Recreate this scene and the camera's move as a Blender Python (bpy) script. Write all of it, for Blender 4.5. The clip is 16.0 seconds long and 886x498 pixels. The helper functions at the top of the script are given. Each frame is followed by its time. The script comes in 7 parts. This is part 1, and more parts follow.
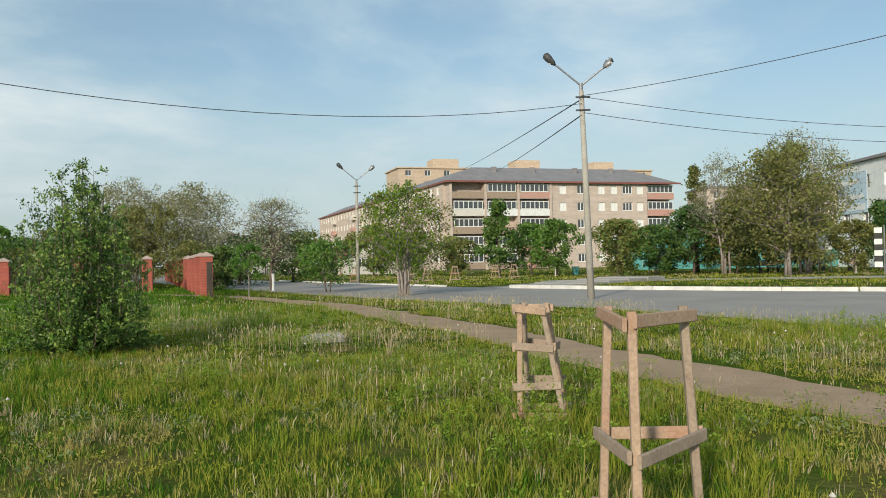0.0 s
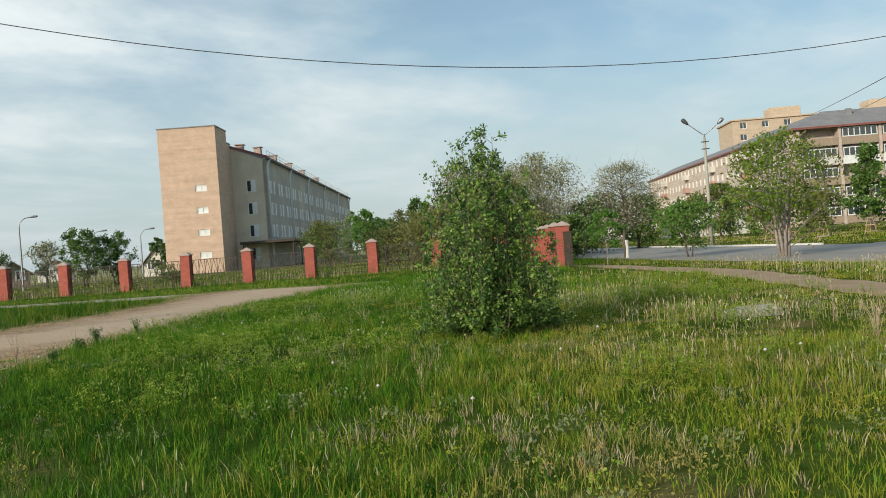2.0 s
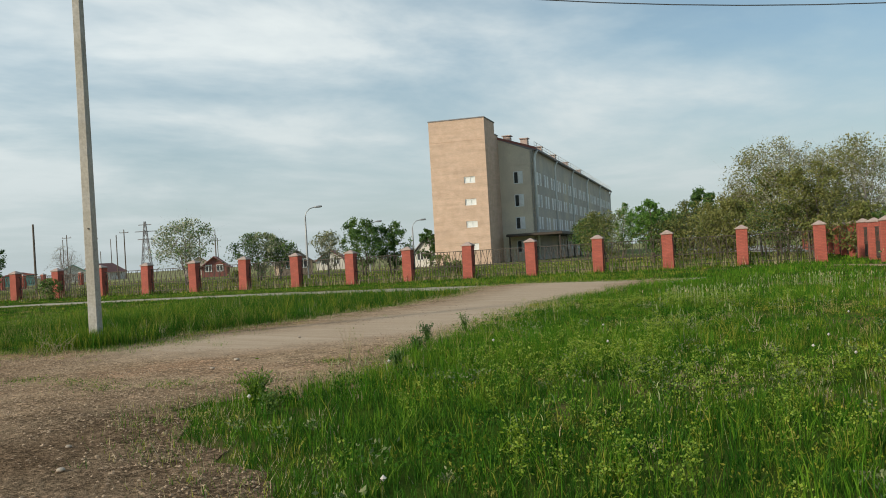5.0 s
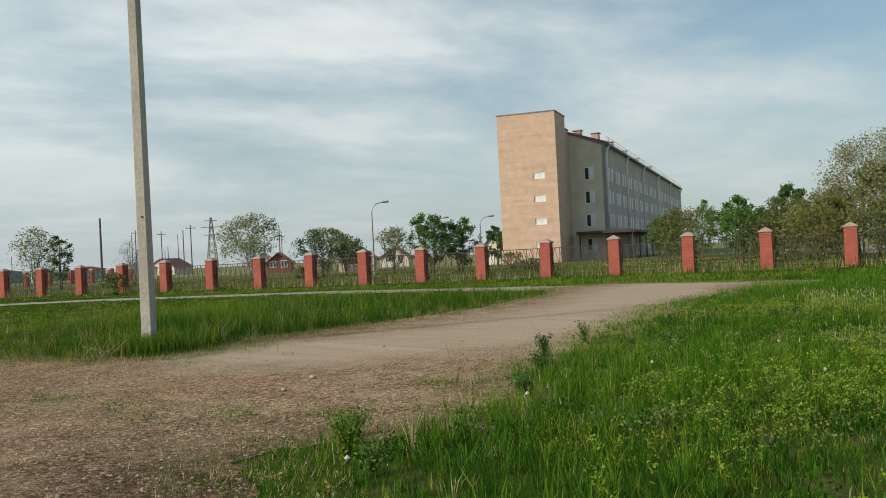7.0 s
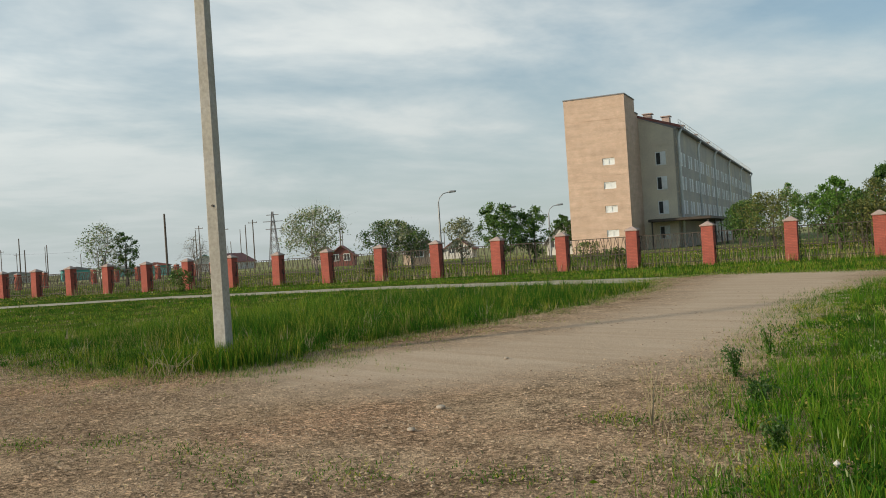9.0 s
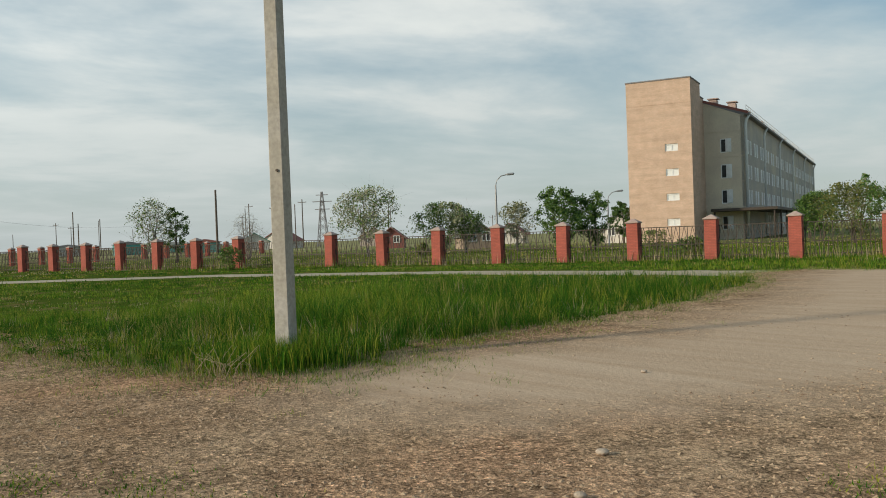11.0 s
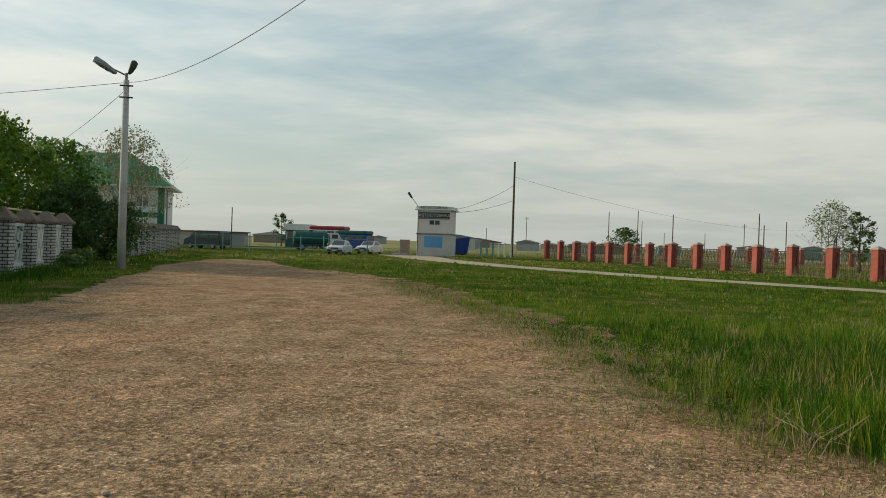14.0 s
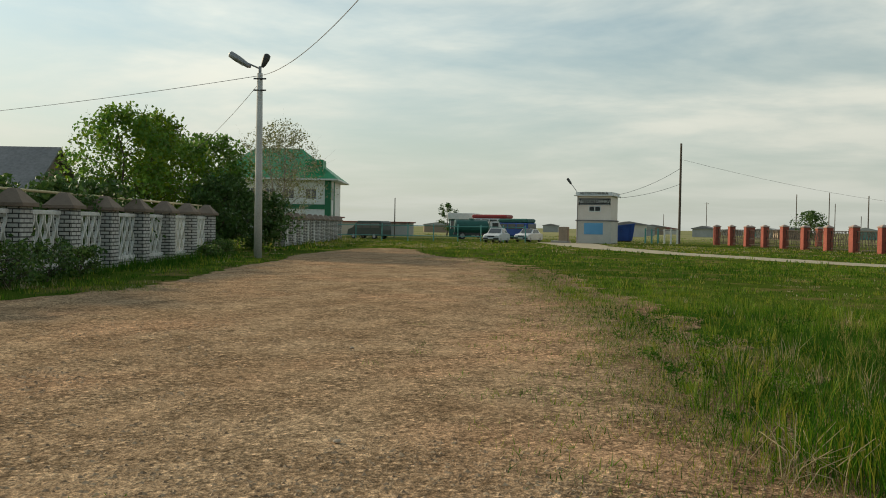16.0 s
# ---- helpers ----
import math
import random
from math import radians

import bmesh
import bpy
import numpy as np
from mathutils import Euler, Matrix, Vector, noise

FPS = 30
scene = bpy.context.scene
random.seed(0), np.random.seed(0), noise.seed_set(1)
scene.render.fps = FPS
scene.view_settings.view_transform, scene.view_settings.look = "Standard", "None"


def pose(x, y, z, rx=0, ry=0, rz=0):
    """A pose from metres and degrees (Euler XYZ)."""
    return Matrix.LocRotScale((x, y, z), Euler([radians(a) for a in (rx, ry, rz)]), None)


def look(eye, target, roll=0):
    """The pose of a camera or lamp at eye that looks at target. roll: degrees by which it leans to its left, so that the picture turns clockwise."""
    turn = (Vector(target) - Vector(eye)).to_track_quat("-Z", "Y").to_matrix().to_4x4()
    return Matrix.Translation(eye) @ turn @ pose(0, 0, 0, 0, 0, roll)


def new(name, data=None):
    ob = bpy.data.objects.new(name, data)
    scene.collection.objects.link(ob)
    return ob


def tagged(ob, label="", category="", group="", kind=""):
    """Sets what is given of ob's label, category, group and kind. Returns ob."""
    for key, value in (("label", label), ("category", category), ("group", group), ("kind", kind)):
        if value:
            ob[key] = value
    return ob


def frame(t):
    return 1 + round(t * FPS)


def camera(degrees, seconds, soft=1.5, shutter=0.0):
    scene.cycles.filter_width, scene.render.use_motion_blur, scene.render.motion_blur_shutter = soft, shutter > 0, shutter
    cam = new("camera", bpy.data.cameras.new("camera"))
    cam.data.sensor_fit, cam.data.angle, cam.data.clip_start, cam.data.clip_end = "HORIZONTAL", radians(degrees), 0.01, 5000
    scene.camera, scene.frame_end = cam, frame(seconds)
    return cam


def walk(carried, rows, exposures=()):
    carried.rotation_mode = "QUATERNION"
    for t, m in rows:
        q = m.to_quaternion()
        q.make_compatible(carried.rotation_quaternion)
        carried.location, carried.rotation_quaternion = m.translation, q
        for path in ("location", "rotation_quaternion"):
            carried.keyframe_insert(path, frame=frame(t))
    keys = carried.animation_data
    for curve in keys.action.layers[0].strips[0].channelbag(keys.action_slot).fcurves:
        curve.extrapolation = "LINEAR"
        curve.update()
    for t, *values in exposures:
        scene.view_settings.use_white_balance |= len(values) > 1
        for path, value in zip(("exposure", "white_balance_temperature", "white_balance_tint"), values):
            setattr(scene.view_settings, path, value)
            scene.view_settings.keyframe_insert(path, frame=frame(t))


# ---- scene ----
# ---------------- camera ----------------
cam = camera(53.6, 16.0, soft=0.95)
PATH = [
    (0, (-0.048, 0.513, 1.564), (-0.165, 2.509, 1.591), -1.08),
    (0.5, (-0.541, 0.991, 1.553), (-0.889, 2.960, 1.563), -2.46),
    (1, (-1.045, 1.451, 1.574), (-1.581, 3.378, 1.563), -3.15),
    (1.5, (-1.549, 1.850, 1.601), (-2.249, 3.723, 1.593), -4.22),
    (2, (-2.053, 2.193, 1.613), (-2.880, 4.014, 1.599), -4.28),
    (2.5, (-2.647, 2.503, 1.616), (-3.645, 4.236, 1.601), -4.32),
    (3, (-3.302, 2.820, 1.596), (-4.370, 4.511, 1.580), -4.72),
    (3.5, (-3.981, 3.146, 1.583), (-5.116, 4.793, 1.569), -4.04),
    (4, (-4.658, 3.500, 1.581), (-5.818, 5.130, 1.571), -3.77),
    (4.5, (-5.318, 3.887, 1.586), (-6.537, 5.472, 1.585), -3.12),
    (5, (-5.964, 4.297, 1.586), (-7.268, 5.814, 1.598), -3.34),
    (7.5, (-9.226, 6.388, 1.578), (-10.637, 7.806, 1.584), -2.96),
    (8, (-9.880, 6.772, 1.609), (-11.290, 8.190, 1.592), -3.51),
    (8.5, (-10.610, 6.986, 1.624), (-12.041, 8.383, 1.615), -3.72),
    (9, (-11.360, 7.197, 1.647), (-12.857, 8.524, 1.649), -3.70),
    (11.5, (-14.494, 8.569, 1.630), (-16.106, 9.751, 1.573), -0.88),
    (12, (-15.036, 8.836, 1.622), (-16.867, 9.642, 1.592), -1.66),
    (12.5, (-15.498, 9.064, 1.622), (-17.479, 9.333, 1.598), -0.52),
    (13, (-15.961, 9.440, 1.613), (-17.960, 9.422, 1.594), -0.63),
    (13.5, (-16.407, 9.895, 1.591), (-18.403, 9.763, 1.575), 0.45),
    (14, (-16.838, 10.408, 1.622), (-18.832, 10.256, 1.605), 1.84),
    (14.5, (-17.230, 10.950, 1.604), (-19.225, 10.804, 1.571), 2.05),
    (15, (-17.696, 11.371, 1.584), (-19.688, 11.194, 1.533), 1.97),
    (15.5, (-18.085, 11.803, 1.564), (-20.053, 11.452, 1.513), 1.41),
    (16, (-18.424, 12.217, 1.544), (-20.347, 11.669, 1.492), 0.99),
]
LIGHT = [(0, -0.12, 6100, 3), (2, -0.10, 6150, 3), (5, -0.22, 6150, 3), (9, -0.30, 6350, 4), (12, -0.36, 6500, 3.5), (13.4, -0.42, 6800, 3.5), (16, -0.33, 7150, 2)]
walk(cam, [(t, look(eye, target, roll)) for t, eye, target, roll in PATH], LIGHT)

# ---------------- sky, sun, exposure ----------------
SUN_AZ = Vector((-0.30, -0.954, 0.0))      # towards the evening sun
SUN_EL = radians(20)


def nodes_of(tree):
    return tree.nodes, tree.links


def make_world():
    w = bpy.data.worlds.new("sky")
    scene.world = w
    w.use_nodes = True
    n, l = nodes_of(w.node_tree)
    n.clear()
    out = n.new("ShaderNodeOutputWorld")
    bg = n.new("ShaderNodeBackground")
    sky = n.new("ShaderNodeTexSky")
    sky.sky_type = "NISHITA"
    sky.sun_disc = False
    sky.sun_elevation = SUN_EL
    sky.sun_rotation = math.atan2(SUN_AZ.x, SUN_AZ.y)
    sky.dust_density = 0.6
    sky.air_density = 1.0
    co = n.new("ShaderNodeTexCoord")
    sep = n.new("ShaderNodeSeparateXYZ")
    l.new(co.outputs["Generated"], sep.inputs[0])
    up = n.new("ShaderNodeMath")
    up.operation = "MAXIMUM"
    l.new(sep.outputs["Z"], up.inputs[0])
    up.inputs[1].default_value = 0.0
    add = n.new("ShaderNodeMath")
    add.operation = "ADD"
    l.new(up.outputs[0], add.inputs[0])
    add.inputs[1].default_value = 0.13
    flat = n.new("ShaderNodeVectorMath")
    flat.operation = "DIVIDE"
    comb = n.new("ShaderNodeCombineXYZ")
    for k in "XYZ":
        l.new(add.outputs[0], comb.inputs[k])
    l.new(co.outputs["Generated"], flat.inputs[0])
    l.new(comb.outputs[0], flat.inputs[1])
    stretch = n.new("ShaderNodeMapping")
    stretch.inputs["Scale"].default_value = (1.0, 0.75, 1.0)
    stretch.inputs["Rotation"].default_value = (0, 0, 0.5)
    l.new(flat.outputs[0], stretch.inputs["Vector"])
    big = n.new("ShaderNodeTexNoise")
    big.inputs["Scale"].default_value = 1.15
    big.inputs["Detail"].default_value = 6.0
    big.inputs["Roughness"].default_value = 0.56
    big.inputs["Distortion"].default_value = 0.2
    l.new(stretch.outputs[0], big.inputs["Vector"])
    # the cloud sheet thickens towards the west
    west = n.new("ShaderNodeMath")
    west.operation = "MULTIPLY_ADD"
    l.new(sep.outputs["X"], west.inputs[0])
    west.inputs[1].default_value = -0.16
    l.new(big.outputs["Fac"], west.inputs[2])
    ramp = n.new("ShaderNodeValToRGB")
    ramp.color_ramp.elements[0].position = 0.40
    ramp.color_ramp.elements[0].color = (0.25, 0.25, 0.25, 1)
    ramp.color_ramp.elements[1].position = 0.80
    ramp.color_ramp.elements[1].color = (0.92, 0.92, 0.92, 1)
    l.new(west.outputs[0], ramp.inputs[0])
    tone = n.new("ShaderNodeValToRGB")
    tone.color_ramp.elements[0].position = 0.46
    tone.color_ramp.elements[0].color = (5.3, 6.4, 6.8, 1)
    tone.color_ramp.elements[1].position = 0.74
    tone.color_ramp.elements[1].color = (8.7, 8.65, 8.45, 1)
    l.new(west.outputs[0], tone.inputs[0])
    tint = n.new("ShaderNodeMix")
    tint.data_type = "RGBA"
    tint.blend_type = "MULTIPLY"
    tint.inputs["Factor"].default_value = 1.0
    l.new(sky.outputs[0], tint.inputs["A"])
    tint.inputs["B"].default_value = (0.98, 1.0, 1.02, 1)
    mix = n.new("ShaderNodeMix")
    mix.data_type = "RGBA"
    l.new(ramp.outputs[0], mix.inputs["Factor"])
    l.new(tint.outputs["Result"], mix.inputs["A"])
    l.new(tone.outputs[0], mix.inputs["B"])
    # thin haze along the horizon
    low = n.new("ShaderNodeMapRange")
    low.inputs["From Min"].default_value, low.inputs["From Max"].default_value = 0.0, 0.22
    low.inputs["To Min"].default_value, low.inputs["To Max"].default_value = 0.85, 0.0
    l.new(up.outputs[0], low.inputs["Value"])
    haze = n.new("ShaderNodeMix")
    haze.data_type = "RGBA"
    l.new(low.outputs[0], haze.inputs["Factor"])
    sunward = n.new("ShaderNodeMapRange")
    for k, v in zip(("From Min", "From Max", "To Min", "To Max"), (-0.4, 0.8, 1.20, 0.93)):
        sunward.inputs[k].default_value = v
    l.new(sep.outputs["Y"], sunward.inputs["Value"])
    lit = n.new("ShaderNodeMix")
    lit.data_type, lit.blend_type = "RGBA", "MULTIPLY"
    lit.inputs["Factor"].default_value = 1.0
    l.new(mix.outputs["Result"], lit.inputs["A"])
    l.new(sunward.outputs[0], lit.inputs["B"])
    l.new(lit.outputs["Result"], haze.inputs["A"])
    haze.inputs["B"].default_value = (4.85, 5.2, 5.35, 1)
    l.new(haze.outputs["Result"], bg.inputs["Color"])
    bg.inputs["Strength"].default_value = 0.122
    l.new(bg.outputs[0], out.inputs["Surface"])


make_world()
sun = new("sun", bpy.data.lights.new("sun", "SUN"))
sun.data.energy, sun.data.angle, sun.data.color = 4.2, radians(4.0), (1.0, 0.84, 0.66)
sun.matrix_world = look((0, 0, 50), Vector((0, 0, 50)) - (SUN_AZ.normalized() * math.cos(SUN_EL) + Vector((0, 0, math.sin(SUN_EL)))))


# ---------------- materials ----------------
def material(name, c1, c2, scale=4.0, rough=0.8, metal=0.0, bump=0.3, fine=40.0, island=0.0, spot=None, spot_scale=0.6,
             depth=0.01, two_sided=0.0, spec=0.3):
    """Two colours mixed by a broad noise, a fine grain on top, an optional third colour in stains, and a bump."""
    m = bpy.data.materials.new(name)
    m.use_nodes = True
    n, l = nodes_of(m.node_tree)
    p = n["Principled BSDF"]
    a = n.new("ShaderNodeTexNoise")
    a.inputs["Scale"].default_value, a.inputs["Detail"].default_value = scale, 5.0
    b = n.new("ShaderNodeTexNoise")
    b.inputs["Scale"].default_value, b.inputs["Detail"].default_value = fine, 4.0
    geo = n.new("ShaderNodeNewGeometry")
    for t in (a, b):
        l.new(geo.outputs["Position"], t.inputs["Vector"])
    mix = n.new("ShaderNodeMix")
    mix.data_type = "RGBA"
    mix.inputs["A"].default_value, mix.inputs["B"].default_value = (*c1, 1), (*c2, 1)
    mr = n.new("ShaderNodeMapRange")
    mr.inputs["From Min"].default_value, mr.inputs["From Max"].default_value = 0.32, 0.68
    if island:
        isl = n.new("ShaderNodeMath")
        isl.operation = "MULTIPLY_ADD"
        l.new(geo.outputs["Random Per Island"], isl.inputs[0])
        isl.inputs[1].default_value = island
        sub = n.new("ShaderNodeMath")
        sub.operation = "SUBTRACT"
        l.new(a.outputs["Fac"], sub.inputs[0])
        sub.inputs[1].default_value = island / 2
        l.new(sub.outputs[0], isl.inputs[2])
        l.new(isl.outputs[0], mr.inputs["Value"])
    else:
        l.new(a.outputs["Fac"], mr.inputs["Value"])
    l.new(mr.outputs[0], mix.inputs["Factor"])
    col = mix.outputs["Result"]
    if spot:
        c = n.new("ShaderNodeTexNoise")
        c.inputs["Scale"].default_value, c.inputs["Detail"].default_value = spot_scale, 6.0
        l.new(geo.outputs["Position"], c.inputs["Vector"])
        r = n.new("ShaderNodeMapRange")
        r.inputs["From Min"].default_value, r.inputs["From Max"].default_value = 0.52, 0.66
        l.new(c.outputs["Fac"], r.inputs["Value"])
        mx = n.new("ShaderNodeMix")
        mx.data_type = "RGBA"
        l.new(r.outputs[0], mx.inputs["Factor"])
        l.new(col, mx.inputs["A"])
        mx.inputs["B"].default_value = (*spot, 1)
        col = mx.outputs["Result"]
    g = n.new("ShaderNodeMapRange")
    g.inputs["From Min"].default_value, g.inputs["From Max"].default_value = 0.25, 0.75
    g.inputs["To Min"].default_value, g.inputs["To Max"].default_value = 0.8, 1.2
    l.new(b.outputs["Fac"], g.inputs["Value"])
    mul = n.new("ShaderNodeMix")
    mul.data_type, mul.blend_type = "RGBA", "MULTIPLY"
    mul.inputs["Factor"].default_value = 1.0
    l.new(col, mul.inputs["A"])
    l.new(g.outputs[0], mul.inputs["B"])
    l.new(mul.outputs["Result"], p.inputs["Base Color"])
    p.inputs["Roughness"].default_value, p.inputs["Metallic"].default_value = rough, metal
    p.inputs["Specular IOR Level"].default_value = spec
    if two_sided:
        tr = n.new("ShaderNodeBsdfTranslucent")
        l.new(mul.outputs["Result"], tr.inputs["Color"])
        ms = n.new("ShaderNodeMixShader")
        ms.inputs[0].default_value = two_sided
        l.new(p.outputs[0], ms.inputs[1])
        l.new(tr.outputs[0], ms.inputs[2])
        l.new(ms.outputs[0], n["Material Output"].inputs["Surface"])
    if bump:
        bp = n.new("ShaderNodeBump")
        bp.inputs["Strength"].default_value, bp.inputs["Distance"].default_value = bump, depth
        l.new(b.outputs["Fac"], bp.inputs["Height"])
        l.new(bp.outputs[0], p.inputs["Normal"])
    return m


def brickwork(name, c1, c2, mortar, width=0.25, height=0.077, joint=0.012, rough=0.85, vary=0.1):
    """Courses of brick on upright walls, in the thing's own coordinates."""
    m = material(name, c1, c2, 1.2, rough, bump=0)
    n, l = nodes_of(m.node_tree)
    p = n["Principled BSDF"]
    base = p.inputs["Base Color"].links[0].from_socket
    co = n.new("ShaderNodeTexCoord")
    sep = n.new("ShaderNodeSeparateXYZ")
    l.new(co.outputs["Object"], sep.inputs[0])
    s = n.new("ShaderNodeMath")
    s.operation = "ADD"
    l.new(sep.outputs["X"], s.inputs[0])
    l.new(sep.outputs["Y"], s.inputs[1])
    c = n.new("ShaderNodeCombineXYZ")
    l.new(s.outputs[0], c.inputs["X"])
    l.new(sep.outputs["Z"], c.inputs["Y"])
    # batches of paler and darker courses
    batch = n.new("ShaderNodeMapping")
    batch.inputs["Scale"].default_value = (0.22, 1.6, 1.0)
    l.new(c.outputs[0], batch.inputs["Vector"])
    base = scaled(n, l, base, ranged(n, l, grain(n, l, batch.outputs[0], 1.0, 4.0), 0.3, 0.7, 0.88, 1.1))
    br = n.new("ShaderNodeTexBrick")
    l.new(c.outputs[0], br.inputs["Vector"])
    br.inputs["Scale"].default_value = 1.0
    br.inputs["Brick Width"].default_value, br.inputs["Row Height"].default_value = width, height
    br.inputs["Mortar Size"].default_value = joint
    br.inputs["Color1"].default_value, br.inputs["Color2"].default_value = (1 - vary, 1 - vary, 1 - vary, 1), (1 + vary, 1 + vary, 1 + vary, 1)
    br.inputs["Mortar"].default_value = tuple(v / max(x, 0.01) for v, x in zip(mortar, c1)) + (1,)
    mul = n.new("ShaderNodeMix")
    mul.data_type, mul.blend_type = "RGBA", "MULTIPLY"
    mul.inputs["Factor"].default_value = 1.0
    l.new(base, mul.inputs["A"])
    l.new(br.outputs["Color"], mul.inputs["B"])
    l.new(mul.outputs["Result"], p.inputs["Base Color"])
    bp = n.new("ShaderNodeBump")
    bp.inputs["Strength"].default_value, bp.inputs["Distance"].default_value = 0.5, 0.01
    bp.invert = True
    l.new(br.outputs["Fac"], bp.inputs["Height"])
    l.new(bp.outputs[0], p.inputs["Normal"])
    return m


def line_distance(n, l, pos, line):
    """Nodes that give the distance of a place from a bent line on the ground."""
    def vec(op, p, q):
        v = n.new("ShaderNodeVectorMath")
        v.operation = op
        for i, w in enumerate((p, q)):
            if isinstance(w, tuple):
                v.inputs[i].default_value = w
            elif w is not None:
                l.new(w, v.inputs[i])
        return v
    best = None
    for (ax, ay), (bx, by) in zip(line, line[1:]):
        d = (bx - ax, by - ay, 0.0)
        rel = vec("SUBTRACT", pos, (ax, ay, 0.0)).outputs["Vector"]
        dot = vec("DOT_PRODUCT", rel, d).outputs["Value"]
        t = n.new("ShaderNodeMath")
        t.operation, t.use_clamp = "MULTIPLY", True
        l.new(dot, t.inputs[0])
        t.inputs[1].default_value = 1.0 / (d[0] ** 2 + d[1] ** 2)
        foot = vec("SCALE", d, None)
        l.new(t.outputs[0], foot.inputs["Scale"])
        away = vec("DISTANCE", rel, foot.outputs["Vector"]).outputs["Value"]
        if best is None:
            best = away
        else:
            m = n.new("ShaderNodeMath")
            m.operation = "MINIMUM"
            l.new(best, m.inputs[0])
            l.new(away, m.inputs[1])
            best = m.outputs[0]
    return best


def scaled(n, l, col, fac):
    x = n.new("ShaderNodeMix")
    x.data_type, x.blend_type = "RGBA", "MULTIPLY"
    x.inputs["Factor"].default_value = 1.0
    l.new(col, x.inputs["A"])
    l.new(fac, x.inputs["B"])
    return x.outputs["Result"]


def ranged(n, l, value, a, b, c, d):
    r = n.new("ShaderNodeMapRange")
    for k, v in zip(("From Min", "From Max", "To Min", "To Max"), (a, b, c, d)):
        r.inputs[k].default_value = v
    l.new(value, r.inputs["Value"])
    return r.outputs[0]


def grain(n, l, pos, scale, detail=3.0, rough=0.6, distort=0.0):
    t = n.new("ShaderNodeTexNoise")
    t.inputs["Scale"].default_value, t.inputs["Detail"].default_value = scale, detail
    t.inputs["Roughness"].default_value, t.inputs["Distortion"].default_value = rough, distort
    l.new(pos, t.inputs["Vector"])
    return t.outputs["Fac"]


def gravelly(name):
    """Trodden earth: tan and reddish patches under loose grit, and a paler band that wheels keep smooth."""
    m = material(name, (0.60, 0.425, 0.27), (0.47, 0.312, 0.19), 0.6, 0.95, bump=0, fine=5, spot=(0.63, 0.40, 0.245), spot_scale=0.35, spec=0.0)
    n, l = nodes_of(m.node_tree)
    p = n["Principled BSDF"]
    col = p.inputs["Base Color"].links[0].from_socket
    pos = n.new("ShaderNodeNewGeometry").outputs["Position"]
    # grit at four sizes
    total = None
    for scale, low, high, weight in ((2.2, 0.84, 1.14, 1.0), (9.0, 0.74, 1.20, 0.9), (26.0, 0.50, 1.42, 0.9), (70.0, 0.55, 1.42, 0.5)):
        t = grain(n, l, pos, scale)
        col = scaled(n, l, col, ranged(n, l, t, 0.3, 0.7, low, high))
        k = n.new("ShaderNodeMath")
        k.operation = "MULTIPLY_ADD"
        l.new(t, k.inputs[0])
        k.inputs[1].default_value = weight
        k.inputs[2].default_value = 0.0
        if total is not None:
            l.new(total, k.inputs[2])
        total = k.outputs[0]
    # loose stones lying close, with dark gaps between them
    for scale, low in ((14.0, 0.60), (32.0, 0.62)):
        cell = n.new("ShaderNodeTexVoronoi")
        cell.inputs["Scale"].default_value = scale
        l.new(pos, cell.inputs["Vector"])
        heap = n.new("ShaderNodeMix")
        heap.data_type = "RGBA"
        l.new(ranged(n, l, grain(n, l, pos, 1.3, 5.0, 0.65), 0.36, 0.60, 0.25, 1.0), heap.inputs["Factor"])
        l.new(col, heap.inputs["A"])
        l.new(scaled(n, l, scaled(n, l, col, ranged(n, l, cell.outputs["Distance"], 0.12, 0.62, 1.30, low)), ranged(n, l, cell.outputs["Color"], 0.0, 1.0, 0.84, 1.16)), heap.inputs["B"])
        col = heap.outputs["Result"]
    # wheel lines along the road
    turn = n.new("ShaderNodeMapping")
    turn.inputs["Rotation"].default_value = (0, 0, -0.36)
    turn.inputs["Scale"].default_value = (0.10, 1.5, 1.0)
    l.new(pos, turn.inputs["Vector"])
    col = scaled(n, l, col, ranged(n, l, grain(n, l, turn.outputs[0], 1.0, 4.0, 0.5, 0.5), 0.35, 0.65, 0.94, 1.07))
    # the smooth band
    away = line_distance(n, l, pos, [(-21.2, 15.4), (-19.9, 18.0), (-22.0, 27.0), (-25.5, 34.0), (-27.0, 39.0)])
    wob = n.new("ShaderNodeMath")
    wob.operation = "MULTIPLY_ADD"
    l.new(grain(n, l, pos, 0.9, 5.0), wob.inputs[0])
    wob.inputs[1].default_value = 2.6
    l.new(away, wob.inputs[2])
    mask = ranged(n, l, wob.outputs[0], 2.6, 4.8, 1.0, 0.0)
    smooth = n.new("ShaderNodeMix")
    smooth.data_type = "RGBA"
    smooth.inputs["A"].default_value, smooth.inputs["B"].default_value = (0.54, 0.415, 0.30, 1), (0.465, 0.345, 0.24, 1)
    l.new(ranged(n, l, grain(n, l, turn.outputs[0], 2.2, 5.0, 0.6, 0.3), 0.35, 0.65, 0, 1), smooth.inputs["Factor"])
    pale = scaled(n, l, smooth.outputs["Result"], ranged(n, l, grain(n, l, pos, 40.0), 0.3, 0.7, 0.86, 1.12))
    mix = n.new("ShaderNodeMix")
    mix.data_type = "RGBA"
    l.new(mask, mix.inputs["Factor"])
    l.new(col, mix.inputs["A"])
    l.new(pale, mix.inputs["B"])
    # darker brown in a band along the meadow's edge
    near = n.new("ShaderNodeMath")
    near.operation = "MULTIPLY_ADD"
    l.new(grain(n, l, pos, 1.1, 5.0), near.inputs[0])
    near.inputs[1].default_value = 2.0
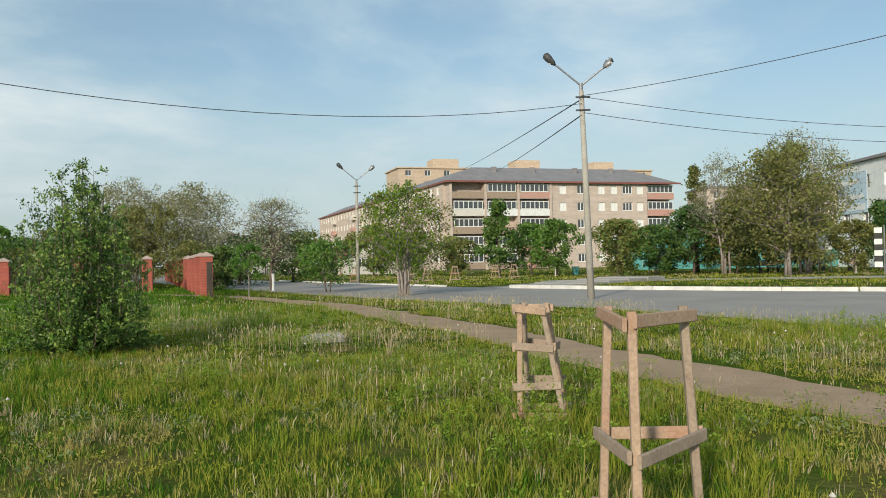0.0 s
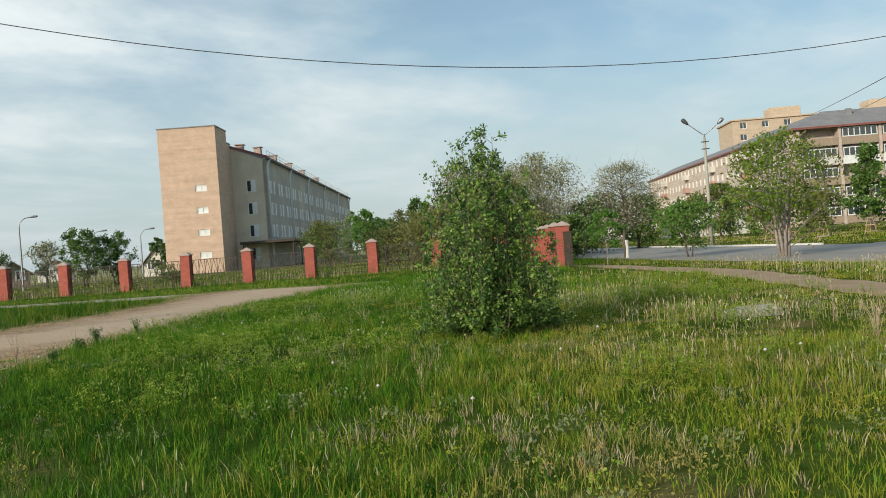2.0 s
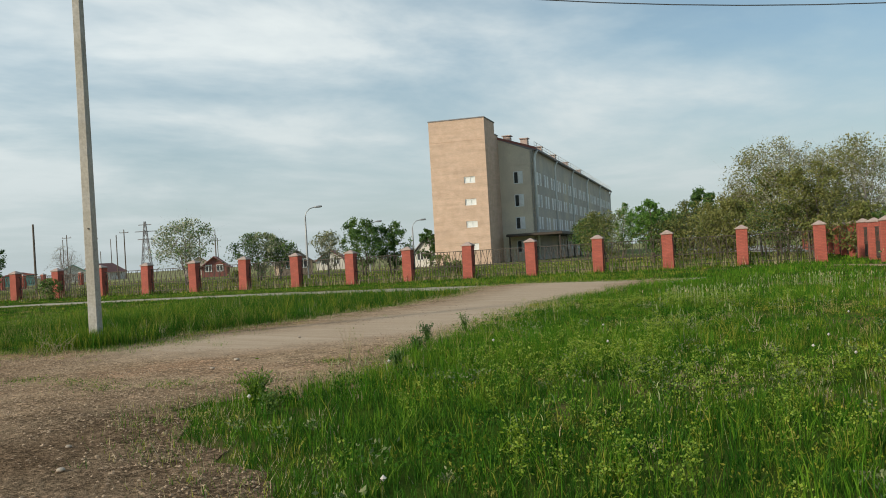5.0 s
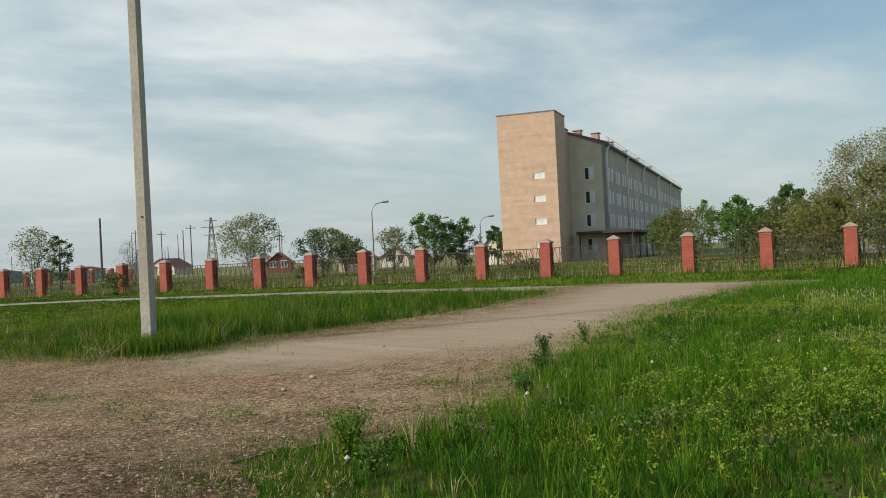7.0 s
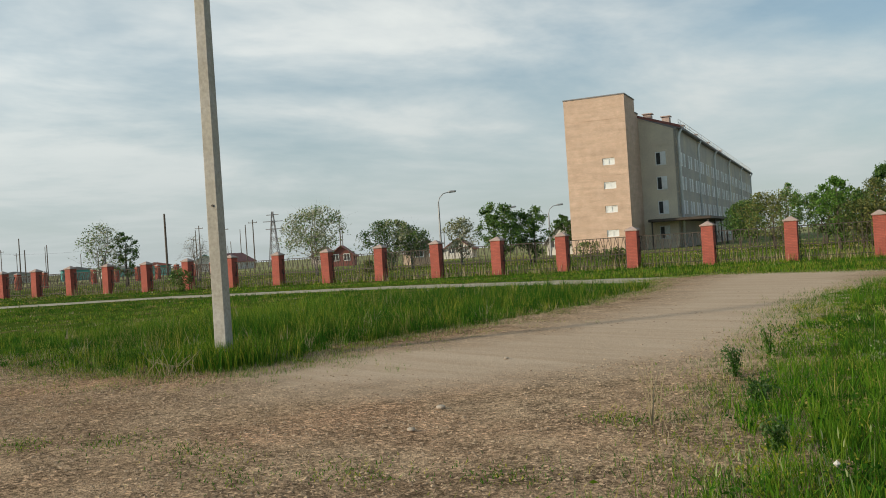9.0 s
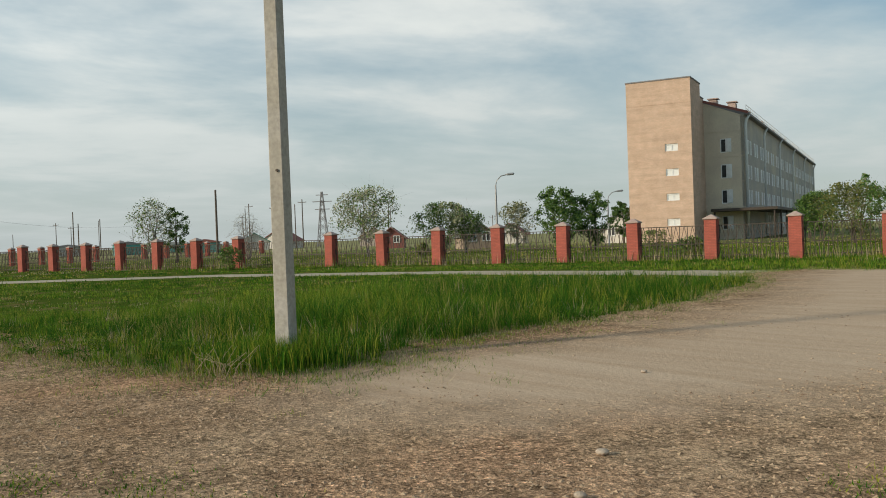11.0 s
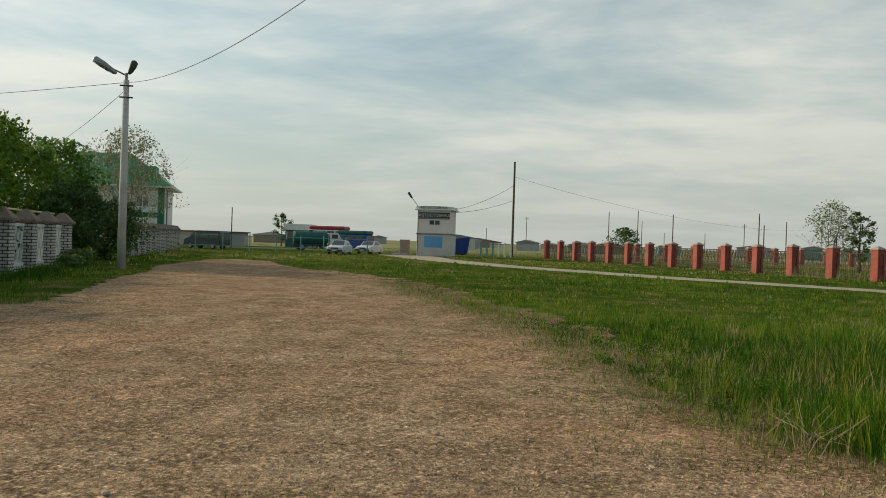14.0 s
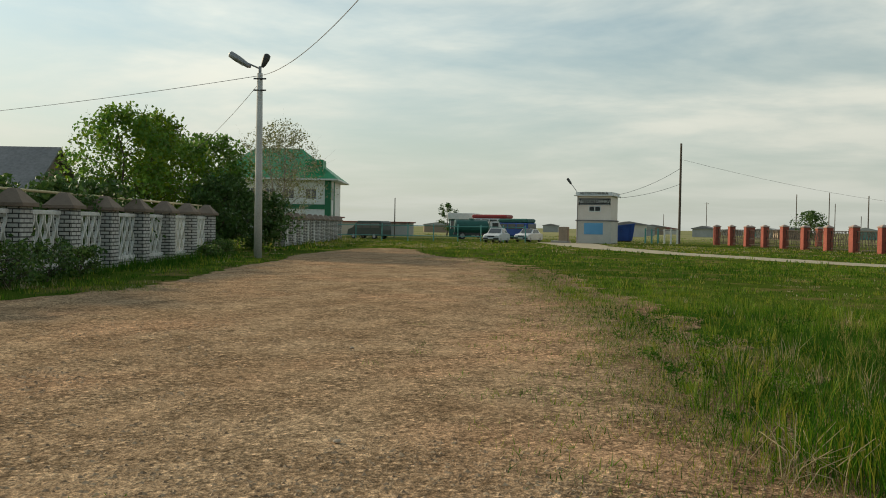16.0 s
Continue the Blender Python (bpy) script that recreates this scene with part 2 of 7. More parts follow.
    l.new(line_distance(n, l, pos, [(-6.5, 3.0), (-8.5, 6.5), (-14.0, 9.0)]), near.inputs[2])
    dark = n.new("ShaderNodeMix")
    dark.data_type = "RGBA"
    l.new(ranged(n, l, near.outputs[0], 1.8, 4.6, 1.0, 0.0), dark.inputs["Factor"])
    l.new(mix.outputs["Result"], dark.inputs["A"])
    l.new(scaled(n, l, mix.outputs["Result"], ranged(n, l, grain(n, l, pos, 6.0), 0.3, 0.7, 0.36, 0.62)), dark.inputs["B"])
    # browner earth along the west verge
    rim = n.new("ShaderNodeMath")
    rim.operation = "MULTIPLY_ADD"
    l.new(grain(n, l, pos, 1.6, 5.0), rim.inputs[0])
    rim.inputs[1].default_value = 1.6
    l.new(line_distance(n, l, pos, [(-25.0, 19.5), (-23.7, 14.0), (-24.8, 12.9), (-33.1, 11.6), (-50.6, 6.2)]), rim.inputs[2])
    l.new(scaled(n, l, dark.outputs["Result"], ranged(n, l, rim.outputs[0], 1.1, 2.3, 0.60, 1.0)), p.inputs["Base Color"])
    bp = n.new("ShaderNodeBump")
    bp.inputs["Distance"].default_value = 0.04
    l.new(ranged(n, l, mask, 0.0, 1.0, 0.85, 0.3), bp.inputs["Strength"])
    l.new(total, bp.inputs["Height"])
    l.new(bp.outputs[0], p.inputs["Normal"])
    return m


def steppe_soil(name):
    """Green-brown meadow soil that turns to dry pale steppe far out."""
    m = material(name, (0.075, 0.105, 0.018), (0.052, 0.085, 0.012), 0.35, 0.95, bump=0.6, fine=14, spot=(0.155, 0.125, 0.05), spot_scale=0.5, depth=0.04, spec=0.0)
    n, l = nodes_of(m.node_tree)
    p = n["Principled BSDF"]
    col = p.inputs["Base Color"].links[0].from_socket
    pos = n.new("ShaderNodeNewGeometry").outputs["Position"]
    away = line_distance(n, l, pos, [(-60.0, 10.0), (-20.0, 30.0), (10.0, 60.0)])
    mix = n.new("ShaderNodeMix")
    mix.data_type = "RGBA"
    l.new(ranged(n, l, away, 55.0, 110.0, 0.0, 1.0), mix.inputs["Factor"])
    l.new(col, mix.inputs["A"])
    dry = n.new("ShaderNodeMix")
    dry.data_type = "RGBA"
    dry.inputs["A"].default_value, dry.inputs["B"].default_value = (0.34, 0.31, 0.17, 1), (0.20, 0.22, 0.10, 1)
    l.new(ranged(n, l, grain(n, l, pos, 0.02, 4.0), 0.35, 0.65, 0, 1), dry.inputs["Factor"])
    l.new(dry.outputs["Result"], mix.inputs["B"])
    l.new(mix.outputs["Result"], p.inputs["Base Color"])
    return m


def glass_mat(name, tint=(0.03, 0.04, 0.05)):
    m = bpy.data.materials.new(name)
    m.use_nodes = True
    p = m.node_tree.nodes["Principled BSDF"]
    p.inputs["Base Color"].default_value = (*tint, 1)
    p.inputs["Roughness"].default_value = 0.06
    p.inputs["Specular IOR Level"].default_value = 0.8
    return m


M = dict(
    soil=steppe_soil("soil"),
    dirt=gravelly("dirt"),
    trodden=material("trodden_earth", (0.40, 0.28, 0.18), (0.31, 0.22, 0.13), 1.2, 0.95, bump=0.6, fine=25, depth=0.02),
    track=material("track_dust", (0.42, 0.36, 0.27), (0.34, 0.30, 0.21), 0.6, 0.95, bump=0.4, fine=12, depth=0.02),
    asphalt=material("asphalt", (0.34, 0.31, 0.275), (0.28, 0.255, 0.23), 0.4, 0.85, bump=0.3, fine=60, depth=0.004),
    wormwood=material("wormwood_leaf", (0.16, 0.21, 0.08), (0.24, 0.26, 0.12), 2, 0.7, bump=0, island=0.4, two_sided=0.2),
    pale_stone=material("pale_stone", (0.47, 0.39, 0.31), (0.35, 0.28, 0.21), 8, 0.9, bump=0.3),
    pale_concrete=material("pale_concrete", (0.60, 0.58, 0.55), (0.50, 0.48, 0.45), 1.2, 0.9, bump=0.2, fine=18),
    pebble=material("pebble", (0.47, 0.34, 0.22), (0.20, 0.13, 0.08), 6, 0.9, bump=0.2, island=0.5),
    grass=material("dry_meadow_grass", (0.19, 0.245, 0.02), (0.345, 0.325, 0.055), 0.55, 0.7, bump=0, island=0.4, two_sided=0.3, spot=(0.38, 0.31, 0.12), spot_scale=0.45, spec=0.06),
    lush=material("lush_grass", (0.047, 0.15, 0.008), (0.145, 0.265, 0.020), 0.8, 0.65, bump=0, island=0.4, two_sided=0.3, spec=0.06),
    dark_grass=material("tall_grass", (0.026, 0.088, 0.008), (0.057, 0.138, 0.014), 0.4, 0.65, bump=0, island=0.4, two_sided=0.3, spec=0.06),
    weed=material("spurge_leaf", (0.19, 0.275, 0.018), (0.11, 0.20, 0.018), 1.5, 0.55, bump=0, island=0.4, two_sided=0.3, spec=0.2),
    pale_stalk=material("pale_stalk", (0.27, 0.33, 0.12), (0.36, 0.39, 0.18), 2, 0.6, bump=0, island=0.5, two_sided=0.3),
    spurge=material("spurge_bract", (0.29, 0.36, 0.04), (0.19, 0.29, 0.03), 1.5, 0.5, bump=0, island=0.6, two_sided=0.3),
    thicket=material("thicket_leaf", (0.06, 0.10, 0.025), (0.12, 0.15, 0.045), 1.0, 0.55, bump=0, island=0.7, two_sided=0.25),
    cream=material("cream_pink_cladding", (0.86, 0.76, 0.69), (0.78, 0.69, 0.62), 0.8, 0.7, bump=0.1),
    straw=material("dry_straw", (0.50, 0.41, 0.26), (0.42, 0.33, 0.20), 3, 0.8, bump=0, island=0.5, two_sided=0.2),
    clock=material("dandelion_down", (0.62, 0.58, 0.52), (0.5, 0.45, 0.40), 5, 0.9, bump=0),
    bark=material("bark", (0.16, 0.125, 0.10), (0.09, 0.07, 0.055), 8, 0.95, bump=0.6, fine=30),
    pale_bark=material("pale_bark", (0.36, 0.31, 0.28), (0.24, 0.20, 0.18), 6, 0.9, bump=0.4),
    limewash=material("limewash", (0.75, 0.74, 0.70), (0.6, 0.58, 0.53), 6, 0.9, bump=0.3),
    leaf=material("poplar_leaf", (0.08, 0.165, 0.03), (0.165, 0.245, 0.05), 1.2, 0.5, bump=0, island=0.6, two_sided=0.25),
    poplar=material("glossy_poplar_leaf", (0.10, 0.20, 0.03), (0.25, 0.335, 0.075), 1.6, 0.38, bump=0, island=0.8, two_sided=0.2, spec=0.25),
    leaf_dark=material("dark_leaf", (0.05, 0.11, 0.025), (0.09, 0.16, 0.035), 1.2, 0.5, bump=0, island=0.6, two_sided=0.2),
    leaf_olive=material("willow_leaf", (0.15, 0.17, 0.04), (0.23, 0.22, 0.065), 0.8, 0.55, bump=0, island=0.6, two_sided=0.3),
    leaf_fresh=material("fresh_leaf", (0.11, 0.235, 0.035), (0.18, 0.32, 0.055), 1.0, 0.5, bump=0, island=0.6, two_sided=0.45),
    leaf_rust=material("rusty_leaf", (0.25, 0.24, 0.08), (0.18, 0.21, 0.05), 0.9, 0.6, bump=0, island=0.6, two_sided=0.25),
    leaf_grey=material("silver_leaf", (0.42, 0.41, 0.29), (0.27, 0.29, 0.15), 1.2, 0.6, bump=0, island=0.6, two_sided=0.2),
    red_brick=brickwork("red_painted_brick", (0.45, 0.118, 0.083), (0.37, 0.098, 0.068), (0.33, 0.10, 0.075)),
    cap=material("cement_cap", (0.46, 0.36, 0.31), (0.38, 0.27, 0.23), 5, 0.9, bump=0.3),
    iron=material("rusty_iron", (0.085, 0.065, 0.05), (0.055, 0.045, 0.038), 6, 0.6, metal=0.2, bump=0.2),
    concrete=material("pole_concrete", (0.41, 0.38, 0.32), (0.33, 0.305, 0.26), 1.2, 0.9, bump=0.15, fine=18, spot=(0.41, 0.385, 0.345), spot_scale=2),
    zinc=material("zinc_steel", (0.34, 0.34, 0.34), (0.26, 0.26, 0.27), 3, 0.5, metal=0.6, bump=0.1),
    lamp_black=material("lamp_housing", (0.05, 0.05, 0.05), (0.08, 0.08, 0.08), 3, 0.5, bump=0.1),
    wire=material("cable", (0.05, 0.055, 0.06), (0.08, 0.08, 0.085), 3, 0.6, bump=0),
    tan_brick=brickwork("tan_brick", (0.64, 0.45, 0.34), (0.56, 0.385, 0.28), (0.58, 0.44, 0.33), 0.26, 0.09, 0.012, 0.85, 0.05),
    panel=material("facade_plaster", (0.64, 0.55, 0.43), (0.52, 0.445, 0.35), 0.35, 0.9, bump=0.2, fine=10, spot=(0.66, 0.58, 0.44), spot_scale=0.16),
    # greyer, darker panel colour: the long facade's shade is painted in
    shaded_panel=material("shaded_wall_panel", (0.45, 0.42, 0.37), (0.37, 0.345, 0.305), 0.35, 0.9, bump=0.2, fine=8, spot=(0.52, 0.47, 0.37), spot_scale=0.12),
    banner=material("pale_printed_banner", (0.52, 0.62, 0.70), (0.42, 0.54, 0.64), 0.8, 0.6, bump=0.05),
    pink_brick=brickwork("rose_brick", (0.58, 0.475, 0.40), (0.52, 0.42, 0.355), (0.52, 0.44, 0.38), 0.26, 0.09, 0.012, 0.85, 0.05),
    beige=brickwork("beige_brick", (0.58, 0.45, 0.33), (0.52, 0.40, 0.29), (0.52, 0.42, 0.32), 0.5, 0.18, 0.015, 0.85, 0.04),
    rose_panel=material("balcony_panel", (0.50, 0.27, 0.22), (0.44, 0.30, 0.25), 0.7, 0.8, bump=0.1),
    white=material("white_paint", (0.78, 0.78, 0.76), (0.68, 0.68, 0.66), 2, 0.5, bump=0.1),
    offwhite=material("off_white_plaster", (0.66, 0.62, 0.56), (0.58, 0.54, 0.49), 0.6, 0.9, bump=0.2),
    slate=material("grey_slate_roof", (0.27, 0.255, 0.255), (0.21, 0.20, 0.205), 0.7, 0.8, bump=0.4, fine=6),
    rust_roof=material("rust_red_roof", (0.26, 0.10, 0.08), (0.20, 0.08, 0.07), 0.8, 0.7, bump=0.2),
    glass=glass_mat("window_glass", (0.06, 0.065, 0.07)),
    # whitish panes: curtains and reflected sky both put into the glass colour
    pale_pane=glass_mat("curtain_and_sky_glass", (0.78, 0.77, 0.74)),
    wood=material("weathered_board", (0.45, 0.32, 0.225), (0.36, 0.25, 0.175), 5, 0.85, bump=0.5, fine=45, spot=(0.40, 0.22, 0.145), spot_scale=2.2),
    wood_dark=material("old_grey_board", (0.37, 0.285, 0.21), (0.29, 0.22, 0.165), 5, 0.9, bump=0.5, fine=45),
    kerb=material("whitewashed_kerb", (0.72, 0.70, 0.66), (0.55, 0.53, 0.49), 1.5, 0.9, bump=0.3),
    paving=material("grey_paving", (0.40, 0.37, 0.34), (0.33, 0.31, 0.28), 1, 0.9, bump=0.3),
    silicate=brickwork("grey_silicate_brick", (0.56, 0.55, 0.53), (0.44, 0.43, 0.41), (0.07, 0.066, 0.06), 0.32, 0.12, 0.019),
    lattice=material("whitewashed_lattice", (0.74, 0.73, 0.71), (0.58, 0.57, 0.55), 3, 0.9, bump=0.3),
    brown_cap=material("brown_cement_cap", (0.24, 0.185, 0.145), (0.19, 0.145, 0.115), 4, 0.9, bump=0.3),
    green_roof=material("green_metal_roof", (0.03, 0.30, 0.13), (0.025, 0.25, 0.105), 1, 0.45, bump=0.1),
    green_paint=material("green_paint", (0.03, 0.18, 0.085), (0.025, 0.15, 0.075), 1, 0.5, bump=0.1),
    teal=material("teal_paint", (0.10, 0.33, 0.31), (0.08, 0.26, 0.25), 2, 0.6, bump=0.15),
    blue=material("blue_paint", (0.03, 0.085, 0.33), (0.03, 0.07, 0.26), 1.5, 0.55, bump=0.1),
    skyblue=material("sky_blue_poster", (0.13, 0.36, 0.62), (0.16, 0.42, 0.68), 1.2, 0.6, bump=0.05),
    car_white=material("white_car_paint", (0.72, 0.73, 0.74), (0.66, 0.67, 0.68), 2, 0.25, bump=0, spec=0.5),
    car_dark=material("dark_green_car_paint", (0.018, 0.035, 0.032), (0.025, 0.04, 0.04), 2, 0.25, bump=0, spec=0.5),
    tank_green=material("green_tank_paint", (0.03, 0.13, 0.11), (0.025, 0.10, 0.085), 2, 0.4, bump=0),
    red_paint=material("dark_red_paint", (0.36, 0.05, 0.05), (0.30, 0.045, 0.045), 2, 0.4, bump=0),
    rubber=material("rubber", (0.03, 0.03, 0.03), (0.045, 0.045, 0.045), 5, 0.8, bump=0.1),
    lens=material("lamp_lens", (0.7, 0.7, 0.68), (0.6, 0.6, 0.6), 3, 0.2, bump=0),
    tail=material("tail_lamp", (0.35, 0.03, 0.03), (0.3, 0.03, 0.03), 3, 0.3, bump=0),
    black=material("black_sign", (0.03, 0.03, 0.03), (0.045, 0.045, 0.045), 3, 0.6, bump=0),
    yellow=material("faded_yellow_pipe", (0.52, 0.44, 0.26), (0.45, 0.38, 0.22), 3, 0.6, bump=0.1),
    shed=material("weathered_metal", (0.42, 0.42, 0.41), (0.34, 0.34, 0.335), 0.6, 0.7, bump=0.1),
)


# ---------------- building blocks ----------------
class Geo:
    """Gathers vertices and faces of one mesh."""

    def __init__(self):
        self.v, self.f = [], []

    def add(self, verts, faces):
        o = len(self.v)
        self.v += [tuple(p) for p in verts]
        self.f += [tuple(i + o for i in q) for q in faces]
        return self

    def box(self, x0, x1, y0, y1, z0, z1, c=0.0):
        """A box; c: width of its bevelled upright and level edges."""
        if not c:
            v = [(x, y, z) for z in (z0, z1) for x, y in ((x0, y0), (x1, y0), (x1, y1), (x0, y1))]
            return self.add(v, [(3, 2, 1, 0), (4, 5, 6, 7), (0, 1, 5, 4), (1, 2, 6, 5), (2, 3, 7, 6), (3, 0, 4, 7)])
        rings = []
        for z, i in ((z0, c), (z0 + c, 0), (z1 - c, 0), (z1, c)):
            a, b, d, e = x0 + i, x1 - i, y0 + i, y1 - i
            k = c
            rings.append([(a + k, d, z), (b - k, d, z), (b, d + k, z), (b, e - k, z), (b - k, e, z), (a + k, e, z), (a, e - k, z), (a, d + k, z)])
        return self.loft(rings)

    def loft(self, rings, closed=True):
        n = len(rings[0])
        f = [(r * n + i, r * n + (i + 1) % n, (r + 1) * n + (i + 1) % n, (r + 1) * n + i) for r in range(len(rings) - 1) for i in range(n)]
        if closed:
            f += [tuple(range(n - 1, -1, -1)), tuple((len(rings) - 1) * n + i for i in range(n))]
        return self.add([p for r in rings for p in r], f)

    def tube(self, pts, radii, n=8):
        pts = [Vector(p) for p in pts]
        rings = []
        for i, p in enumerate(pts):
            d = (pts[min(i + 1, len(pts) - 1)] - pts[max(i - 1, 0)]).normalized()
            a = d.orthogonal().normalized() if abs(d.z) < 0.9 else Vector((1, 0, 0))
            a = (a - d * a.dot(d)).normalized()
            b = d.cross(a)
            r = radii[i] if hasattr(radii, "__len__") else radii
            rings.append([p + (a * math.cos(2 * math.pi * k / n) + b * math.sin(2 * math.pi * k / n)) * r for k in range(n)])
        return self.loft(rings)

    def beam(self, p, q, w, h, c=0.004):
        """A board from p to q, w wide across and h high, with slightly broken edges."""
        p, q = Vector(p), Vector(q)
        d = (q - p).normalized()
        a = d.cross(Vector((0, 0, 1)))
        a = a.normalized() if a.length > 0.2 else Vector((1, 0, 0)).cross(d).normalized()
        b = a.cross(d)
        prof = [(w / 2 - c, -h / 2), (w / 2, -h / 2 + c), (w / 2, h / 2 - c), (w / 2 - c, h / 2), (-w / 2 + c, h / 2), (-w / 2, h / 2 - c), (-w / 2, -h / 2 + c), (-w / 2 + c, -h / 2)]
        return self.loft([[e + a * u + b * v for u, v in prof] for e in (p, q)])

    def prism(self, outline, z0, z1):
        n = len(outline)
        return self.loft([[(x, y, z) for x, y in outline] for z in (z0, z1)])

    def mesh(self, name, mat, smooth=False):
        me = bpy.data.meshes.new(name)
        me.from_pydata(self.v, [], self.f)
        for m in (mat if isinstance(mat, (list, tuple)) else [mat]):
            me.materials.append(m)
        bm = bmesh.new()
        bm.from_mesh(me)
        bmesh.ops.recalc_face_normals(bm, faces=bm.faces)
        bm.to_mesh(me)
        bm.free()
        if smooth:
            me.shade_smooth()
        return me


def thing(name, x, y, z=0.0, rz=0.0, label="", category="", group="", kind=""):
    ob = new(name)
    ob.empty_display_size = 0.2
    ob.matrix_basis = pose(x, y, z, 0, 0, rz)
    return tagged(ob, label, category, group, kind)


def part(name, geo, mat, parent, label="", m=None, smooth=False):
    """Links a mesh as one object under a thing or a part. geo: a Geo, or a mesh to share."""
    me = geo if isinstance(geo, bpy.types.Mesh) else geo.mesh(name, mat, smooth)
    ob = new(name, me)
    ob.parent = parent
    if m is not None:
        ob.matrix_basis = m
    return tagged(ob, label)


def solo(name, geo, mat, label="", category="", group="", kind="", smooth=False):
    ob = new(name, geo.mesh(name, mat, smooth))
    return tagged(ob, label, category, group, kind)


def heading(dx, dy):
    return math.degrees(math.atan2(dy, dx))


# ---------------- ground and ways ----------------
DIRT = [(-7.7, 5.8), (-8.3, 6.9), (-9.4, 7.6), (-10.8, 8.1), (-12.4, 8.7), (-13.8, 9.3), (-14.9, 9.7), (-14.8, 10.2), (-14.3, 10.8), (-14.2, 11.8), (-15.0, 13.3), (-16.0, 15.3), (-17.1, 18.0), (-18.5, 21.3), (-20.8, 27.0),
        (-21.6, 33.0), (-21.8, 37.5), (-30.0, 38.0), (-31.0, 34.8), (-28.2, 31.0), (-25.9, 25.0), (-25.1, 21.0), (-24.7, 17.6), (-24.3, 15.7),
        (-23.5, 14.6), (-23.4, 13.3), (-24.5, 12.6), (-27.1, 12.05), (-33.1, 10.9), (-41.0, 8.5), (-50.6, 5.6), (-60.6, 0.3), (-65.7, -2.4),
        (-72.0, -5.0), (-74.5, -7.5), (-70.8, -8.6), (-58.1, -6.6), (-52.0, -4.4), (-46.6, -3.2), (-40.2, -1.2), (-36.0, 0.0), (-31.9, -0.2),
        (-26.0, -3.0), (-20.0, -8.0), (-8.0, -14.0), (-6.5, -5.0), (-7.2, 1.5)]
FOOTPATH = [(12.0, -4.0), (7.0, 4.0), (4.6, 8.0), (3.3, 10.6), (2.4, 12.6), (1.3, 15.2), (-0.3, 20.0), (-2.7, 25.2), (-5.5, 31.8), (-9.5, 37.9), (-13.0, 43.0), (-19.0, 48.0)]
TRACK = [(-21.0, 36.8), (-31.6, 35.2), (-45.0, 33.0), (-58.0, 27.6), (-67.0, 19.0), (-80.0, 10.0), (-95.0, 3.5), (-112.0, -1.0)]
ROAD_NEAR = [(60.0, -70.0), (25.0, -10.0), (8.4, 17.2), (6.4, 22.0), (3.2, 28.0), (-2.4, 34.5), (-8.0, 42.0), (-14.0, 51.0), (-25.0, 69.0), (-70.0, 140.0)]
ROAD_FAR = [(90.0, -50.0), (45.0, 8.0), (15.8, 36.2), (10.7, 39.6), (6.4, 43.0), (2.4, 46.8), (-3.0, 53.0), (-9.5, 62.0), (-18.0, 76.0), (-60.0, 146.0)]


def band(line, half):
    """The outline of a strip along a line; half: half its width, or one for each point."""
    pts = [Vector(p) for p in line]
    left, right = [], []
    for i, p in enumerate(pts):
        d = (pts[min(i + 1, len(pts) - 1)] - pts[max(i - 1, 0)]).normalized()
        nrm = Vector((-d.y, d.x)) * (half[i] if hasattr(half, "__len__") else half)
        left.append(tuple(p + nrm))
        right.append(tuple(p - nrm))
    return left + right[::-1]


def ragged(outline, step, amount, scale=0.7):
    """The outline cut into short pieces that wander, as a worn edge does."""
    out = []
    for i, a in enumerate(outline):
        a, b = Vector(a), Vector(outline[(i + 1) % len(outline)])
        d = (b - a).normalized()
        nrm = Vector((-d.y, d.x))
        for k in range(max(1, int((b - a).length / step))):
            p = a + d * step * k
            w = noise.noise((p.x * scale, p.y * scale, 3.1)) + 0.5 * noise.noise((p.x * scale * 4, p.y * scale * 4, 7.7))
            out.append(tuple(p + nrm * amount * w))
    return out


DIRT_R = ragged(DIRT, 0.22, 0.34, 1.3)
PATH_R = ragged(band(FOOTPATH, [0.8] * 5 + [0.75] * 4 + [0.6, 0.6, 0.5]), 0.3, 0.25)
TRACK_R = ragged(band(TRACK, [1.9, 1.5, 1.3, 1.3, 1.6, 1.8, 2.2, 3.0]), 0.6, 0.4)
ROAD_R = ROAD_NEAR + ROAD_FAR[::-1]


def sheet(name, outline, z, mat, label, category, relief=0.0, cell=0.0):
    """A flat patch of ground, triangulated, with a thin skirt so that it has an edge."""
    bm = bmesh.new()
    vs = [bm.verts.new((x, y, z)) for x, y in outline]
    es = [bm.edges.new((vs[i], vs[(i + 1) % len(vs)])) for i in range(len(vs))]
    bmesh.ops.triangle_fill(bm, edges=es, use_beauty=True)
    bmesh.ops.recalc_face_normals(bm, faces=bm.faces)
    for f in bm.faces:
        if f.normal.z < 0:
            f.normal_flip()
    ring = [bm.verts.new((x, y, z - 0.02)) for x, y in outline]
    for i in range(len(vs)):
        j = (i + 1) % len(vs)
        bm.faces.new((vs[i], vs[j], ring[j], ring[i]))
    me = bpy.data.meshes.new(name)
    bm.to_mesh(me)
    bm.free()
    me.materials.append(mat)
    return tagged(new(name, me), label, category, kind="structure")


